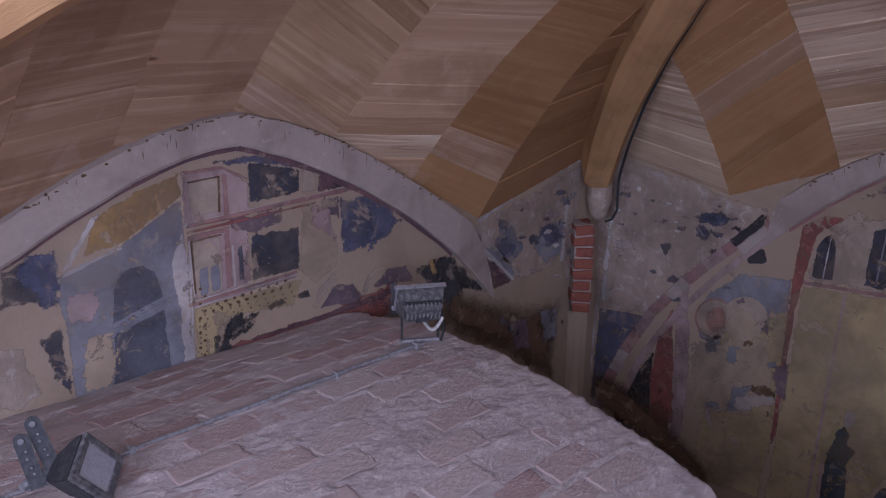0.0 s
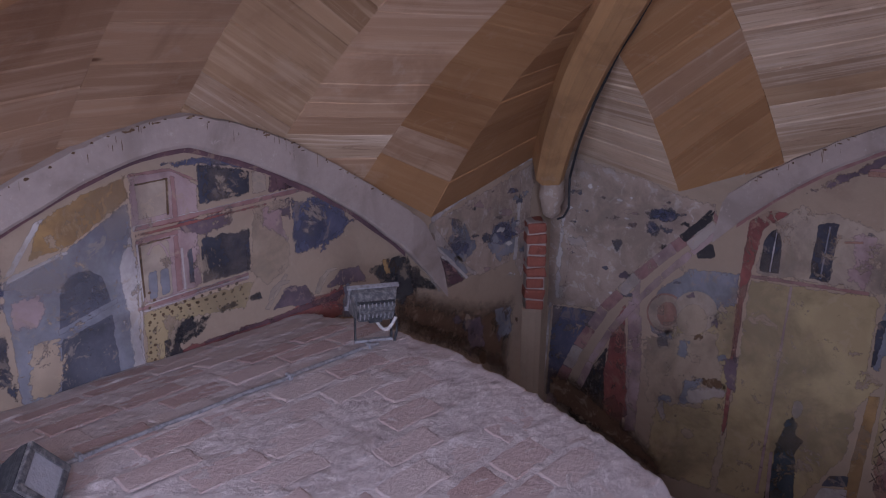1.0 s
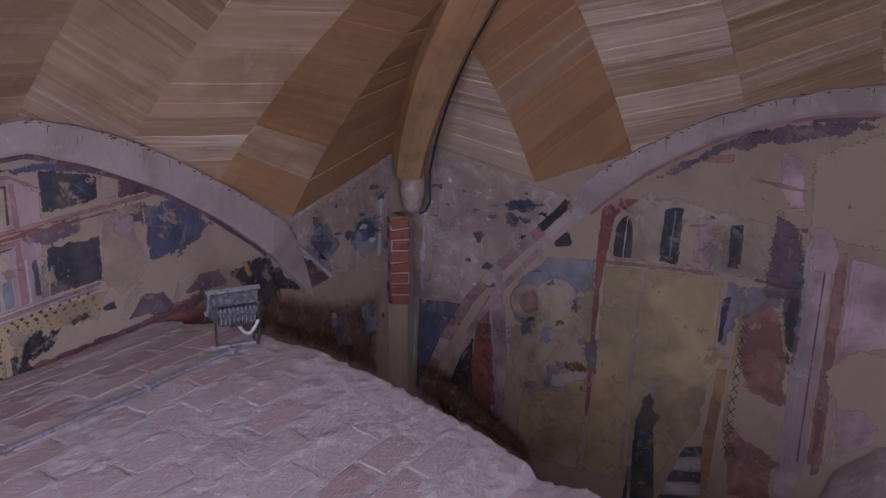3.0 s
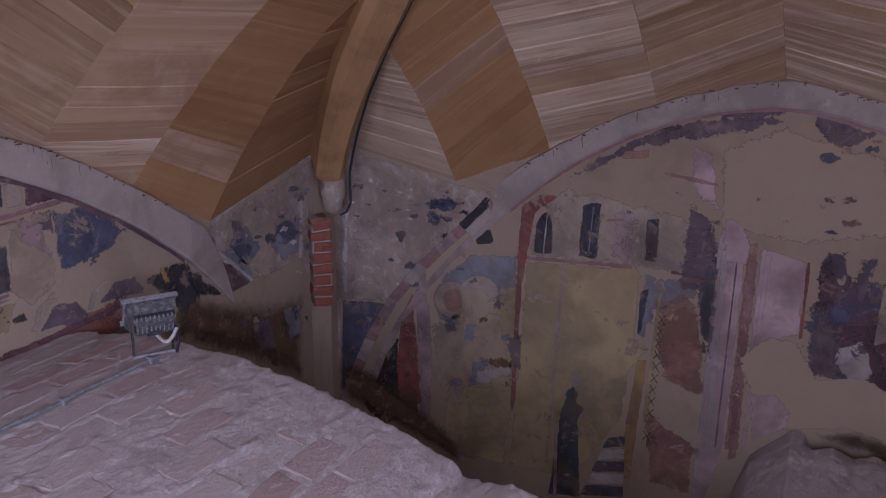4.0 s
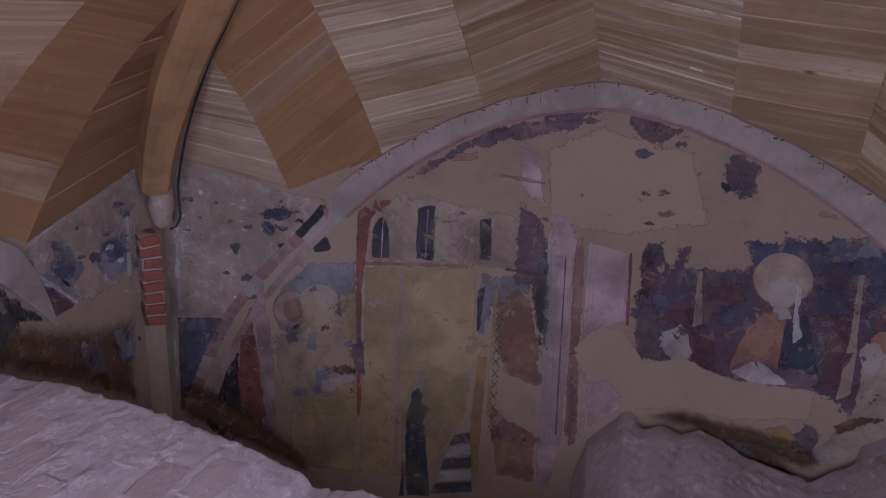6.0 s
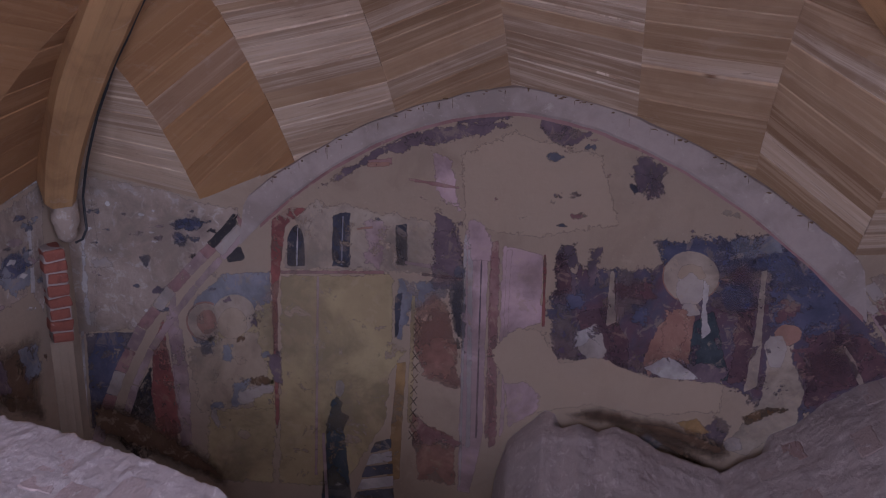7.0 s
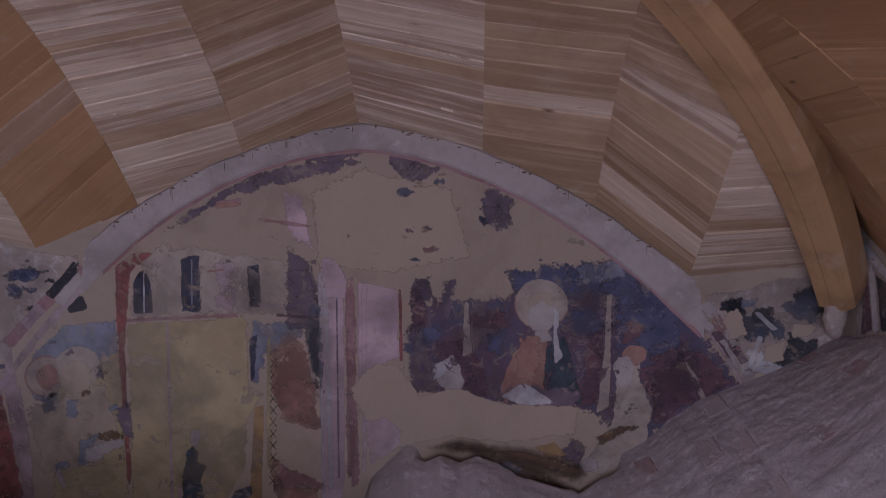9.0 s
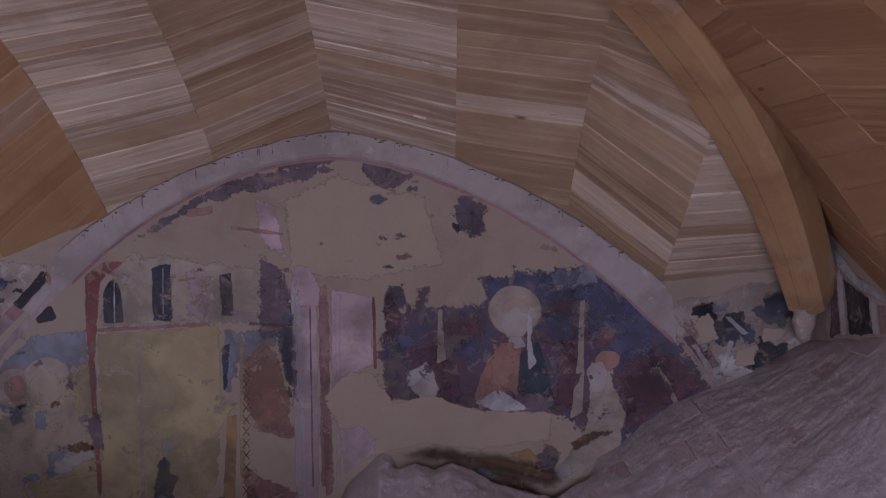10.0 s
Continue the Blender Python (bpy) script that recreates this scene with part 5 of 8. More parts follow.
def paint_north():
    painted(fresco_north, "north", "spandrel_plaster", "old_plaster", 0, 0.014, [(-2.602, 0.575), (-2.126, 0.517), (-1.83, 0.433), (-1.613, 0.412), (-1.596, 0.355), (-1.782, 0.184), (-2.131, -0.103), (-2.325, -0.408), (-2.718, -0.457), (-2.69, 0.077)])
    painted(fresco_north, "north", "painted_wash", "dusk", 1, 0.014, [(-2.08, 0.298), (-1.904, 0.361), (-1.788, 0.325), (-1.87, 0.258), (-2.019, 0.261)])
    painted(fresco_north, "north", "painted_wash", "dusk", 1, 0.014, [(-2.057, 0.198), (-1.959, 0.233), (-1.984, 0.142), (-2.048, 0.163)])
    painted(fresco_north, "north", "painted_wash", "dusk", 1, 0.014, [(-2.282, 0.075), (-2.219, 0.095), (-2.225, -0.012), (-2.268, 0.013)])
    painted(fresco_north, "north", "painted_wash", "dusk", 1, 0.014, [(-1.938, 0.214), (-1.861, 0.231), (-1.875, 0.193), (-1.929, 0.179)])
    painted(fresco_north, "north", "painted_wash", "flesh", 1, 0.014, [(-2.631, 0.026), (-2.519, 0.069), (-2.466, 0.011), (-2.572, -0.032)])
    painted(fresco_north, "north", "painted_wash", "flesh", 1, 0.014, [(-2.69, -0.321), (-2.625, -0.294), (-2.643, -0.402), (-2.69, -0.394)])
    painted(fresco_north, "north", "broken_slot", "soot", 1, 0.006, [(-1.821, 0.186), (-1.648, 0.384), (-1.604, 0.375), (-1.774, 0.171)])
    painted(fresco_north, "north", "painted_sky", "azure", 0, 0.006, [(-2.718, -0.457), (-2.325, -0.42), (-2.504, -0.702), (-2.651, -1.107), (-2.747, -1.131)])
    painted(fresco_north, "north", "painted_line", "chalk", 1, 0.003, [(-2.751, -0.446), (-2.727, -0.442), (-2.767, -1.136), (-2.796, -1.143)])
    painted(fresco_north, "north", "painted_shadow", "soot", 0, 0.008, [(-2.548, -1.082), (-2.277, -0.646), (-2.267, -1.243), (-2.415, -1.348), (-2.556, -1.213)])
    painted(fresco_north, "north", "painted_pillar", "red", 0, 0.006, [(-2.267, -0.524), (-2.16, -0.307), (-2.131, -1.206), (-2.262, -1.263)])
    painted(fresco_north, "north", "painted_pillar", "rose", 0, 0.006, [(-2.144, -0.285), (-2.066, -0.1), (-2.028, -1.178), (-2.118, -1.215)])
    painted(fresco_north, "north", "painted_sky", "slate", 0, 0.01, [(-1.995, -0.278), (-1.926, -0.16), (-1.737, -0.001), (-1.434, 0.029), (-1.422, -0.32), (-1.536, -0.64), (-1.977, -0.466)])
    painted(fresco_north, "north", "painted_outline", "rust", 0, 0.002, [(-1.752, -0.294), (-1.756, -0.335), (-1.773, -0.375), (-1.801, -0.41), (-1.836, -0.436), (-1.876, -0.45), (-1.917, -0.452), (-1.955, -0.44), (-1.986, -0.416), (-2.006, -0.383), (-2.014, -0.342), (-2.008, -0.3), (-1.99, -0.26), (-1.962, -0.225), (-1.926, -0.2), (-1.885, -0.187), (-1.845, -0.186), (-1.809, -0.199), (-1.779, -0.222), (-1.76, -0.255)])
    painted(fresco_north, "north", "painted_halo", "cream", 2, 0.003, [(-1.763, -0.296), (-1.768, -0.334), (-1.783, -0.37), (-1.808, -0.402), (-1.84, -0.426), (-1.877, -0.439), (-1.914, -0.44), (-1.948, -0.429), (-1.976, -0.408), (-1.994, -0.377), (-2.001, -0.34), (-1.997, -0.301), (-1.98, -0.265), (-1.955, -0.233), (-1.922, -0.21), (-1.885, -0.198), (-1.848, -0.198), (-1.815, -0.209), (-1.788, -0.23), (-1.77, -0.26)])
    painted(fresco_north, "north", "painted_oval", "rust", 3, 0.006, [(-1.798, -0.31), (-1.801, -0.335), (-1.81, -0.359), (-1.825, -0.379), (-1.844, -0.394), (-1.866, -0.402), (-1.888, -0.403), (-1.909, -0.395), (-1.925, -0.381), (-1.936, -0.36), (-1.941, -0.336), (-1.938, -0.311), (-1.928, -0.287), (-1.913, -0.267), (-1.893, -0.252), (-1.872, -0.244), (-1.849, -0.244), (-1.829, -0.252), (-1.813, -0.266), (-1.802, -0.286)])
    painted(fresco_north, "north", "painted_outline", "slate", 0, 0.002, [(-1.537, -0.239), (-1.542, -0.284), (-1.561, -0.328), (-1.593, -0.366), (-1.634, -0.395), (-1.681, -0.411), (-1.729, -0.414), (-1.773, -0.401), (-1.809, -0.376), (-1.833, -0.339), (-1.842, -0.295), (-1.836, -0.249), (-1.815, -0.205), (-1.782, -0.167), (-1.74, -0.14), (-1.693, -0.125), (-1.646, -0.124), (-1.604, -0.137), (-1.569, -0.162), (-1.547, -0.197)])
    painted(fresco_north, "north", "painted_halo", "cream", 2, 0.003, [(-1.545, -0.241), (-1.549, -0.283), (-1.568, -0.325), (-1.598, -0.361), (-1.637, -0.388), (-1.681, -0.404), (-1.727, -0.406), (-1.769, -0.394), (-1.803, -0.37), (-1.825, -0.335), (-1.834, -0.294), (-1.828, -0.25), (-1.809, -0.208), (-1.777, -0.172), (-1.737, -0.146), (-1.693, -0.132), (-1.648, -0.131), (-1.608, -0.143), (-1.575, -0.167), (-1.553, -0.201)])
    painted(fresco_north, "north", "painted_oval", "sand", 3, 0.006, [(-1.598, -0.302), (-1.601, -0.335), (-1.615, -0.366), (-1.636, -0.393), (-1.664, -0.414), (-1.696, -0.425), (-1.728, -0.427), (-1.758, -0.418), (-1.782, -0.399), (-1.798, -0.373), (-1.805, -0.341), (-1.801, -0.308), (-1.787, -0.276), (-1.765, -0.249), (-1.736, -0.229), (-1.705, -0.218), (-1.673, -0.218), (-1.644, -0.227), (-1.62, -0.246), (-1.604, -0.271)])
    painted(fresco_north, "north", "painted_form", "sand", 1, 0.02, [(-2.029, -0.516), (-1.532, -0.348), (-1.45, -0.848), (-1.962, -0.957)])
    painted(fresco_north, "north", "painted_wash", "dusk", 2, 0.016, [(-1.937, -0.458), (-1.845, -0.421), (-1.825, -0.532), (-1.913, -0.569)])
    painted(fresco_north, "north", "painted_cloth", "flesh", 2, 0.02, [(-1.744, -0.773), (-1.67, -0.671), (-1.628, -0.738), (-1.478, -0.683), (-1.483, -0.734), (-1.703, -0.818)])
    painted(fresco_north, "north", "painted_cloth", "flesh", 2, 0.014, [(-1.9, -0.961), (-1.85, -0.853), (-1.814, -1.08), (-1.864, -1.041)])
    painted(fresco_north, "north", "painted_window", "soot", 0, 0.004, [(-1.719, 0.135), (-1.613, 0.182), (-1.587, 0.094), (-1.705, 0.066)])
    painted(fresco_north, "north", "painted_wall", "cream", 0, 0.02, [(-1.354, 0.051), (-1.25, 0.371), (-1.126, 0.476), (-0.884, 0.456), (-0.336, 0.361), (-0.3, 0.071)])
    painted(fresco_north, "north", "painted_wall", "straw", 0, 0.012, [(-1.371, 0.009), (-0.657, 0.054), (-0.68, -0.356), (-0.592, -0.415), (-0.693, -0.574), (-0.737, -0.915), (-1.018, -1.378), (-1.45, -1.405)])
    painted(fresco_north, "north", "painted_field", "straw", 0, 0.02, [(-1.846, -0.353), (-1.399, -0.131), (-1.442, -1.015), (-1.487, -1.407), (-1.954, -1.425)])
    painted(fresco_north, "north", "painted_frame", "red", 1, 0.006, [(-1.416, 0.352), (-1.277, 0.44), (-1.186, 0.43), (-1.328, 0.311), (-1.392, -0.131), (-1.428, -1.015), (-1.453, -1.015), (-1.437, -0.132)])
    painted(fresco_north, "north", "painted_window", "night", 1, 0.004, [(-1.324, 0.069), (-1.314, 0.25), (-1.281, 0.312), (-1.246, 0.334), (-1.212, 0.271), (-1.207, 0.074)])
    painted(fresco_north, "north", "painted_window", "night", 1, 0.006, [(-1.045, 0.081), (-1.032, 0.396), (-0.921, 0.418), (-0.929, 0.086)])
    painted(fresco_north, "north", "painted_window", "night", 1, 0.006, [(-0.653, 0.11), (-0.651, 0.356), (-0.579, 0.373), (-0.581, 0.117)])
    painted(fresco_north, "north", "painted_mullion", "chalk", 2, 0.002, [(-1.251, 0.314), (-1.242, 0.314), (-1.257, 0.075), (-1.27, 0.073)])
    painted(fresco_north, "north", "painted_mullion", "slate", 2, 0.002, [(-0.97, 0.391), (-0.961, 0.392), (-0.977, 0.094), (-0.991, 0.094)])
    painted(fresco_north, "north", "painted_sill", "red_wash", 1, 0.003, [(-1.365, 0.041), (-0.724, 0.075), (-0.725, 0.055), (-1.367, 0.016)])
    painted(fresco_north, "north", "painted_sill", "rose", 1, 0.003, [(-0.601, 0.145), (-0.283, 0.107), (-0.284, 0.086), (-0.602, 0.121)])
    painted(fresco_north, "north", "painted_pole", "rose", 1, 0.002, [(-1.142, 0.017), (-1.125, 0.019), (-1.186, -1.313), (-1.207, -1.313)])
    painted(fresco_north, "north", "painted_wash", "plum", 1, 0.02, [(-0.424, 0.464), (-0.266, 0.384), (-0.258, 0.101), (-0.436, 0.103)])
    painted(fresco_north, "north", "painted_void", "night", 1, 0.014, [(-0.308, 0.055), (-0.258, 0.09), (-0.271, -0.455), (-0.327, -0.183)])
    painted(fresco_north, "north", "painted_rock", "slate", 1, 0.016, [(-0.642, 0.029), (-0.318, 0.022), (-0.367, -0.075), (-0.569, -0.175), (-0.623, -0.347), (-0.661, -0.352)])
    painted(fresco_north, "north", "painted_void", "night", 2, 0.006, [(-0.665, -0.071), (-0.612, -0.05), (-0.646, -0.314), (-0.669, -0.353)])
    painted(fresco_north, "north", "painted_mantle", "rust", 1, 0.014, [(-0.542, -0.169), (-0.422, -0.027), (-0.333, -0.149), (-0.285, -0.4), (-0.273, -0.653), (-0.492, -0.581), (-0.557, -0.38)])
    painted(fresco_north, "north", "painted_mantle", "rust", 1, 0.014, [(-0.593, -0.799), (-0.458, -0.895), (-0.3, -0.945), (-0.287, -1.289), (-0.53, -1.275)])
    painted(fresco_north, "north", "painted_border", "straw", 1, 0.005, [(-0.562, -0.063), (-0.533, -0.064), (-0.565, -0.893), (-0.599, -0.892)])
    painted(fresco_north, "north", "painted_post", "ochre", 1, 0.004, [(-0.657, -0.503), (-0.597, -0.487), (-0.651, -1.283), (-0.736, -1.298)])
    painted(fresco_north, "north", "painted_column", "pink", 1, 0.006, [(-0.248, 0.344), (-0.174, 0.353), (-0.103, 0.309), (-0.13, -0.953), (-0.205, -1.332), (-0.285, -1.328)])
    painted(fresco_north, "north", "painted_column", "red_wash", 1, 0.006, [(-0.098, 0.269), (-0.044, 0.306), (-0.063, -0.918), (-0.12, -0.961)])
    painted(fresco_north, "north", "painted_panel", "pink", 1, 0.008, [(-0.025, 0.265), (0.205, 0.226), (0.206, -0.187), (0.049, -0.253), (-0.046, -0.59)])
    painted(fresco_north, "north", "painted_line", "red", 2, 0.003, [(0.205, 0.226), (0.224, 0.227), (0.226, -0.213), (0.206, -0.208)])
    painted(fresco_north, "north", "painted_border", "plum", 0, 0.018, [(-1.171, 0.517), (-0.967, 0.662), (-0.759, 0.792), (-0.556, 0.891), (-0.309, 0.945), (-0.054, 0.971), (0.017, 0.952), (-0.154, 0.884), (-0.406, 0.824), (-0.694, 0.772), (-1.004, 0.595)])
    painted(fresco_north, "north", "painted_border", "plum", 0, 0.016, [(0.167, 0.957), (0.302, 0.954), (0.469, 0.918), (0.399, 0.864), (0.3, 0.827), (0.209, 0.874)])
    painted(fresco_north, "north", "painted_wash", "red_wash", 1, 0.008, [(-0.814, 0.724), (-0.663, 0.75), (-0.666, 0.705), (-0.8, 0.693)])
    painted(fresco_north, "north", "painted_wash", "pink", 1, 0.014, [(-0.439, 0.789), (-0.318, 0.76), (-0.263, 0.443), (-0.384, 0.506)])
    painted(fresco_north, "north", "painted_wash", "plum", 1, 0.024, [(0.667, 0.825), (0.773, 0.795), (0.855, 0.727), (0.82, 0.569), (0.692, 0.59)])
    painted(fresco_north, "north", "painted_wash", "night", 2, 0.02, [(0.652, 0.637), (0.759, 0.686), (0.775, 0.623), (0.682, 0.581)])
    painted(fresco_north, "north", "painted_wash", "dusk", 1, 0.008, [(0.296, 0.574), (0.353, 0.61), (0.365, 0.569), (0.321, 0.547)])
    painted(fresco_north, "north", "painted_sky", "indigo", 0, 0.045, [(0.239, -0.024), (0.385, 0.139), (0.824, 0.189), (0.915, 0.36), (1.184, 0.381), (1.425, 0.426), (1.616, 0.296), (1.888, 0.052), (2.074, -0.189), (2.208, -0.348), (2.076, -0.443), (1.634, -0.709), (1.212, -0.482), (0.832, -0.492), (0.254, -0.427)])
    painted(fresco_north, "north", "painted_wash", "plum", 1, 0.016, [(0.266, 0.23), (0.307, 0.299), (0.415, 0.075), (0.389, -0.08), (0.273, -0.071)])
    painted(fresco_north, "north", "painted_wash", "azure", 1, 0.03, [(1.186, 0.323), (1.397, 0.404), (1.521, 0.228), (1.317, 0.161)])
    painted(fresco_north, "north", "painted_wash", "plum", 1, 0.03, [(1.223, 0.259), (1.465, 0.163), (1.414, -0.036), (1.261, 0.029)])
    painted(fresco_north, "north", "painted_cushion", "maroon", 1, 0.01, [(0.389, -0.114), (0.574, -0.058), (0.702, -0.246), (0.709, -0.426), (0.509, -0.441)])
    painted(fresco_north, "north", "painted_spindle", "cream", 2, 0.004, [(0.58, 0.15), (0.603, 0.15), (0.625, -0.152), (0.567, -0.188)])
    painted(fresco_north, "north", "painted_patch", "flesh", 2, 0.008, [(0.394, -0.261), (0.517, -0.162), (0.59, -0.326), (0.515, -0.44), (0.418, -0.336)])
    painted(fresco_north, "north", "painted_halo", "cream", 1, 0.002, [(1.167, 0.144), (1.161, 0.099), (1.139, 0.058), (1.104, 0.026), (1.06, 0.004), (1.009, -0.003), (0.964, 0.002), (0.926, 0.023), (0.894, 0.055), (0.873, 0.095), (0.866, 0.14), (0.872, 0.185), (0.891, 0.225), (0.922, 0.258), (0.96, 0.279), (1.002, 0.287), (1.053, 0.28), (1.098, 0.26), (1.133, 0.228), (1.158, 0.188)])
    painted(fresco_north, "north", "painted_oval", "flesh", 2, 0.004, [(1.098, 0.071), (1.094, 0.038), (1.084, 0.008), (1.066, -0.016), (1.043, -0.031), (1.017, -0.037), (0.993, -0.032), (0.972, -0.017), (0.956, 0.006), (0.945, 0.035), (0.941, 0.068), (0.944, 0.101), (0.954, 0.131), (0.969, 0.155), (0.989, 0.17), (1.013, 0.176), (1.038, 0.171), (1.061, 0.156), (1.081, 0.133), (1.093, 0.103)])
    painted(fresco_north, "north", "painted_robe", "rust", 1, 0.008, [(0.854, -0.163), (0.952, -0.049), (1.054, -0.046), (1.049, -0.451), (0.832, -0.492), (0.78, -0.389)])
    painted(fresco_north, "north", "painted_mantle", "teal", 1, 0.008, [(1.048, -0.124), (1.154, -0.039), (1.27, -0.453), (1.036, -0.486)])
    painted(fresco_north, "north", "painted_cloth", "chalk", 2, 0.01, [(0.783, -0.417), (0.926, -0.336), (1.115, -0.456), (0.929, -0.489)])
    painted(fresco_north, "north", "painted_pole", "cream", 2, 0.004, [(1.381, 0.195), (1.411, 0.201), (1.423, -0.478), (1.345, -0.521), (1.376, -0.17)])
    painted(fresco_north, "north", "painted_form", "cream", 2, 0.01, [(1.454, -0.169), (1.601, -0.18), (1.589, -0.296), (1.676, -0.493), (1.64, -0.707), (1.384, -0.912), (1.257, -0.873), (1.346, -0.726), (1.44, -0.582)])
    painted(fresco_north, "north", "painted_cap", "rust", 3, 0.005, [(1.622, -0.158), (1.62, -0.178), (1.61, -0.198), (1.594, -0.214), (1.573, -0.226), (1.55, -0.232), (1.526, -0.231), (1.506, -0.223), (1.49, -0.208), (1.479, -0.189), (1.476, -0.169), (1.477, -0.148), (1.487, -0.129), (1.502, -0.114), (1.52, -0.104), (1.543, -0.099), (1.567, -0.1), (1.588, -0.107), (1.606, -0.119), (1.618, -0.137)])
    painted(fresco_north, "north", "painted_wash", "maroon", 1, 0.02, [(1.64, -0.172), (1.915, -0.114), (2.129, -0.323), (1.824, -0.494), (1.67, -0.616)])
    painted(fresco_north, "north", "painted_branch", "cream", 2, 0.003, [(1.823, -0.164), (1.917, -0.295), (1.992, -0.469), (1.967, -0.47), (1.886, -0.315)])
    painted(fresco_north, "north", "mortar_patch", "mortar", 3, 0.014, [(-0.094, -0.374), (0.042, -0.239), (0.184, -0.217), (0.32, -0.414), (0.509, -0.37), (0.831, -0.464), (1.252, -0.482), (1.224, -0.651), (0.834, -0.713), (0.508, -0.676), (0.173, -0.758), (0.065, -0.734)])
    painted(fresco_north, "north", "mortar_patch", "mortar", 1, 0.018, [(-0.271, 0.773), (0.008, 0.914), (0.515, 0.792), (0.606, 0.412), (0.196, 0.324), (-0.241, 0.35)])
    # shade in the gap behind the rubble, painted on as two soft brown coats
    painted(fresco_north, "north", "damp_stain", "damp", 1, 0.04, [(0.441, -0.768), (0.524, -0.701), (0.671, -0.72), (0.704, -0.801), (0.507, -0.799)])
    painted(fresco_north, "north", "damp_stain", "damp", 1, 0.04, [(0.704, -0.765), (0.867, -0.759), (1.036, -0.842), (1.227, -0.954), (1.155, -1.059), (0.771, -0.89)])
    painted(fresco_north, "north", "painted_stain", "plum", 2, 0.016, [(1.128, -0.768), (1.218, -0.676), (1.3, -0.728), (1.257, -0.873), (1.168, -0.875)])
    painted(fresco_north, "north", "painted_robe", "slate", 1, 0.012, [(0.754, -0.872), (0.835, -0.814), (0.934, -0.883), (0.87, -0.941)])
    painted(fresco_north, "north", "painted_rock", "ochre", 2, 0.01, [(0.997, -0.735), (1.107, -0.697), (1.184, -0.784), (1.074, -0.841)])
    painted(fresco_north, "north", "spandrel_plaster", "old_plaster", 0, 0.012, [(1.916, 0.201), (2.15, 0.225), (2.321, 0.296), (2.554, 0.31), (2.712, -0.112), (2.218, -0.287), (2.067, -0.089)])
    painted(fresco_north, "north", "painted_leaf", "soot", 1, 0.02, [(2.159, 0.103), (2.299, 0.13), (2.353, -0.019), (2.236, -0.054)])
    painted(fresco_north, "north", "painted_leaf", "soot", 1, 0.02, [(2.387, 0.208), (2.575, 0.241), (2.635, 0.066), (2.429, 0.138)])
    painted(fresco_north, "north", "painted_leaf", "soot", 1, 0.02, [(2.394, -0.002), (2.566, -0.075), (2.417, -0.13)])
    painted(fresco_north, "north", "painted_leaf", "soot", 1, 0.02, [(2.05, 0.166), (2.137, 0.19), (2.152, 0.109), (2.075, 0.108)])
    painted(fresco_north, "north", "painted_leaf", "soot", 1, 0.02, [(2.037, -0.089), (2.108, -0.022), (2.16, -0.121), (2.102, -0.155)])
    painted(fresco_north, "north", "painted_star", "chalk", 2, 0.004, [(2.19, -0.114), (2.463, -0.249), (2.441, -0.276), (2.178, -0.154)])
    painted(fresco_north, "north", "painted_star", "chalk", 2, 0.004, [(2.269, -0.086), (2.306, -0.092), (2.265, -0.269), (2.228, -0.253)])
    painted(fresco_north, "north", "painted_outline", "rust", 0, 0.002, [(1.174, 0.144), (1.168, 0.097), (1.145, 0.054), (1.108, 0.02), (1.062, -0.002), (1.009, -0.01), (0.963, -0.004), (0.922, 0.017), (0.889, 0.05), (0.867, 0.093), (0.859, 0.14), (0.866, 0.187), (0.886, 0.229), (0.918, 0.263), (0.957, 0.285), (1.002, 0.293), (1.054, 0.286), (1.101, 0.265), (1.139, 0.232), (1.164, 0.191)])
    painted(fresco_north, "north", "painted_crescent", "sand", 2, 0.004, [(0.943, 0.141), (0.961, 0.197), (1.012, 0.215), (1.069, 0.199), (1.099, 0.14), (1.071, 0.12), (1.013, 0.166), (0.968, 0.119)])
    painted(fresco_north, "north", "painted_patch", "flesh", 2, 0.005, [(0.983, -0.014), (1.06, -0.013), (1.084, -0.08), (0.972, -0.095)])
    painted(fresco_north, "north", "painted_veil", "chalk", 2, 0.006, [(1.085, 0.127), (1.122, 0.094), (1.112, -0.039), (1.144, -0.174), (1.095, -0.236), (1.083, -0.039)])
    painted(fresco_north, "north", "painted_patch", "flesh", 3, 0.008, [(1.256, -0.837), (1.299, -0.792), (1.355, -0.805), (1.376, -0.869), (1.289, -0.901)])
    painted(fresco_north, "north", "painted_fold", "umber", 3, 0.012, [(1.344, -0.673), (1.495, -0.588), (1.615, -0.598), (1.498, -0.658), (1.377, -0.725)])
    painted(fresco_north, "north", "painted_cornice", "red_wash", 1, 0.004, [(-0.57, 0.635), (-0.278, 0.595), (-0.279, 0.576), (-0.571, 0.616)])
    painted(fresco_north, "north", "painted_column_edge", "chalk", 2, 0.003, [(-0.249, 0.317), (-0.231, 0.323), (-0.26, -1.291), (-0.277, -1.29)])
    painted(fresco_north, "north", "painted_column_edge", "plum", 2, 0.002, [(-0.149, 0.325), (-0.139, 0.325), (-0.162, -0.952), (-0.176, -0.952)])
    painted(fresco_north, "north", "plaster_edge", "chalk", 1, 0.012, [(-2.708, -0.41), (-2.704, -0.124), (-2.677, 0.186), (-2.646, 0.191), (-2.666, -0.117), (-2.669, -0.413)])
    painted(fresco_north, "north", "painted_wash", "azure", 2, 0.016, [(-2.055, 0.284), (-1.967, 0.353), (-1.809, 0.323), (-1.881, 0.257), (-1.987, 0.269)])
    painted(fresco_north, "north", "painted_wash", "azure", 2, 0.012, [(-2.065, 0.231), (-1.999, 0.255), (-1.98, 0.182), (-2.032, 0.161)])
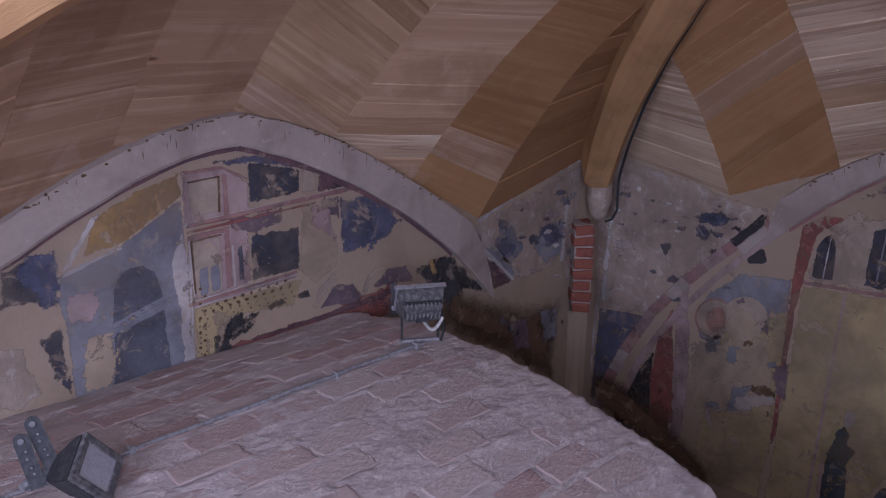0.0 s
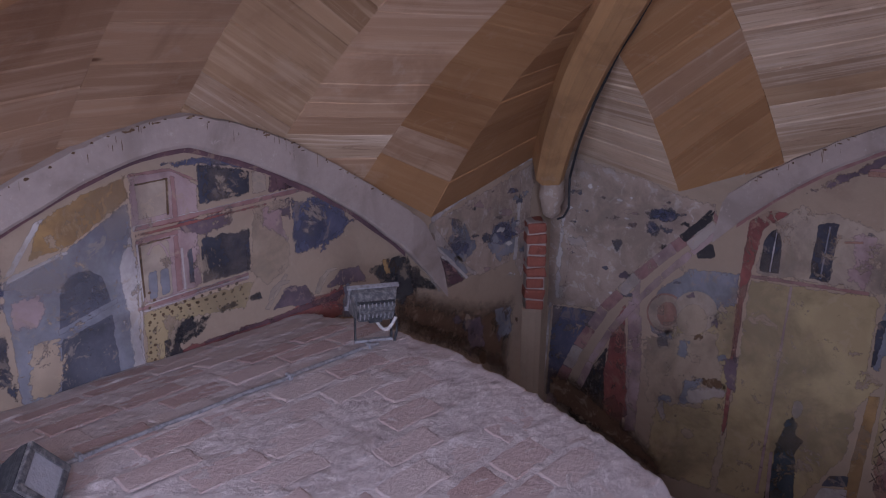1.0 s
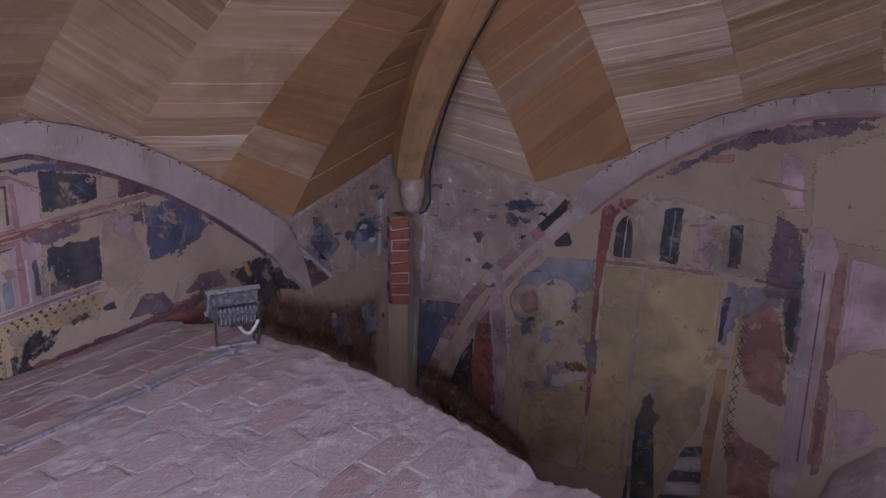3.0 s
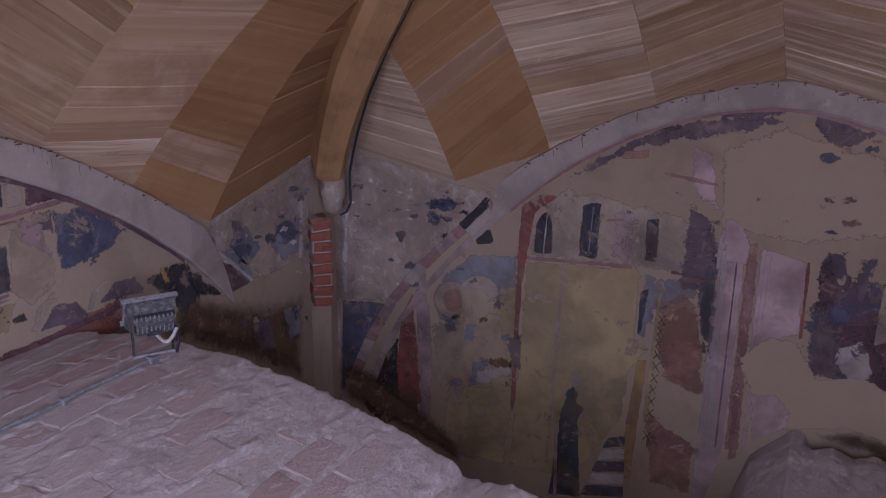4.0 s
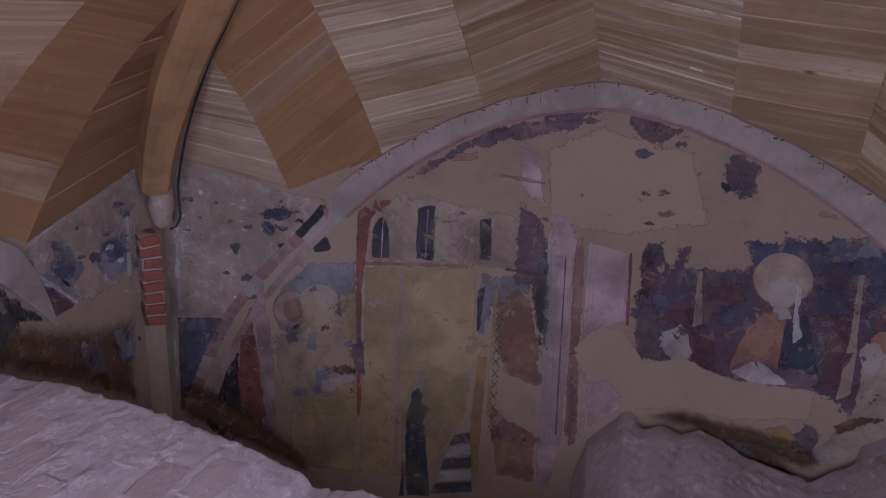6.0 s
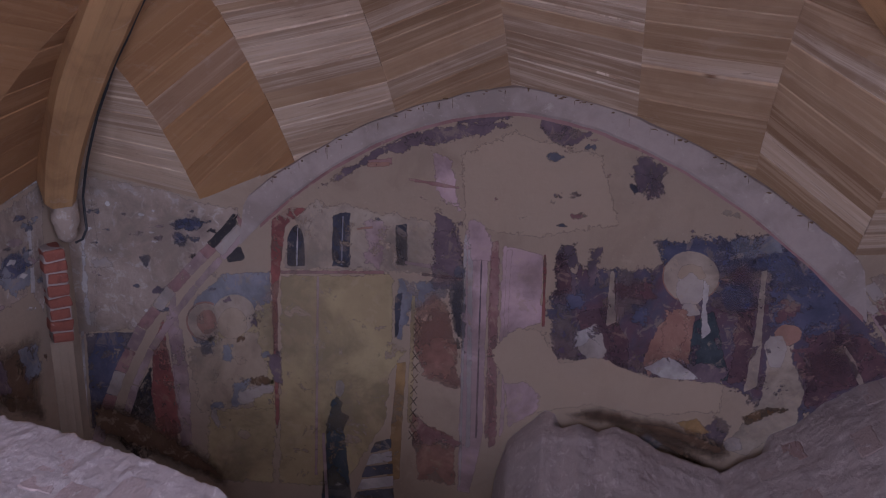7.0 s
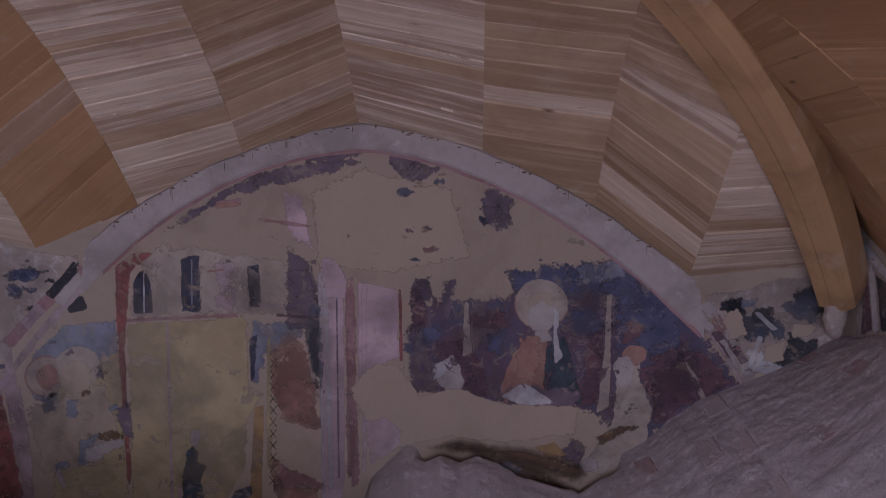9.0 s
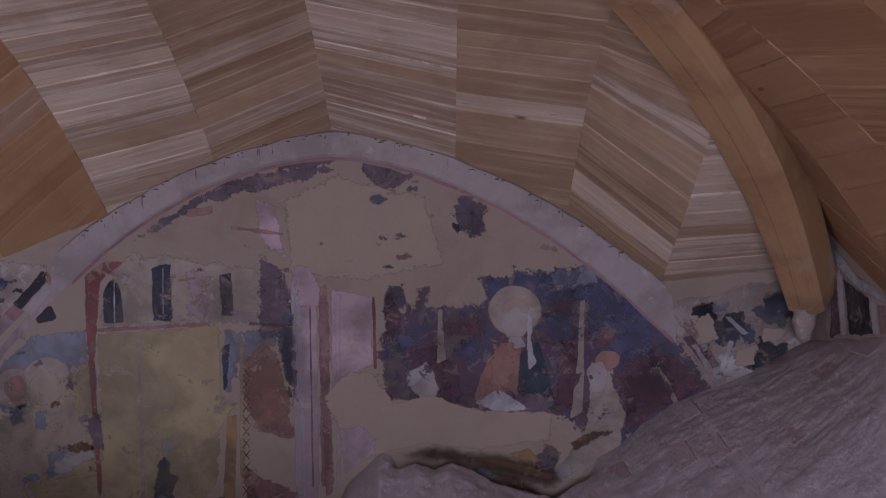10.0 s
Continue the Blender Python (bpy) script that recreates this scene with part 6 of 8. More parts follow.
    painted(fresco_north, "north", "painted_pillar", "red", 0, 0.01, [(-2.293, -0.763), (-2.233, -0.55), (-2.144, -0.486), (-2.103, -1.107), (-2.286, -1.168)])
    painted(fresco_north, "north", "painted_pillar", "rose", 0, 0.01, [(-2.137, -0.47), (-2.04, -0.365), (-2.02, -0.686), (-2.031, -1.054), (-2.094, -1.075)])
    # a longer brown coat painting the same gap's shade
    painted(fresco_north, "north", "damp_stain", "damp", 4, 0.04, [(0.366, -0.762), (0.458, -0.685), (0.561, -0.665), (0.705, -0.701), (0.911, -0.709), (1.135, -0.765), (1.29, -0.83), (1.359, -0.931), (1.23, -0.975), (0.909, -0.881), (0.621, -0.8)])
    painted(fresco_north, "north", "painted_sky", "azure", 0, 0.03, [(0.82, 0.328), (1.087, 0.375), (1.319, 0.383), (1.416, 0.238), (1.264, 0.096), (0.996, 0.162), (0.858, 0.204)])
    painted(fresco_north, "north", "painted_sky", "azure", 0, 0.03, [(1.534, 0.154), (1.706, -0.0), (1.84, -0.202), (1.713, -0.255), (1.538, -0.096)])
    painted(fresco_north, "north", "painted_drape", "maroon", 2, 0.02, [(1.562, -0.244), (1.754, -0.166), (1.972, -0.346), (1.848, -0.44), (1.676, -0.474)])
    painted(fresco_north, "north", "painted_fringe", "chalk", 3, 0.006, [(0.39, -0.232), (0.496, -0.184), (0.511, -0.226), (0.452, -0.306), (0.396, -0.326)])
    painted(fresco_north, "north", "painted_oval", "flesh", 3, 0.004, [(1.43, -0.233), (1.46, -0.174), (1.522, -0.166), (1.558, -0.232), (1.535, -0.355), (1.471, -0.363)])
    painted(fresco_north, "north", "painted_leaf", "soot", 1, 0.02, [(2.034, 0.142), (2.131, 0.173), (2.178, 0.097), (2.117, 0.036), (2.045, 0.058)])
    painted(fresco_north, "north", "painted_leaf", "dusk", 1, 0.02, [(2.236, 0.034), (2.353, 0.074), (2.406, -0.032), (2.322, -0.094)])
    painted(fresco_north, "north", "painted_leaf", "soot", 2, 0.02, [(2.384, 0.218), (2.539, 0.256), (2.568, 0.112), (2.439, 0.093)])
    painted(fresco_north, "north", "painted_wash", "old_plaster", 2, 0.012, [(2.201, -0.05), (2.297, 0.003), (2.379, -0.116), (2.285, -0.157)])
    painted(fresco_north, "north", "paint_trace", "plum", 2, 0.016, [(1.271, 0.617), (1.268, 0.602), (1.246, 0.604), (1.225, 0.594), (1.201, 0.611), (1.17, 0.624), (1.206, 0.635), (1.245, 0.631), (1.274, 0.635)])
    painted(fresco_north, "north", "paint_trace", "red_wash", 2, 0.016, [(0.716, 0.538), (0.713, 0.533), (0.699, 0.527), (0.686, 0.532), (0.669, 0.533), (0.671, 0.541), (0.682, 0.549), (0.698, 0.55), (0.71, 0.546)])
    painted(fresco_north, "north", "paint_trace", "cream", 2, 0.016, [(0.131, 0.465), (0.113, 0.459), (0.107, 0.454), (0.088, 0.454), (0.08, 0.457), (0.083, 0.465), (0.089, 0.473), (0.107, 0.477), (0.125, 0.474)])
    painted(fresco_north, "north", "paint_trace", "plum", 2, 0.016, [(1.026, 0.396), (1.024, 0.387), (1.007, 0.386), (0.99, 0.389), (0.978, 0.392), (0.986, 0.397), (0.988, 0.407), (1.003, 0.407), (1.017, 0.4)])
    painted(fresco_north, "north", "paint_trace", "red_wash", 2, 0.016, [(0.476, 0.879), (0.481, 0.875), (0.459, 0.871), (0.439, 0.869), (0.421, 0.87), (0.429, 0.883), (0.443, 0.884), (0.459, 0.886), (0.469, 0.887)])
    painted(fresco_north, "north", "paint_trace", "dusk", 2, 0.016, [(-0.721, 0.386), (-0.742, 0.371), (-0.752, 0.363), (-0.778, 0.367), (-0.784, 0.372), (-0.788, 0.382), (-0.772, 0.392), (-0.747, 0.397), (-0.733, 0.396)])
    painted(fresco_north, "north", "paint_trace", "cream", 2, 0.016, [(1.237, 0.497), (1.249, 0.484), (1.21, 0.485), (1.179, 0.478), (1.175, 0.489), (1.151, 0.501), (1.174, 0.513), (1.21, 0.513), (1.242, 0.512)])
    painted(fresco_north, "north", "paint_trace", "plum", 2, 0.016, [(-0.428, 0.851), (-0.42, 0.837), (-0.444, 0.837), (-0.466, 0.842), (-0.476, 0.85), (-0.475, 0.86), (-0.461, 0.865), (-0.441, 0.861), (-0.421, 0.863)])
    painted(fresco_north, "north", "paint_trace", "red_wash", 2, 0.016, [(-0.453, 0.513), (-0.449, 0.507), (-0.473, 0.502), (-0.492, 0.508), (-0.498, 0.512), (-0.509, 0.521), (-0.493, 0.523), (-0.471, 0.529), (-0.447, 0.521)])
    painted(fresco_north, "north", "paint_trace", "dusk", 2, 0.016, [(0.329, 0.399), (0.33, 0.392), (0.311, 0.379), (0.293, 0.386), (0.268, 0.389), (0.268, 0.399), (0.294, 0.407), (0.312, 0.409), (0.326, 0.407)])
    painted(fresco_north, "north", "paint_trace", "plum", 2, 0.016, [(0.325, 0.553), (0.328, 0.548), (0.302, 0.534), (0.281, 0.535), (0.275, 0.544), (0.265, 0.553), (0.283, 0.565), (0.305, 0.565), (0.317, 0.56)])
    painted(fresco_north, "north", "paint_trace", "red_wash", 2, 0.016, [(0.587, 0.688), (0.589, 0.68), (0.568, 0.679), (0.538, 0.671), (0.518, 0.68), (0.518, 0.693), (0.551, 0.705), (0.565, 0.701), (0.591, 0.699)])
    painted(fresco_north, "north", "paint_trace", "cream", 2, 0.016, [(0.274, 0.525), (0.272, 0.518), (0.257, 0.51), (0.243, 0.511), (0.235, 0.52), (0.232, 0.527), (0.246, 0.535), (0.26, 0.538), (0.276, 0.529)])
    painted(fresco_north, "north", "paint_trace", "plum", 2, 0.016, [(0.411, 0.566), (0.384, 0.553), (0.369, 0.543), (0.343, 0.544), (0.313, 0.555), (0.338, 0.566), (0.349, 0.573), (0.375, 0.589), (0.385, 0.577)])
    painted(fresco_north, "north", "paint_trace", "red_wash", 2, 0.016, [(-0.041, 0.528), (-0.045, 0.521), (-0.055, 0.52), (-0.067, 0.522), (-0.073, 0.526), (-0.082, 0.533), (-0.066, 0.535), (-0.055, 0.539), (-0.039, 0.533)])
    painted(fresco_north, "north", "paint_trace", "dusk", 2, 0.016, [(0.303, 0.783), (0.279, 0.77), (0.256, 0.756), (0.228, 0.757), (0.209, 0.771), (0.206, 0.785), (0.235, 0.795), (0.257, 0.806), (0.294, 0.794)])
    painted(fresco_north, "north", "paint_trace", "cream", 2, 0.016, [(0.136, 0.44), (0.112, 0.429), (0.097, 0.42), (0.076, 0.419), (0.058, 0.427), (0.059, 0.437), (0.084, 0.447), (0.097, 0.445), (0.123, 0.443)])
    painted(fresco_north, "north", "paint_trace", "plum", 2, 0.016, [(1.11, 0.688), (1.121, 0.683), (1.095, 0.674), (1.083, 0.676), (1.061, 0.684), (1.055, 0.693), (1.074, 0.694), (1.098, 0.7), (1.117, 0.693)])
    painted(fresco_north, "north", "paint_trace", "red_wash", 2, 0.016, [(0.45, 0.455), (0.418, 0.442), (0.405, 0.426), (0.382, 0.438), (0.367, 0.442), (0.35, 0.455), (0.38, 0.466), (0.405, 0.47), (0.419, 0.465)])
    painted(fresco_north, "north", "paint_trace", "dusk", 2, 0.016, [(0.498, 0.844), (0.482, 0.836), (0.457, 0.823), (0.431, 0.826), (0.42, 0.832), (0.409, 0.842), (0.44, 0.856), (0.459, 0.856), (0.475, 0.854)])
    painted(fresco_north, "north", "paint_trace", "cream", 2, 0.016, [(-0.284, 0.495), (-0.292, 0.481), (-0.31, 0.482), (-0.341, 0.478), (-0.349, 0.495), (-0.352, 0.513), (-0.338, 0.516), (-0.309, 0.51), (-0.282, 0.506)])
    painted(fresco_north, "north", "paint_trace", "plum", 2, 0.016, [(0.292, 0.569), (0.29, 0.563), (0.281, 0.557), (0.272, 0.56), (0.265, 0.564), (0.261, 0.57), (0.272, 0.575), (0.284, 0.575), (0.295, 0.576)])
    painted(fresco_north, "north", "paint_trace", "red_wash", 2, 0.016, [(0.369, 0.813), (0.356, 0.801), (0.343, 0.79), (0.314, 0.799), (0.313, 0.806), (0.313, 0.816), (0.314, 0.828), (0.341, 0.832), (0.358, 0.822)])
    painted(fresco_north, "north", "paint_trace", "plum", 2, 0.02, [(-1.722, -0.986), (-1.74, -1.002), (-1.748, -1.003), (-1.764, -1.006), (-1.762, -0.993), (-1.769, -0.981), (-1.756, -0.97), (-1.742, -0.97), (-1.73, -0.979)])
    painted(fresco_north, "north", "paint_trace", "slate", 2, 0.02, [(-1.811, -0.893), (-1.827, -0.922), (-1.838, -0.915), (-1.878, -0.921), (-1.896, -0.909), (-1.877, -0.881), (-1.865, -0.857), (-1.835, -0.853), (-1.797, -0.867)])
    painted(fresco_north, "north", "paint_trace", "sand", 2, 0.02, [(-1.629, -1.071), (-1.642, -1.09), (-1.667, -1.11), (-1.695, -1.094), (-1.716, -1.087), (-1.698, -1.058), (-1.692, -1.054), (-1.659, -1.049), (-1.641, -1.046)])
    painted(fresco_north, "north", "paint_trace", "umber", 2, 0.02, [(-1.469, -0.687), (-1.485, -0.717), (-1.527, -0.722), (-1.555, -0.737), (-1.6, -0.707), (-1.596, -0.676), (-1.551, -0.653), (-1.516, -0.661), (-1.485, -0.664)])
    painted(fresco_north, "north", "paint_trace", "plum", 2, 0.02, [(-1.507, -0.292), (-1.528, -0.308), (-1.547, -0.325), (-1.568, -0.323), (-1.572, -0.3), (-1.57, -0.286), (-1.568, -0.265), (-1.543, -0.273), (-1.523, -0.271)])
    painted(fresco_north, "north", "paint_trace", "slate", 2, 0.02, [(-1.456, -0.51), (-1.469, -0.52), (-1.488, -0.527), (-1.507, -0.531), (-1.511, -0.517), (-1.523, -0.507), (-1.506, -0.486), (-1.482, -0.491), (-1.467, -0.495)])
    painted(fresco_north, "north", "paint_trace", "sand", 2, 0.02, [(-1.607, -0.56), (-1.619, -0.579), (-1.651, -0.596), (-1.686, -0.599), (-1.684, -0.577), (-1.705, -0.55), (-1.677, -0.531), (-1.648, -0.524), (-1.634, -0.537)])
    painted(fresco_north, "north", "paint_trace", "umber", 2, 0.02, [(-1.615, -0.415), (-1.629, -0.441), (-1.65, -0.436), (-1.682, -0.444), (-1.679, -0.425), (-1.682, -0.41), (-1.672, -0.382), (-1.647, -0.378), (-1.622, -0.402)])
    painted(fresco_north, "north", "paint_trace", "dusk", 2, 0.012, [(-2.111, -0.251), (-2.123, -0.271), (-2.163, -0.28), (-2.204, -0.295), (-2.233, -0.28), (-2.229, -0.264), (-2.19, -0.252), (-2.169, -0.244), (-2.148, -0.242)])
    painted(fresco_north, "north", "paint_trace", "old_plaster", 2, 0.012, [(-1.872, -0.143), (-1.883, -0.154), (-1.897, -0.16), (-1.916, -0.161), (-1.918, -0.157), (-1.929, -0.149), (-1.912, -0.139), (-1.896, -0.138), (-1.89, -0.141)])
    painted(fresco_north, "north", "paint_trace", "plum", 2, 0.012, [(-2.559, -0.064), (-2.569, -0.07), (-2.581, -0.074), (-2.593, -0.075), (-2.595, -0.071), (-2.598, -0.067), (-2.59, -0.064), (-2.581, -0.059), (-2.566, -0.061)])
    painted(fresco_north, "north", "paint_trace", "dusk", 2, 0.012, [(-1.795, -0.104), (-1.807, -0.118), (-1.816, -0.116), (-1.832, -0.118), (-1.847, -0.116), (-1.836, -0.108), (-1.836, -0.101), (-1.814, -0.094), (-1.792, -0.096)])
    painted(fresco_north, "north", "paint_trace", "old_plaster", 2, 0.012, [(-2.095, -0.126), (-2.088, -0.138), (-2.12, -0.142), (-2.149, -0.158), (-2.167, -0.141), (-2.149, -0.13), (-2.141, -0.123), (-2.123, -0.109), (-2.086, -0.115)])
    painted(fresco_north, "north", "paint_trace", "dusk", 2, 0.012, [(-2.611, -0.01), (-2.618, -0.018), (-2.63, -0.017), (-2.642, -0.021), (-2.657, -0.018), (-2.648, -0.012), (-2.64, -0.008), (-2.632, -0.004), (-2.617, -0.007)])
    painted(fresco_north, "north", "paint_trace", "soot", 2, 0.012, [(-1.889, 0.1), (-1.896, 0.088), (-1.922, 0.081), (-1.947, 0.081), (-1.972, 0.083), (-1.957, 0.095), (-1.952, 0.108), (-1.924, 0.111), (-1.905, 0.106)])
    painted(fresco_north, "north", "paint_trace", "old_plaster", 2, 0.012, [(-2.108, 0.292), (-2.128, 0.273), (-2.153, 0.273), (-2.179, 0.259), (-2.211, 0.27), (-2.219, 0.286), (-2.194, 0.304), (-2.156, 0.305), (-2.14, 0.301)])
    painted(fresco_north, "north", "paint_trace", "dusk", 2, 0.012, [(-1.927, 0.301), (-1.942, 0.293), (-1.96, 0.282), (-1.974, 0.288), (-1.981, 0.289), (-1.991, 0.296), (-1.975, 0.311), (-1.961, 0.31), (-1.945, 0.309)])
    painted(fresco_north, "north", "paint_trace", "soot", 2, 0.012, [(-1.766, 0.266), (-1.778, 0.255), (-1.806, 0.248), (-1.838, 0.245), (-1.834, 0.248), (-1.841, 0.266), (-1.826, 0.276), (-1.807, 0.287), (-1.777, 0.28)])
    painted(fresco_north, "north", "paint_trace", "old_plaster", 2, 0.012, [(-1.843, 0.093), (-1.853, 0.085), (-1.863, 0.084), (-1.878, 0.079), (-1.889, 0.084), (-1.885, 0.09), (-1.878, 0.093), (-1.864, 0.099), (-1.857, 0.097)])
    painted(fresco_north, "north", "paint_trace", "plum", 2, 0.012, [(-2.129, -0.131), (-2.145, -0.15), (-2.18, -0.16), (-2.221, -0.164), (-2.23, -0.153), (-2.222, -0.141), (-2.221, -0.122), (-2.176, -0.107), (-2.147, -0.114)])
    painted(fresco_north, "north", "paint_trace", "dusk", 2, 0.012, [(-2.526, 0.362), (-2.525, 0.346), (-2.559, 0.34), (-2.595, 0.339), (-2.625, 0.342), (-2.602, 0.363), (-2.584, 0.366), (-2.56, 0.374), (-2.537, 0.374)])
    painted(fresco_north, "north", "paint_trace", "old_plaster", 2, 0.012, [(-1.781, -0.012), (-1.78, -0.019), (-1.791, -0.028), (-1.81, -0.025), (-1.81, -0.02), (-1.817, -0.015), (-1.804, -0.003), (-1.791, 0.003), (-1.77, 0.0)])
    painted(fresco_north, "north", "paint_trace", "plum", 2, 0.012, [(-2.119, 0.211), (-2.13, 0.198), (-2.149, 0.187), (-2.175, 0.181), (-2.189, 0.196), (-2.21, 0.208), (-2.175, 0.218), (-2.148, 0.219), (-2.135, 0.223)])
    painted(fresco_north, "north", "paint_trace", "dusk", 2, 0.012, [(-2.235, 0.234), (-2.261, 0.22), (-2.273, 0.209), (-2.315, 0.2), (-2.345, 0.216), (-2.315, 0.229), (-2.305, 0.242), (-2.278, 0.251), (-2.26, 0.243)])
    painted(fresco_north, "north", "paint_trace", "old_plaster", 2, 0.012, [(-2.527, 0.4), (-2.529, 0.391), (-2.55, 0.383), (-2.574, 0.379), (-2.599, 0.385), (-2.58, 0.398), (-2.576, 0.412), (-2.548, 0.418), (-2.526, 0.408)])
    painted(fresco_north, "north", "paint_trace", "plum", 2, 0.012, [(-1.696, -0.163), (-1.691, -0.177), (-1.711, -0.182), (-1.738, -0.19), (-1.759, -0.18), (-1.749, -0.166), (-1.732, -0.159), (-1.714, -0.143), (-1.694, -0.153)])
    painted(fresco_north, "north", "painted_niche", "maroon", 1, 0.012, [(0.266, 0.214), (0.361, 0.296), (0.377, 0.004), (0.28, -0.02)])
    painted(fresco_north, "north", "painted_field", "plum", 1, 0.014, [(0.8, -0.494), (1.212, -0.482), (1.274, -0.377), (0.894, -0.35)])
    painted(fresco_north, "north", "painted_drape", "maroon", 1, 0.018, [(1.263, -0.037), (1.366, 0.03), (1.399, -0.478), (1.261, -0.464)])
    painted(fresco_north, "north", "painted_drape", "azure", 1, 0.03, [(1.412, 0.388), (1.787, 0.124), (1.8, -0.106), (1.447, -0.119)])
    painted(fresco_north, "north", "painted_hill", "slate", 1, 0.02, [(1.185, 0.355), (1.441, 0.404), (1.504, 0.309), (1.255, 0.243)])
    painted(fresco_north, "north", "border_block", "flesh", 2, 0.004, [(-1.606, 0.292), (-1.718, 0.189), (-1.768, 0.238), (-1.655, 0.341)])
    painted(fresco_north, "north", "border_block", "red_wash", 2, 0.004, [(-1.718, 0.189), (-1.833, 0.082), (-1.885, 0.131), (-1.768, 0.238)])
    painted(fresco_north, "north", "border_block", "rose", 2, 0.004, [(-1.833, 0.082), (-1.947, -0.031), (-2.002, 0.016), (-1.885, 0.131)])
    painted(fresco_north, "north", "border_block", "red_wash", 2, 0.004, [(-1.947, -0.031), (-2.063, -0.15), (-2.122, -0.105), (-2.002, 0.016)])
    painted(fresco_north, "north", "border_block", "flesh", 2, 0.004, [(-2.063, -0.15), (-2.173, -0.28), (-2.236, -0.238), (-2.122, -0.105)])
    painted(fresco_north, "north", "border_block", "red_wash", 2, 0.004, [(-2.173, -0.28), (-2.283, -0.413), (-2.353, -0.378), (-2.236, -0.238)])
    painted(fresco_north, "north", "border_block", "rose", 2, 0.004, [(-2.283, -0.413), (-2.371, -0.563), (-2.447, -0.536), (-2.353, -0.378)])
    painted(fresco_north, "north", "border_block", "red_wash", 2, 0.004, [(-2.371, -0.563), (-2.459, -0.72), (-2.54, -0.699), (-2.447, -0.536)])
    painted(fresco_north, "north", "border_block", "flesh", 2, 0.004, [(-2.459, -0.72), (-2.537, -0.886), (-2.621, -0.87), (-2.54, -0.699)])
    painted(fresco_north, "north", "border_block", "red_wash", 2, 0.004, [(-2.537, -0.886), (-2.609, -1.057), (-2.697, -1.047), (-2.621, -0.87)])
    painted(fresco_north, "north", "border_block", "rose", 2, 0.004, [(-2.609, -1.057), (-2.673, -1.236), (-2.764, -1.23), (-2.697, -1.047)])
    painted(fresco_north, "north", "border_line", "rose", 1, 0.004, [(-1.553, 0.253), (-1.729, 0.08), (-1.763, 0.109), (-1.586, 0.284)])
    painted(fresco_north, "north", "border_line", "rose", 1, 0.004, [(-1.729, 0.08), (-1.905, -0.109), (-1.942, -0.081), (-1.763, 0.109)])
    painted(fresco_north, "north", "border_line", "rose", 1, 0.004, [(-1.905, -0.109), (-2.077, -0.318), (-2.118, -0.293), (-1.942, -0.081)])
    painted(fresco_north, "north", "border_line", "rose", 1, 0.004, [(-2.077, -0.318), (-2.239, -0.547), (-2.286, -0.527), (-2.118, -0.293)])
    painted(fresco_north, "north", "border_line", "rose", 1, 0.004, [(-2.239, -0.547), (-2.374, -0.801), (-2.427, -0.789), (-2.286, -0.527)])
    painted(fresco_north, "north", "border_line", "rose", 1, 0.004, [(-2.374, -0.801), (-2.483, -1.076), (-2.538, -1.069), (-2.427, -0.789)])
    painted(fresco_north, "north", "border_block", "flesh", 2, 0.004, [(1.956, 0.176), (2.017, 0.088), (1.965, 0.047), (1.901, 0.131)])
    painted(fresco_north, "north", "border_block", "red_wash", 2, 0.004, [(2.017, 0.088), (2.078, -0.002), (2.024, -0.042), (1.965, 0.047)])
    painted(fresco_north, "north", "border_block", "flesh", 2, 0.004, [(2.078, -0.002), (2.137, -0.094), (2.082, -0.132), (2.024, -0.042)])
    painted(fresco_north, "north", "border_block", "red_wash", 2, 0.004, [(2.137, -0.094), (2.192, -0.19), (2.137, -0.226), (2.082, -0.132)])
    painted(fresco_north, "north", "border_block", "flesh", 2, 0.004, [(2.192, -0.19), (2.247, -0.286), (2.191, -0.322), (2.137, -0.226)])
    painted(fresco_north, "north", "border_line", "rose", 1, 0.004, [(1.872, 0.143), (1.983, -0.001), (1.955, -0.024), (1.842, 0.118)])
    painted(fresco_north, "north", "border_line", "rose", 1, 0.004, [(1.983, -0.001), (2.088, -0.157), (2.059, -0.179), (1.955, -0.024)])
    painted(fresco_north, "north", "border_line", "rose", 1, 0.004, [(2.088, -0.157), (2.19, -0.318), (2.161, -0.34), (2.059, -0.179)])
    painted(fresco_north, "north", "broken_slot", "soot", 4, 0.004, [(-1.835, 0.187), (-1.635, 0.378), (-1.622, 0.319), (-1.787, 0.154)])
    painted(fresco_north, "north", "slot_edge", "flesh", 4, 0.004, [(-1.787, 0.154), (-1.623, 0.313), (-1.588, 0.273), (-1.734, 0.107)])
    painted(fresco_north, "north", "slot_edge", "red_wash", 4, 0.003, [(-1.622, 0.319), (-1.629, 0.378), (-1.559, 0.312), (-1.585, 0.273)])
    painted(fresco_north, "north", "painted_trace", "slate", 3, 0.014, [(-1.781, -0.471), (-1.697, -0.453), (-1.726, -0.577), (-1.784, -0.559)])
    painted(fresco_north, "north", "painted_trace", "slate", 3, 0.014, [(-1.724, -0.72), (-1.604, -0.684), (-1.648, -0.858), (-1.753, -0.901)])
    painted(fresco_north, "north", "painted_trace", "plum", 3, 0.014, [(-1.483, -0.524), (-1.385, -0.465), (-1.387, -0.721), (-1.454, -0.685)])
    painted(fresco_north, "north", "painted_trace", "flesh", 3, 0.014, [(-1.705, -0.763), (-1.439, -0.703), (-1.483, -0.822), (-1.689, -0.865)])
    painted(fresco_north, "north", "painted_trace", "straw", 3, 0.014, [(-1.599, -0.811), (-1.461, -0.764), (-1.455, -0.884), (-1.591, -0.902)])
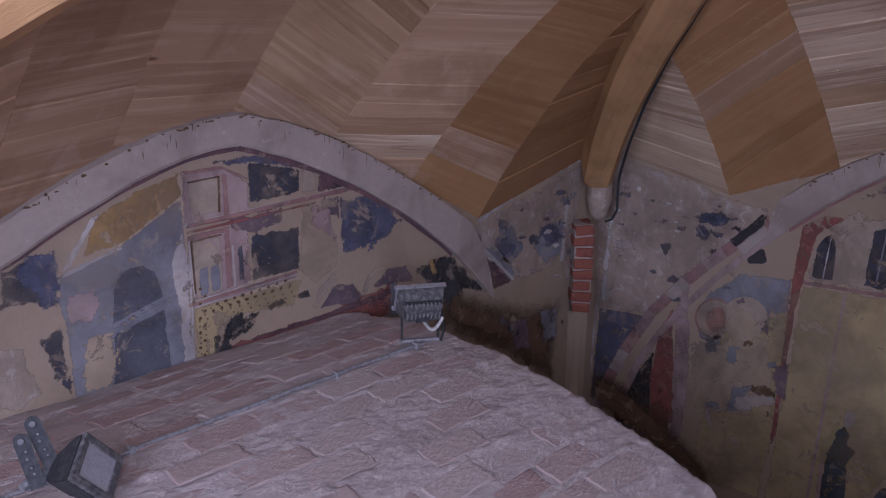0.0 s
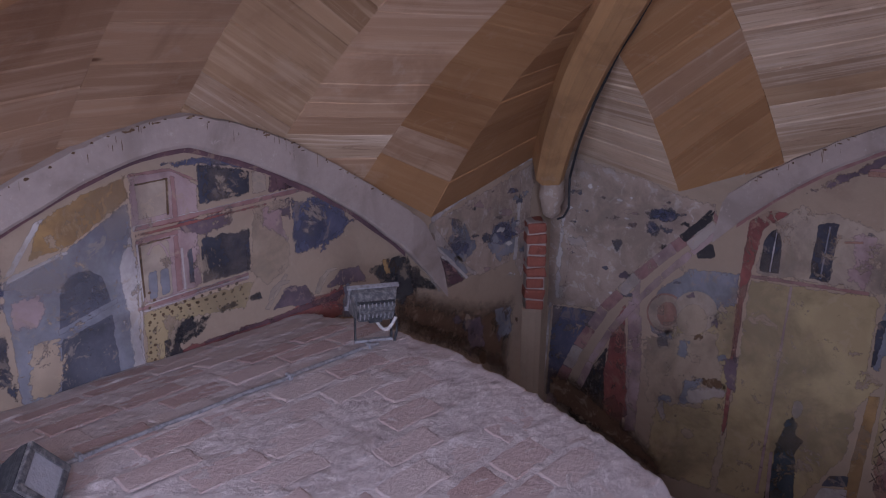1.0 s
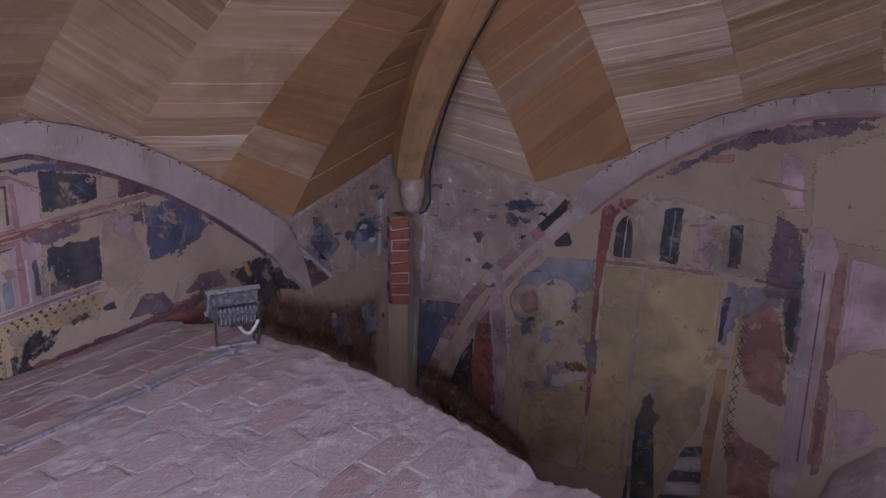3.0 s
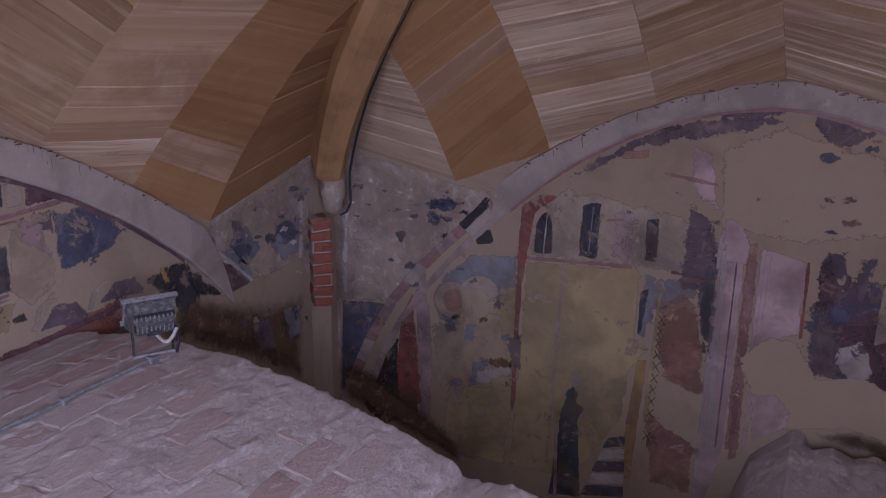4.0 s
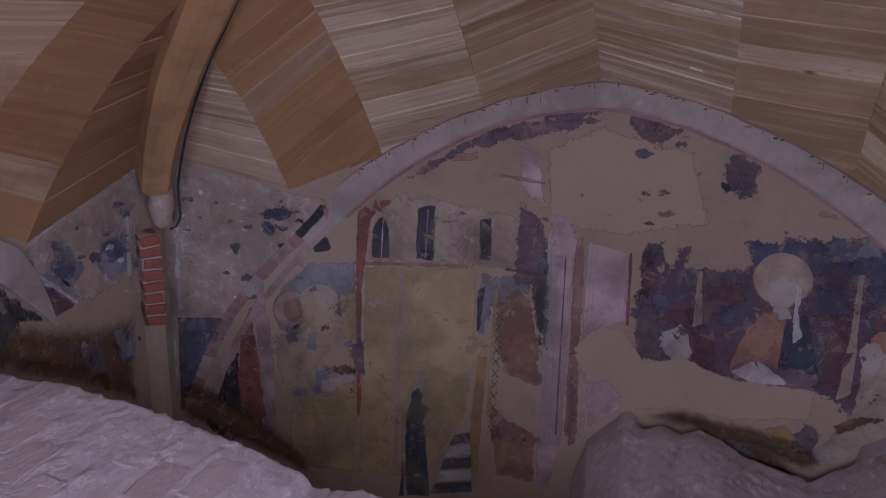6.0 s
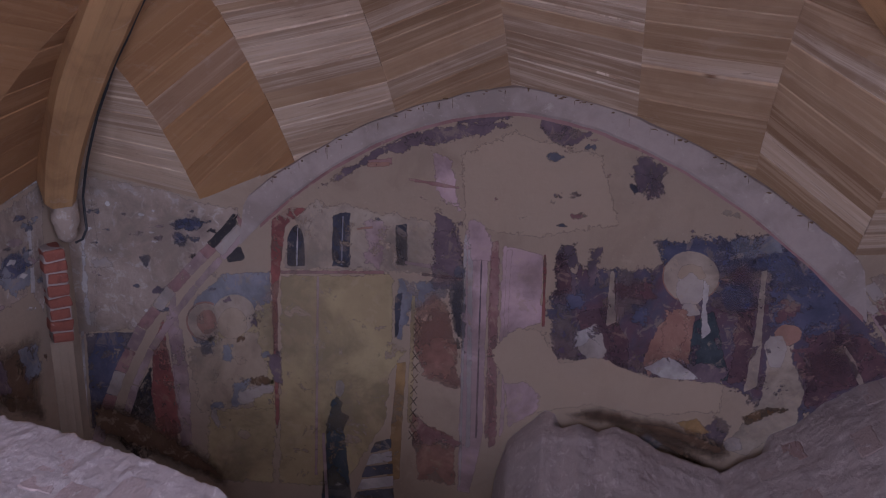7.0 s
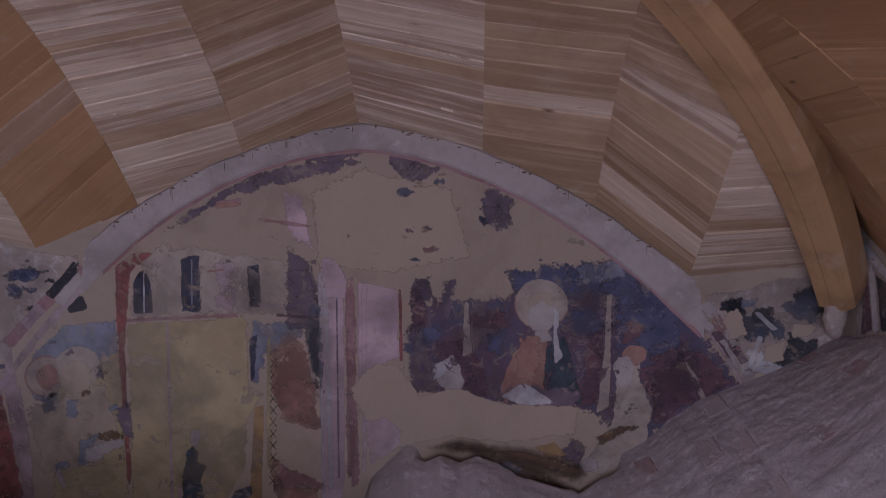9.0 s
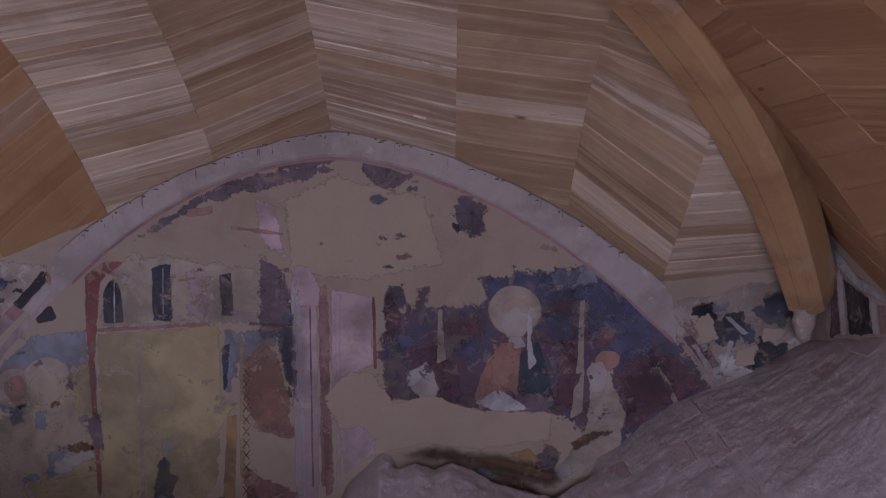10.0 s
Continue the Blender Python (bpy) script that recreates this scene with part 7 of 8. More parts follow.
    painted(fresco_north, "north", "painted_robe", "teal", 2, 0.008, [(-1.174, -1.536), (-1.146, -1.251), (-1.113, -0.927), (-1.077, -0.778), (-1.041, -0.745), (-1.003, -0.792), (-1.009, -0.862), (-0.957, -0.876), (-0.985, -0.927), (-0.995, -0.984), (-0.98, -1.217), (-0.962, -1.496)])
    painted(fresco_north, "north", "painted_hood", "flesh", 2, 0.005, [(-1.056, -0.732), (-1.042, -0.654), (-1.006, -0.633), (-0.983, -0.674), (-0.997, -0.737), (-1.026, -0.765)])
    painted(fresco_north, "north", "painted_pole", "rose", 3, 0.002, [(-1.149, -1.013), (-1.127, -1.008), (-1.116, -1.531), (-1.143, -1.537)])
    painted(fresco_north, "north", "painted_step", "dusk", 3, 0.003, [(-0.806, -1.041), (-0.699, -1.005), (-0.696, -1.077), (-0.837, -1.121)])
    painted(fresco_north, "north", "painted_step", "chalk", 3, 0.003, [(-0.837, -1.129), (-0.696, -1.089), (-0.693, -1.162), (-0.868, -1.21)])
    painted(fresco_north, "north", "painted_step", "dusk", 3, 0.003, [(-0.868, -1.218), (-0.693, -1.174), (-0.691, -1.248), (-0.899, -1.3)])
    painted(fresco_north, "north", "painted_step", "chalk", 3, 0.003, [(-0.899, -1.308), (-0.69, -1.26), (-0.688, -1.334), (-0.931, -1.392)])
    painted(fresco_north, "north", "painted_step", "dusk", 3, 0.003, [(-0.93, -1.4), (-0.687, -1.346), (-0.685, -1.421), (-0.963, -1.484)])
    painted(fresco_north, "north", "painted_void", "dusk", 2, 0.012, [(-0.304, 0.132), (-0.247, 0.122), (-0.242, -0.163), (-0.24, -0.426), (-0.281, -0.314), (-0.314, -0.18), (-0.339, -0.067)])
    painted(fresco_north, "north", "painted_wash", "plum", 1, 0.02, [(-0.438, 0.335), (-0.295, 0.347), (-0.264, 0.175), (-0.259, -0.026), (-0.44, -0.026)])
    painted(fresco_north, "north", "painted_stitch", "umber", 3, 0.001, [(-0.553, -0.196), (-0.543, -0.196), (-0.504, -0.255), (-0.514, -0.255)])
    painted(fresco_north, "north", "painted_stitch", "umber", 3, 0.001, [(-0.511, -0.196), (-0.501, -0.196), (-0.546, -0.255), (-0.556, -0.255)])
    painted(fresco_north, "north", "painted_stitch", "umber", 3, 0.001, [(-0.557, -0.268), (-0.547, -0.268), (-0.508, -0.328), (-0.517, -0.328)])
    painted(fresco_north, "north", "painted_stitch", "umber", 3, 0.001, [(-0.514, -0.269), (-0.505, -0.269), (-0.55, -0.327), (-0.56, -0.327)])
    painted(fresco_north, "north", "painted_stitch", "umber", 3, 0.001, [(-0.561, -0.341), (-0.551, -0.341), (-0.511, -0.401), (-0.521, -0.401)])
    painted(fresco_north, "north", "painted_stitch", "umber", 3, 0.001, [(-0.518, -0.341), (-0.508, -0.342), (-0.554, -0.401), (-0.564, -0.401)])
    painted(fresco_north, "north", "painted_stitch", "umber", 3, 0.001, [(-0.565, -0.415), (-0.555, -0.415), (-0.515, -0.475), (-0.525, -0.475)])
    painted(fresco_north, "north", "painted_stitch", "umber", 3, 0.001, [(-0.522, -0.415), (-0.512, -0.415), (-0.558, -0.474), (-0.568, -0.474)])
    painted(fresco_north, "north", "painted_stitch", "umber", 3, 0.001, [(-0.569, -0.488), (-0.559, -0.488), (-0.519, -0.549), (-0.529, -0.549)])
    painted(fresco_north, "north", "painted_stitch", "umber", 3, 0.001, [(-0.526, -0.489), (-0.516, -0.489), (-0.562, -0.549), (-0.572, -0.549)])
    painted(fresco_north, "north", "painted_stitch", "umber", 3, 0.001, [(-0.573, -0.563), (-0.563, -0.563), (-0.523, -0.623), (-0.533, -0.623)])
    painted(fresco_north, "north", "painted_stitch", "umber", 3, 0.001, [(-0.53, -0.563), (-0.52, -0.563), (-0.566, -0.623), (-0.576, -0.623)])
    painted(fresco_north, "north", "painted_stitch", "umber", 3, 0.001, [(-0.577, -0.637), (-0.567, -0.637), (-0.527, -0.698), (-0.537, -0.698)])
    painted(fresco_north, "north", "painted_stitch", "umber", 3, 0.001, [(-0.533, -0.638), (-0.523, -0.638), (-0.57, -0.698), (-0.58, -0.698)])
    painted(fresco_north, "north", "painted_stitch", "umber", 3, 0.001, [(-0.581, -0.713), (-0.571, -0.713), (-0.53, -0.774), (-0.541, -0.774)])
    painted(fresco_north, "north", "painted_stitch", "umber", 3, 0.001, [(-0.537, -0.713), (-0.527, -0.713), (-0.574, -0.774), (-0.584, -0.774)])
    painted(fresco_north, "north", "painted_stitch", "umber", 3, 0.001, [(-0.585, -0.788), (-0.575, -0.788), (-0.534, -0.85), (-0.544, -0.85)])
    painted(fresco_north, "north", "painted_stitch", "umber", 3, 0.001, [(-0.541, -0.788), (-0.531, -0.788), (-0.578, -0.85), (-0.588, -0.85)])
    painted(fresco_north, "north", "painted_stitch", "umber", 3, 0.001, [(-0.589, -0.864), (-0.579, -0.864), (-0.538, -0.927), (-0.548, -0.927)])
    painted(fresco_north, "north", "painted_stitch", "umber", 3, 0.001, [(-0.545, -0.865), (-0.535, -0.865), (-0.582, -0.926), (-0.592, -0.926)])
    painted(fresco_north, "north", "painted_stitch", "umber", 3, 0.001, [(-0.593, -0.941), (-0.583, -0.941), (-0.542, -1.004), (-0.552, -1.004)])
    painted(fresco_north, "north", "painted_stitch", "umber", 3, 0.001, [(-0.549, -0.941), (-0.539, -0.941), (-0.586, -1.003), (-0.596, -1.003)])
    painted(fresco_north, "north", "painted_wash", "rust", 2, 0.02, [(-0.516, -0.231), (-0.429, -0.128), (-0.333, -0.162), (-0.296, -0.44), (-0.265, -0.635), (-0.434, -0.563), (-0.517, -0.581)])
    painted(fresco_north, "north", "painted_wash", "red_wash", 2, 0.02, [(-0.53, -0.832), (-0.45, -0.905), (-0.252, -0.979), (-0.253, -1.023), (-0.557, -1.022)])
    painted(fresco_north, "north", "painted_leaf", "dusk", 3, 0.016, [(2.105, 0.06), (2.205, 0.093), (2.308, -0.001), (2.276, -0.096), (2.171, -0.075), (2.125, -0.001)])
    painted(fresco_north, "north", "painted_leaf", "dusk", 3, 0.016, [(2.356, 0.139), (2.483, 0.232), (2.562, 0.205), (2.564, 0.025), (2.433, 0.045)])
    painted(fresco_north, "north", "painted_leaf", "soot", 3, 0.016, [(2.42, -0.076), (2.601, -0.043), (2.547, -0.179), (2.432, -0.247), (2.342, -0.213)])
    painted(fresco_north, "north", "painted_leaf", "soot", 3, 0.016, [(2.019, 0.151), (2.098, 0.167), (2.086, 0.1), (2.013, 0.101)])
    painted(fresco_north, "north", "painted_leaf", "slate", 3, 0.016, [(2.137, 0.167), (2.225, 0.18), (2.204, 0.113), (2.14, 0.113)])
    painted(fresco_north, "north", "painted_leaf", "plum", 3, 0.016, [(2.08, -0.068), (2.156, -0.137), (2.202, -0.205), (2.146, -0.198)])
    painted(fresco_north, "north", "painted_leaf", "soot", 3, 0.016, [(2.656, -0.009), (2.711, 0.098), (2.805, 0.124), (2.792, -0.01), (2.709, -0.057)])
    painted(fresco_north, "north", "bare_patch", "mortar", 4, 0.012, [(2.045, 0.1), (2.121, 0.114), (2.182, -0.035), (2.081, -0.075), (2.036, 0.033)])
    painted(fresco_north, "north", "bare_patch", "mortar", 4, 0.012, [(2.276, -0.103), (2.403, -0.063), (2.396, -0.189), (2.283, -0.205)])
    painted(fresco_north, "north", "bare_patch", "mortar", 4, 0.012, [(2.411, 0.049), (2.574, 0.015), (2.531, -0.053), (2.434, -0.056)])
    painted(fresco_north, "north", "painted_ray", "chalk", 4, 0.003, [(2.15, -0.253), (2.282, -0.188), (2.322, -0.206), (2.185, -0.288)])
    painted(fresco_north, "north", "painted_ray", "chalk", 4, 0.003, [(2.252, -0.223), (2.414, -0.223), (2.401, -0.268), (2.261, -0.267)])
    painted(fresco_north, "north", "painted_ray", "chalk", 4, 0.003, [(2.199, 0.1), (2.237, 0.1), (2.35, -0.001), (2.319, -0.015)])
    painted(fresco_north, "north", "painted_ray", "chalk", 4, 0.003, [(2.24, -0.035), (2.273, -0.049), (2.221, -0.24), (2.193, -0.222)])
    painted(fresco_north, "north", "painted_border", "flesh", 3, 0.006, [(1.822, 0.128), (1.882, 0.148), (1.998, 0.013), (1.968, -0.027)])
    painted(fresco_north, "north", "painted_border", "maroon", 3, 0.006, [(1.968, -0.027), (2.025, -0.0), (2.158, -0.178), (2.112, -0.212)])
    painted(fresco_north, "north", "painted_border", "flesh", 3, 0.006, [(2.023, -0.075), (2.054, -0.055), (2.161, -0.222), (2.137, -0.253)])
    painted(fresco_north, "north", "painted_wash", "plum", 2, 0.02, [(-0.358, 1.026), (-0.202, 1.065), (0.012, 0.993), (-0.083, 0.947), (-0.268, 0.948)])
    painted(fresco_north, "north", "painted_wash", "plum", 2, 0.02, [(-0.597, 0.887), (-0.487, 0.918), (-0.462, 0.808), (-0.572, 0.792)])
    painted(fresco_north, "north", "painted_wash", "plum", 2, 0.02, [(0.166, 0.977), (0.321, 0.983), (0.35, 0.908), (0.226, 0.89)])
    painted(fresco_north, "north", "painted_wash", "plum", 2, 0.02, [(0.66, 0.709), (0.816, 0.676), (0.864, 0.596), (0.723, 0.564)])
    # soft dark brown coat, low beside the corner
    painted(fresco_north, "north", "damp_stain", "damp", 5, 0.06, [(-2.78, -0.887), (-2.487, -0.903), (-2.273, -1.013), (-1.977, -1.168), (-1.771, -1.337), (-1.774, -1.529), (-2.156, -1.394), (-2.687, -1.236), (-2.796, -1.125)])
    # painted shade again, along the top of the rubble
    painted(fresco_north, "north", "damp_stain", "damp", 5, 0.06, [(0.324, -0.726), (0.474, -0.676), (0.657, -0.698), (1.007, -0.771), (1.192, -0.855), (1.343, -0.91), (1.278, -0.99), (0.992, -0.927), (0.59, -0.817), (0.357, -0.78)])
    painted(fresco_north, "north", "painted_strip", "pink", 2, 0.006, [(-0.005, 0.241), (0.027, 0.241), (0.001, -0.87), (-0.028, -0.943)])
    painted(fresco_north, "north", "painted_strip", "red_wash", 2, 0.008, [(-0.097, 0.191), (-0.045, 0.191), (-0.043, -0.979), (-0.098, -1.016)])
    painted(fresco_north, "north", "painted_wash", "pink", 4, 0.012, [(-0.011, -0.582), (0.129, -0.554), (0.206, -0.636), (0.191, -0.747), (0.021, -0.87)])
    painted(fresco_north, "north", "painted_line", "chalk", 3, 0.004, [(-0.226, 0.308), (-0.194, 0.314), (-0.202, -1.016), (-0.233, -1.023)])
    painted(fresco_north, "north", "painted_wash", "pink", 3, 0.014, [(-0.229, 0.406), (-0.149, 0.406), (-0.089, 0.307), (-0.094, 0.158), (-0.207, 0.158)])
    painted(fresco_north, "north", "painted_wash", "plum", 3, 0.02, [(0.309, 0.289), (0.388, 0.305), (0.409, 0.156), (0.338, 0.106)])
    painted(fresco_north, "north", "painted_wash", "plum", 3, 0.02, [(0.452, 0.256), (0.532, 0.288), (0.504, 0.072), (0.459, 0.039)])
    painted(fresco_north, "north", "painted_wash", "azure", 3, 0.03, [(0.336, 0.005), (0.465, 0.005), (0.457, -0.097), (0.351, -0.09)])
    painted(fresco_north, "north", "painted_wash", "azure", 3, 0.03, [(0.707, -0.03), (0.804, -0.047), (0.788, -0.166), (0.697, -0.149)])
    painted(fresco_north, "north", "painted_wash", "azure", 3, 0.03, [(1.172, 0.103), (1.332, 0.12), (1.352, -0.032), (1.192, -0.065)])
    painted(fresco_north, "north", "painted_wash", "azure", 3, 0.03, [(1.536, 0.235), (1.683, 0.168), (1.72, 0.051), (1.575, 0.069)])
    painted(fresco_north, "north", "painted_wash", "maroon", 3, 0.03, [(1.17, 0.203), (1.313, 0.236), (1.332, 0.136), (1.188, 0.12)])
    painted(fresco_north, "north", "painted_wash", "maroon", 3, 0.03, [(1.463, 0.035), (1.609, 0.018), (1.581, -0.101), (1.467, -0.083)])
    painted(fresco_north, "north", "painted_wash", "maroon", 3, 0.03, [(0.594, 0.072), (0.819, 0.105), (0.836, -0.013), (0.626, -0.029)])
    painted(fresco_north, "north", "painted_wash", "maroon", 3, 0.03, [(1.632, -0.169), (1.793, -0.135), (1.835, -0.342), (1.673, -0.376)])
    painted(fresco_north, "north", "painted_wash", "rust", 3, 0.02, [(0.891, -0.064), (0.998, -0.048), (1.032, -0.201), (0.969, -0.339), (0.87, -0.304)])
    painted(fresco_north, "north", "painted_wash", "rose", 2, 0.03, [(-0.832, 0.408), (-0.707, 0.375), (-0.717, 0.11), (-0.853, 0.094)])
    painted(fresco_north, "north", "painted_line", "rust", 2, 0.003, [(-0.885, 0.326), (-0.788, 0.342), (-0.789, 0.329), (-0.883, 0.313)])
    painted(fresco_north, "north", "painted_line", "rust", 2, 0.004, [(-0.811, 0.714), (-0.679, 0.723), (-0.68, 0.698), (-0.813, 0.685)])
    painted(fresco_north, "north", "painted_line", "maroon", 2, 0.003, [(-0.5, 0.076), (-0.259, 0.058), (-0.26, 0.041), (-0.501, 0.056)])
    painted(fresco_north, "north", "corner_plaster", "old_plaster", 0, 0.01, [(-2.772, 0.356), (-2.584, 0.6), (-2.558, 0.185), (-2.64, -0.452), (-2.839, -0.479)])
    painted(fresco_north, "north", "plaster_flake", "whitewash", 3, 0.008, [(-2.433, 0.41), (-2.417, 0.42), (-2.397, 0.419), (-2.389, 0.411), (-2.407, 0.403)])
    painted(fresco_north, "north", "plaster_flake", "dusk", 3, 0.008, [(-2.62, 0.147), (-2.593, 0.167), (-2.561, 0.165), (-2.547, 0.149), (-2.577, 0.134)])
    painted(fresco_north, "north", "plaster_flake", "rose", 3, 0.008, [(-1.967, 0.353), (-1.949, 0.364), (-1.927, 0.363), (-1.918, 0.354), (-1.938, 0.345)])
    painted(fresco_north, "north", "plaster_flake", "whitewash", 3, 0.008, [(-2.488, 0.403), (-2.474, 0.422), (-2.458, 0.418), (-2.452, 0.401), (-2.467, 0.387)])
    painted(fresco_north, "north", "plaster_flake", "dusk", 3, 0.008, [(-1.93, 0.378), (-1.917, 0.393), (-1.9, 0.391), (-1.892, 0.377), (-1.908, 0.366)])
    painted(fresco_north, "north", "plaster_flake", "whitewash", 3, 0.008, [(-1.867, 0.467), (-1.848, 0.483), (-1.825, 0.481), (-1.816, 0.467), (-1.836, 0.455)])
    painted(fresco_north, "north", "plaster_flake", "whitewash", 3, 0.008, [(-2.193, 0.369), (-2.176, 0.379), (-2.155, 0.378), (-2.146, 0.371), (-2.165, 0.363)])
    painted(fresco_north, "north", "plaster_flake", "rose", 3, 0.008, [(-2.17, 0.272), (-2.146, 0.288), (-2.115, 0.287), (-2.102, 0.274), (-2.129, 0.262)])
    painted(fresco_north, "north", "plaster_flake", "whitewash", 3, 0.008, [(-2.202, 0.177), (-2.182, 0.191), (-2.158, 0.189), (-2.148, 0.178), (-2.17, 0.167)])
    painted(fresco_north, "north", "plaster_flake", "dusk", 3, 0.008, [(-2.523, 0.237), (-2.499, 0.247), (-2.469, 0.247), (-2.456, 0.24), (-2.483, 0.232)])
    painted(fresco_north, "north", "plaster_flake", "rose", 3, 0.008, [(-2.635, -0.045), (-2.619, -0.03), (-2.601, -0.032), (-2.594, -0.045), (-2.611, -0.057)])
    painted(fresco_north, "north", "plaster_flake", "whitewash", 3, 0.008, [(-2.243, 0.231), (-2.216, 0.243), (-2.183, 0.243), (-2.169, 0.235), (-2.199, 0.225)])
    painted(fresco_north, "north", "plaster_flake", "whitewash", 3, 0.008, [(-2.282, 0.342), (-2.262, 0.354), (-2.237, 0.353), (-2.226, 0.343), (-2.249, 0.334)])
    painted(fresco_north, "north", "plaster_flake", "dusk", 3, 0.008, [(-2.347, -0.116), (-2.332, -0.101), (-2.313, -0.103), (-2.306, -0.116), (-2.323, -0.128)])
    painted(fresco_north, "north", "plaster_flake", "rose", 3, 0.008, [(-1.834, 0.459), (-1.824, 0.469), (-1.813, 0.467), (-1.808, 0.458), (-1.818, 0.45)])
    painted(fresco_north, "north", "plaster_flake", "whitewash", 3, 0.008, [(-1.969, 0.035), (-1.956, 0.047), (-1.94, 0.046), (-1.933, 0.035), (-1.948, 0.026)])
    painted(fresco_north, "north", "plaster_flake", "whitewash", 3, 0.008, [(-2.495, 0.111), (-2.484, 0.128), (-2.472, 0.124), (-2.467, 0.109), (-2.479, 0.097)])
    painted(fresco_north, "north", "plaster_flake", "whitewash", 3, 0.008, [(-2.662, 0.238), (-2.634, 0.257), (-2.6, 0.255), (-2.586, 0.24), (-2.617, 0.225)])
    painted(fresco_north, "north", "plaster_flake", "whitewash", 3, 0.008, [(-2.311, -0.28), (-2.291, -0.26), (-2.265, -0.262), (-2.255, -0.278), (-2.278, -0.293)])
    painted(fresco_north, "north", "plaster_flake", "dusk", 3, 0.008, [(-2.386, 0.342), (-2.369, 0.352), (-2.347, 0.352), (-2.339, 0.343), (-2.358, 0.336)])


paint_north()


def paint_east():
    painted(fresco_east, "east", "spandrel_plaster", "old_plaster", 0, 0.008, [(4.791, 0.511), (4.683, 0.548), (4.385, 0.469), (4.097, 0.449), (4.052, 0.246), (4.699, 0.014)])
    painted(fresco_east, "east", "plaster_edge", "chalk", 2, 0.006, [(4.773, 0.496), (4.667, 0.539), (4.383, 0.458), (4.093, 0.434), (4.087, 0.408), (4.403, 0.405), (4.636, 0.46)])
    painted(fresco_east, "east", "painted_border", "chalk", 2, 0.003, [(4.644, 0.433), (4.579, 0.455), (4.443, 0.14), (4.504, 0.108)])
    painted(fresco_east, "east", "painted_panel", "soot", 1, 0.008, [(4.558, 0.418), (4.255, 0.382), (4.18, 0.227), (4.422, 0.135)])
    painted(fresco_east, "east", "painted_border", "chalk", 2, 0.003, [(4.244, 0.385), (4.186, 0.388), (4.12, 0.246), (4.173, 0.223)])
    painted(fresco_east, "east", "painted_border", "red_wash", 1, 0.004, [(4.166, 0.379), (4.086, 0.402), (4.057, 0.267), (4.109, 0.25)])
    painted(fresco_east, "east", "painted_border", "maroon", 1, 0.006, [(4.671, 0.295), (4.637, 0.398), (4.519, 0.115), (4.647, 0.048)])


paint_east()


def red_edge(side, mid, inner, parent, lo, hi, thick, tint):
    """The thin painted line that follows the underside of a wall arch."""
    bm = bmesh.new()
    n = 60
    rows = []
    for i in range(n + 1):
        q = lo + (hi - lo) * i / n
        z = inner(q)
        t = thick * (0.8 + 0.5 * noise.noise((q * 6, 1, 1)))
        rows.append([bm.verts.new(on_wall(side, mid + q, z + dz, 0.007)) for dz in (0.012, -t)])
    for a, b in zip(rows, rows[1:]):
        bm.faces.new((a[0], a[1], b[1], b[0]))
    return part("painted_edge", bm, M[tint], parent)


red_edge("west", 2.12, in_w, fresco_west, -1.45, 1.35, 0.030, "maroon")
red_edge("north", 0.02, in_n, fresco_north, -1.5, 1.9, 0.026, "red_wash")


def ring_chips(name, side, mid, start, end, outer, inner, off, seed):
    """Dark chips and hair cracks in the plaster along the upper edge of a wall arch."""
    rng = random.Random(seed)
    ring = bpy.data.objects[name]
    bm = bmesh.new()
    for k in range(70):
        q = rng.uniform(start + 0.12, end - 0.12)
        hi, lo = outer(q), inner(q)
        if k % 3:
            v, w, h = hi - rng.uniform(-0.004, 0.016), rng.uniform(0.004, 0.022), rng.uniform(0.003, 0.008)
        else:
            v, w, h = hi - rng.uniform(0.01, 0.06), rng.uniform(0.001, 0.003), rng.uniform(0.01, 0.04)
        n = 7
        off += 0.00001
        bm.faces.new([bm.verts.new(on_wall(side, mid + q + w * rng.uniform(0.5, 1.1) * math.cos(6.283 * i / n), v + h * rng.uniform(0.5, 1.1) * math.sin(6.283 * i / n), off)) for i in range(n)])
    return tagged(part("chipped_edge", bm, M["umber"], ring), kind="stuff")


ring_chips("trim_north_arch", "north", 0.02, -1.55, 1.75, out_n, in_n, 0.0415, 31)
ring_chips("trim_west_arch", "west", 2.12, -1.35, 1.35, out_w, in_w, 0.0515, 32)


# ---- corner shaft ----
def block(bm, sx, sy, sz, bevel, m=None):
    r = bmesh.ops.create_cube(bm, size=1.0)
    bmesh.ops.scale(bm, vec=(sx, sy, sz), verts=r["verts"])
    edges = list({e for v in r["verts"] for e in v.link_edges})
    out = bmesh.ops.bevel(bm, geom=edges, offset=bevel, segments=2, affect="EDGES", profile=0.6)
    vs = {v for f in out["faces"] for v in f.verts} | {v for v in r["verts"] if v.is_valid}
    vs = [v for v in bm.verts if v.is_valid and (v in vs)]
    if m is not None:
        bmesh.ops.transform(bm, matrix=m, verts=vs)
    return vs


def roughen(bm, amount, scale):
    for v in bm.verts:
        p = v.co * scale
        v.co += Vector((noise.noise(p), noise.noise(p + Vector((9, 0, 0))), noise.noise(p + Vector((0, 9, 0))))) * amount


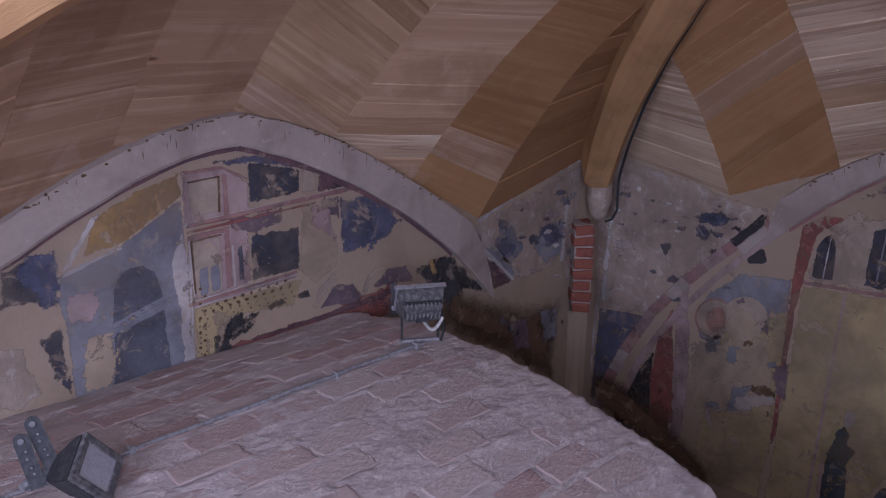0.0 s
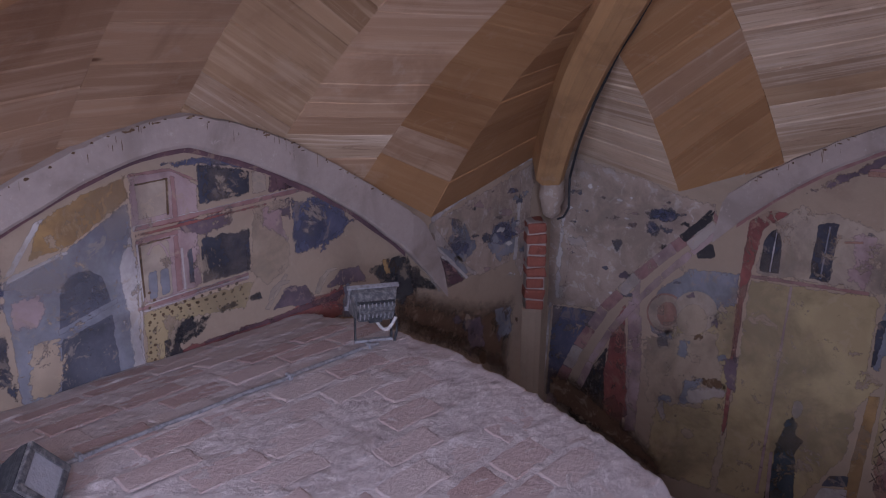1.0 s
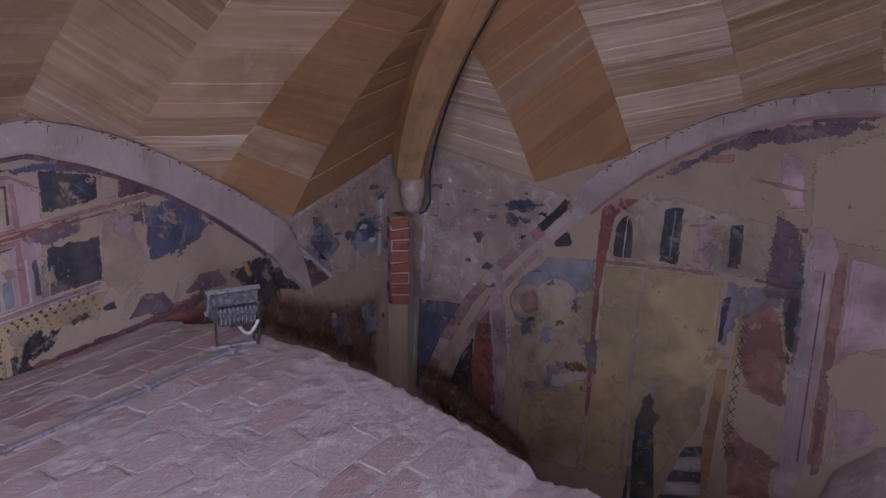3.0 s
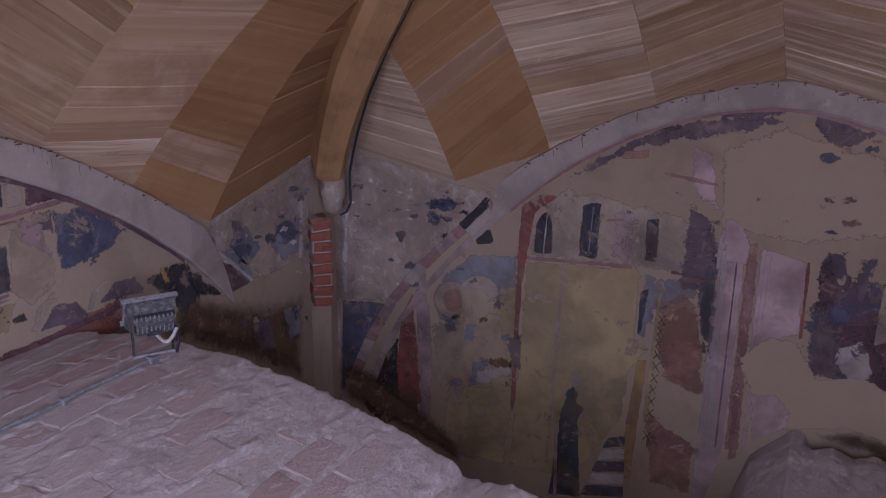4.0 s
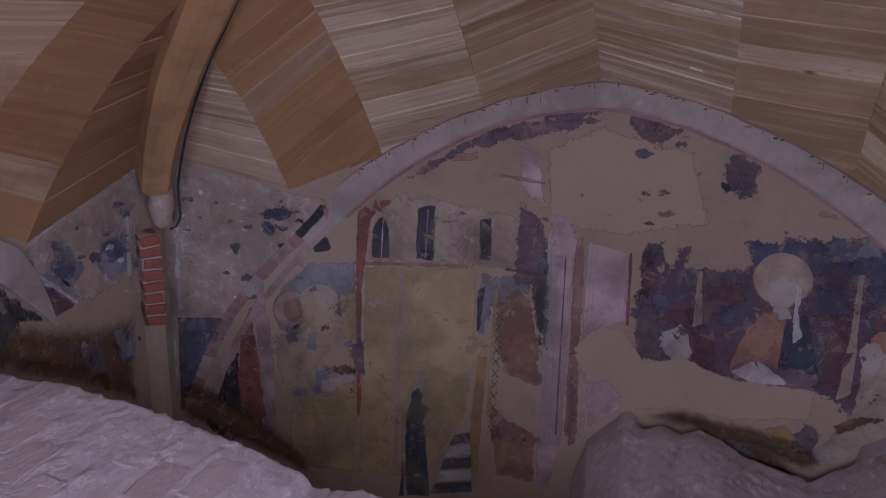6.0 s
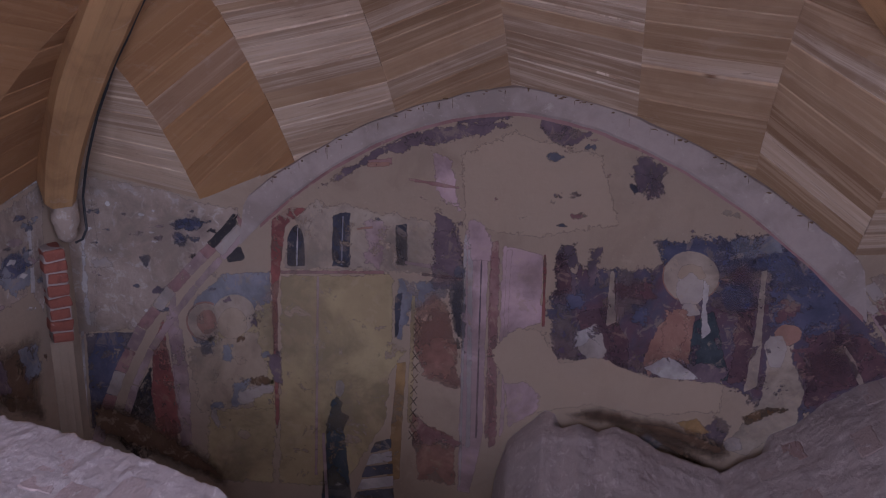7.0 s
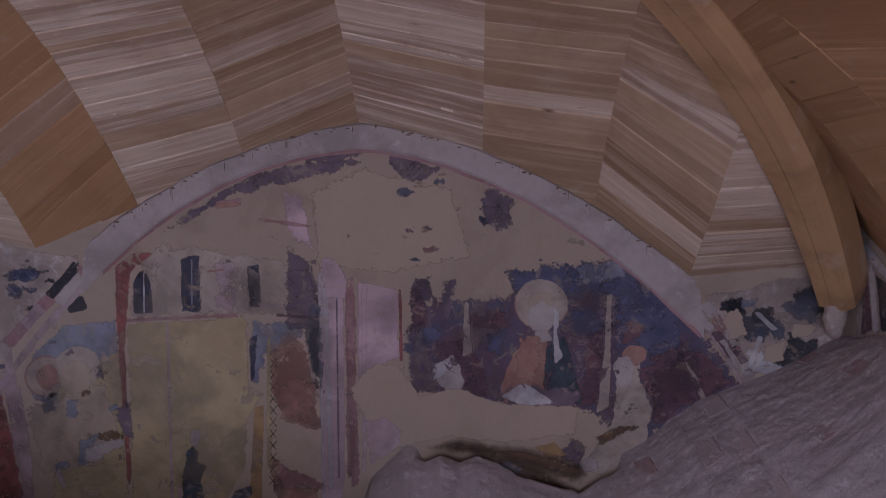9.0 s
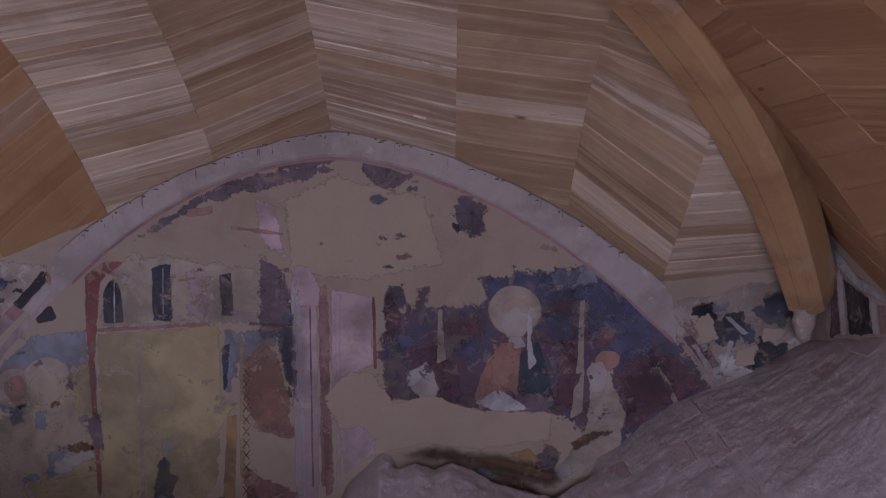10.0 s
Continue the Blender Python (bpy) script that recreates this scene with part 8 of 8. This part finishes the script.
def corner_shaft(x, y, turn, z0, z1, low):
    shaft = tagged(new("corner_shaft"), "exposed red brick corner shaft with white mortar joints above plaster", "column")
    shaft.matrix_world = pose(x, y, 0, 0, 0, turn)
    n = 8
    h = (z1 - z0) / n
    bm = bmesh.new()
    block(bm, 0.122, 0.185, z1 - z0, 0.012, Matrix.Translation((0, 0.012, (z0 + z1) / 2)))
    part("mortar_core", bm, M["ring_plaster"], shaft, "pale lime mortar core")
    for k in range(n):
        bm = bmesh.new()
        block(bm, 0.124 + 0.012 * math.sin(k * 2.3), 0.19, h - 0.009, 0.016, Matrix.Translation((0.005 * math.sin(k * 5.1), 0, z0 + h * (k + 0.5))) @ pose(0, 0, 0, 0, 3 * math.sin(k * 1.7), 0))
        roughen(bm, 0.010, 18)
        part("brick", bm, M["brick_red"], shaft)
    bm = bmesh.new()
    block(bm, 0.145, 0.20, z0 - low, 0.05, Matrix.Translation((0, 0.115, (z0 + low) / 2)))
    roughen(bm, 0.01, 7)
    part("plastered_base", bm, M["render_coat"], shaft, "brown plastered lower shaft")
    return shaft


corner_shaft(-2.695, 4.62, 45, -0.39, 0.195, -1.6)


def rib_corbel(x, y, z, turn, size):
    """The weathered stone stub that carries a rib, tapering to a knob below."""
    bm = bmesh.new()
    rings = ((0.27, 0.92), (0.18, 0.94), (0.09, 0.88), (0.03, 0.74), (-0.02, 0.56), (-0.05, 0.30))
    n = 10
    rows = []
    for dz, k in rings:
        rows.append([bm.verts.new((0.105 * k * math.cos(2 * math.pi * i / n), 0.10 * k * math.sin(2 * math.pi * i / n), dz)) for i in range(n)])
    for a, b in zip(rows, rows[1:]):
        for i in range(n):
            j = (i + 1) % n
            bm.faces.new((a[i], b[i], b[j], a[j]))
    bm.faces.new(rows[0])
    bm.faces.new(list(reversed(rows[-1])))
    bmesh.ops.subdivide_edges(bm, edges=bm.edges, cuts=1)
    bmesh.ops.subdivide_edges(bm, edges=bm.edges, cuts=1)
    roughen(bm, 0.018, 12)
    roughen(bm, 0.012, 31)
    bmesh.ops.recalc_face_normals(bm, faces=bm.faces)
    ob = part("rib_corbel", bm, M["old_plaster"], smooth=True)
    ob.matrix_world = pose(x, y, z, 0, 0, turn) @ Matrix.Diagonal((size, size, size, 1))
    return tagged(ob, "weathered pale stone corbel at the foot of a rib", "corbel")


rib_corbel(-2.605, 4.665, 0.26, 45, 0.82)
rib_corbel(2.56, 4.66, 0.06, -45, 0.62)


def rib_wire_and_gap():
    """A black wire loop under the near-corner rib's foot, run on along its underside as a tube that stands in for the
    shadow gap.
    """
    pts = []
    for i in range(30):
        s = 0.33 + 1.6 * i / 29
        c = Vector((XA - 0.10 * max(0.0, min(1.0, 1.5 - s)) + s, YB - s, rib_z(s) + 0.13 * max(0.0, 1 - (s - 0.33) / 0.8)))
        pts.append(c + Vector((0.072, 0.072, 0.05 + 0.004 * math.sin(i * 1.3))))
    foot = pts[0]
    loop = [foot + Vector(d) for d in ((-0.06, -0.03, -0.27), (-0.02, -0.02, -0.25), (0.005, -0.005, -0.19), (0.0, 0.0, -0.09))]
    bm = bmesh.new()
    tube(bm, loop + pts, 0.008, 6)
    return tagged(part("cable", bm, M["lamp_dark"]), "black wire loop at the rib's foot, run on as a dark line for the shadow gap", "cable")


# ---- floodlights and conduit on the lower vault ----
M["lamp_grey"] = plain("lamp_grey", (0.075, 0.075, 0.08), 0.5, 0.2, (0.20, 0.19, 0.185))
M["lamp_dark"] = plain("lamp_dark", (0.025, 0.026, 0.03), 0.6, 0.0, (0.06, 0.06, 0.06))
M["zinc"] = plain("zinc", (0.36, 0.36, 0.38), 0.55, 0.5, (0.20, 0.19, 0.19))
M["white_cable"] = plain("white_cable", (0.45, 0.43, 0.41), 0.5)
M["bright_bolt"] = plain("bright_bolt", (0.17, 0.17, 0.175), 0.65, 0.2)
glass, gnt, gb = graph("lamp_glass", 0.25)
gb.inputs["Base Color"].default_value = (0.38, 0.38, 0.41, 1)
gb.inputs["Metallic"].default_value = 0.35
bump(gnt, gb, noise_tex(gnt, coords(gnt), 28, 4), 0.5, 0.01)
M["lamp_glass"] = glass


def tube(bm, points, radius, sides=8):
    rows = []
    for i, p in enumerate(points):
        d = (Vector(points[min(i + 1, len(points) - 1)]) - Vector(points[max(i - 1, 0)])).normalized()
        a = d.orthogonal().normalized()
        b = d.cross(a)
        if rows and (rows[-1][0].co - Vector(points[i - 1])).dot(a) < 0:
            a, b = -a, -b
        rows.append([bm.verts.new(Vector(p) + (a * math.cos(2 * math.pi * k / sides) + b * math.sin(2 * math.pi * k / sides)) * radius) for k in range(sides)])
    for r, s in zip(rows, rows[1:]):
        for k in range(sides):
            j = (k + 1) % sides
            bm.faces.new((r[k], r[j], s[j], s[k]))
    bm.faces.new(list(reversed(rows[0])))
    bm.faces.new(rows[-1])
    bmesh.ops.recalc_face_normals(bm, faces=bm.faces)


rib_wire_and_gap()


def lamp_housing(name, parent, wide, high, deep, material):
    """A floodlight body: broad open front (towards -y), narrow finned back."""
    bm = bmesh.new()
    rows = []
    for y, k in ((0.0, 1.0), (deep * 0.25, 0.98), (deep * 0.8, 0.62), (deep, 0.5)):
        rows.append([bm.verts.new((sx * wide / 2 * (0.5 + k / 2), y, sz * high / 2 * k)) for sx, sz in ((-1, -1), (1, -1), (1, 1), (-1, 1))])
    for a, b in zip(rows, rows[1:]):
        for i in range(4):
            j = (i + 1) % 4
            bm.faces.new((a[i], a[j], b[j], b[i]))
    bm.faces.new(rows[0])
    bm.faces.new(list(reversed(rows[-1])))
    bmesh.ops.recalc_face_normals(bm, faces=bm.faces)
    bmesh.ops.bevel(bm, geom=bm.edges[:], offset=0.004, segments=2, affect="EDGES")
    return part(name, bm, material, parent)


def far_floodlight():
    lamp = tagged(new("floodlight"), "grey finned halogen floodlight on a bracket, standing on the masonry", "floodlight")
    W, H, D = 0.205, 0.135, 0.11
    tilt = pose(0, 0, 0.205, 30, 0, 0)
    body = lamp_housing("housing", lamp, W, H, D, M["lamp_grey"])
    body.matrix_basis = tilt @ pose(0, 0, 0, 0, 0, 180)
    bm = bmesh.new()
    for sx, sz, lx, lz in ((0, H / 2, W + 0.03, 0.012), (0, -H / 2, W + 0.03, 0.012), (-W / 2, 0, 0.012, H), (W / 2, 0, 0.012, H)):
        block(bm, lx, 0.022, lz, 0.003, Matrix.Translation((sx, 0.006, sz)))
    rim = part("rim", bm, M["zinc"], lamp)
    rim.matrix_basis = tilt
    for row, (y, z0, z1) in enumerate(((-0.075, 0.02, 0.052), (-0.098, -0.014, 0.018))):
        for i in range(9):
            bm = bmesh.new()
            block(bm, 0.005, 0.035, z1 - z0, 0.0015, Matrix.Translation((-0.072 + 0.018 * i, y, (z0 + z1) / 2)))
            fin = part("fin", bm, M["zinc"], lamp)
            fin.matrix_basis = tilt
        # dark plate added for the shade in the gaps between fins
        bm = bmesh.new()
        block(bm, 0.168, 0.014, z1 - z0 + 0.004, 0.002, Matrix.Translation((0, y + 0.002, (z0 + z1) / 2)))
        part("fin_bed", bm, M["lamp_dark"], lamp).matrix_basis = tilt
    for sx in (-1, 1):
        bm = bmesh.new()
        block(bm, 0.008, 0.022, 0.20, 0.002, Matrix.Translation((sx * 0.083, -0.02, 0.115)))
        part("bracket_leg", bm, M["lamp_dark"], lamp)
        bm = bmesh.new()
        block(bm, 0.02, 0.03, 0.03, 0.006, Matrix.Translation((sx * 0.092, -0.02, 0.205)))
        part("bracket_knob", bm, M["zinc"], lamp)
    bm = bmesh.new()
    block(bm, 0.175, 0.026, 0.012, 0.002, Matrix.Translation((0, -0.02, 0.012)))
    part("bracket_foot", bm, M["zinc"], lamp)
    bm = bmesh.new()
    block(bm, 0.06, 0.045, 0.03, 0.004, Matrix.Translation((-0.005, -0.075, 0.135)))
    part("terminal_box", bm, M["lamp_dark"], lamp)
    bm = bmesh.new()
    tube(bm, [(0.0 + 0.09 * t, -0.085, 0.125 - 0.05 * math.sin(math.pi * t) + 0.01 * t) for t in [i / 10 for i in range(11)]], 0.008)
    part("cable", bm, M["white_cable"], lamp, "white loop of cable")
    bm = bmesh.new()
    tube(bm, [(0.09 + 0.012 * math.sin(3 * t), -0.06 + 0.02 * t, 0.135 - 0.13 * t) for t in [i / 8 for i in range(9)]], 0.006)
    part("cable", bm, M["lamp_dark"], lamp)
    return lamp


far_floodlight().matrix_world = pose(-2.015, 2.482, ground_z(-2.015, 2.482) - 0.006, 0, 0, 58) @ Matrix.Diagonal((0.93, 0.93, 0.93, 1))


def near_floodlight():
    lamp = tagged(new("floodlight"), "dark floodlight lying askew with glass face and loose arms", "floodlight")
    W, H, D = 0.155, 0.15, 0.12
    lamp_housing("housing", lamp, W, H, D, M["lamp_dark"])
    bm = bmesh.new()
    t = 0.022
    for sx, sz, lx, lz in ((0, H / 2 - t / 2, W, t), (0, -H / 2 + t / 2, W, t), (-W / 2 + t / 2, 0, t, H - 2 * t), (W / 2 - t / 2, 0, t, H - 2 * t)):
        block(bm, lx, 0.016, lz, 0.003, Matrix.Translation((sx, -0.006, sz)))
    part("rim", bm, M["lamp_grey"], lamp)
    bm = bmesh.new()
    block(bm, W - 2 * t + 0.006, 0.006, H - 2 * t + 0.006, 0.002, Matrix.Translation((0, -0.005, 0)))
    part("glass", bm, M["lamp_glass"], lamp, "dusty grey glass pane")
    return lamp


lamp_eye = Vector((-1.777, 0.957, 0.27))
to_camera = (Vector((0.517, -0.043, 1.5)) - lamp_eye).normalized()
face = (to_camera * -1).to_track_quat("Y", "Z").to_matrix().to_4x4()
lamp = near_floodlight()
lamp.matrix_world = Matrix.Translation(lamp_eye) @ face @ pose(0, 0, 0, 0, 0, 42) @ pose(0, 0, 0, -8, 36, 0)


def lamp_arm(lamp, eye, roll, lean):
    """A flat perforated bracket arm with a round bolted end."""
    bm = bmesh.new()
    n = 10
    ring = [(-0.022, -0.03), (0.022, -0.03)] + [(0.022 * math.cos(math.pi * i / n), 0.110 + 0.022 * math.sin(math.pi * i / n)) for i in range(n + 1)]
    a = [bm.verts.new((x, 0, z)) for x, z in ring]
    b = [bm.verts.new((x, 0.012, z)) for x, z in ring]
    bm.faces.new(a)
    bm.faces.new(list(reversed(b)))
    for i in range(len(a)):
        j = (i + 1) % len(a)
        bm.faces.new((a[i], b[i], b[j], a[j]))
    bmesh.ops.recalc_face_normals(bm, faces=bm.faces)
    arm = part("bracket_arm", bm, M["lamp_dark"], lamp, "black perforated steel arm")
    for z, r in ((0.110, 0.010), (0.078, 0.004), (0.058, 0.005), (0.030, 0.004), (0.012, 0.004)):
        bm = bmesh.new()
        bmesh.ops.create_cone(bm, cap_ends=True, segments=10, radius1=r, radius2=r * 0.8, depth=0.006, matrix=Matrix.Translation((0.002 * math.sin(z * 90), -0.003, z)) @ pose(0, 0, 0, 90, 0, 0))
        part("bolt", bm, M["bright_bolt"], arm)
    turn = (Vector((0.517, -0.043, 1.5)) - Vector(eye)).normalized()
    m = Matrix.Translation(eye) @ (turn * -1).to_track_quat("Y", "Z").to_matrix().to_4x4() @ pose(0, 0, 0, lean, roll, 0)
    arm.matrix_basis = lamp.matrix_world.inverted() @ m


lamp_arm(lamp, (-1.885, 0.875, 0.292), -17, 4)
lamp_arm(lamp, (-1.87, 0.826, 0.257), -13, 4)
bm = bmesh.new()
inv = lamp.matrix_world.inverted()
tube(bm, [inv @ Vector(p) for p in ((-1.88, 0.79, 0.235), (-1.90, 0.87, 0.25), (-1.90, 0.96, 0.262))], 0.014, 8)
part("bracket_bar", bm, M["zinc"], lamp)


def conduit():
    run = tagged(new("conduit"), "thin grey steel conduit clipped along the masonry", "pipe")
    bm = bmesh.new()
    tube(bm, [(-1.95 + 0.002 * math.sin(y * 5), y, max(ground_z(-1.95 + d, y) for d in (-0.012, 0.0, 0.012, 0.02)) + 0.009) for y in [0.55 + 0.1 * i for i in range(20)]], 0.0078, 10)
    part("tube", bm, M["zinc"], run)
    for y in (1.15, 1.98, 2.40):
        bm = bmesh.new()
        block(bm, 0.030, 0.016, 0.026, 0.004, Matrix.Translation((-1.95, y, ground_z(-1.95, y) + 0.014)))
        part("clip", bm, M["zinc"], run)
    return run


conduit()


def junction_box():
    """A pale box at the near end of the conduit."""
    ob = tagged(new("junction_box"), "pale plastic junction box at the end of the conduit", "box")
    bm = bmesh.new()
    block(bm, 0.10, 0.10, 0.07, 0.006)
    part("body", bm, M["white_cable"], ob)
    bm = bmesh.new()
    block(bm, 0.106, 0.106, 0.012, 0.004, Matrix.Translation((0, 0, 0.036)))
    part("lid", bm, M["white_cable"], ob)
    ob.matrix_world = pose(-1.80, 0.655, ground_z(-1.80, 0.655) + 0.03, 0, 8, 25)
    return ob


junction_box()


# ---- bricks on the lower vault ----
def brick_meshes():
    out = []
    rng = random.Random(5)
    for k in range(6):
        bm = bmesh.new()
        L, W = 0.252 + rng.uniform(-0.015, 0.01), 0.112 + rng.uniform(-0.01, 0.006)
        ring = []
        for i in range(20):
            side, f = divmod(i, 5)
            f = f / 5 * 2 - 1
            x, y = ((f, -1), (1, f), (-f, 1), (-1, -f))[side]
            ring.append((x * W / 2 + rng.uniform(-0.005, 0.003), y * L / 2 + rng.uniform(-0.006, 0.004)))
        top = [bm.verts.new((x * 0.90, y * 0.955, 0.0012 + rng.uniform(-0.0012, 0.0012))) for x, y in ring]
        low = [bm.verts.new((x * 1.03, y * 1.015, -0.003)) for x, y in ring]
        bm.faces.new(top)
        for i in range(20):
            j = (i + 1) % 20
            bm.faces.new((low[i], low[j], top[j], top[i]))
        me = bpy.data.meshes.new("brick")
        bm.to_mesh(me)
        bm.free()
        me.materials.append(M["brick_dusty"])
        out.append(me)
    return out


BRICKS = brick_meshes()


def lay_bricks(x0, x1, y0, y1, skip, seed, bare=0.0):
    """Courses of bricks that show through the mortar; bare: how many more show towards the open end."""
    rng = random.Random(seed)
    row, x = 0, x0
    while x < x1:
        y = y0 + (0.135 if row % 2 else 0.0) + rng.uniform(-0.03, 0.03)
        while y < y1:
            if rng.random() > skip - bare * min(1.0, max(0.0, (x + 1.7) / 0.6)):
                e = 0.08
                nx = -(ground_form(x + e, y) - ground_form(x - e, y)) / (2 * e)
                ny = -(ground_form(x, y + e) - ground_form(x, y - e)) / (2 * e)
                n = Vector((nx, ny, 1)).normalized()
                if n.z > 0.72:
                    ob = new("brick", rng.choice(BRICKS))
                    ob.parent = floor_top
                    ob.matrix_basis = Matrix.Translation((x, y, ground_z(x, y) + rng.uniform(-0.001, 0.0045))) @ Vector((0, 0, 1)).rotation_difference(n).to_matrix().to_4x4() @ pose(0, 0, 0, 0, 0, rng.uniform(-2.5, 2.5) + (180 if rng.random() < 0.5 else 0))
            y += 0.272
        x += COURSE
        row += 1


lay_bricks(COURSE_START, -0.45, 0.35, 2.5, 0.30, 3, 0.26)
lay_bricks(1.45, 2.75, 2.3, 4.8, 0.6, 8)
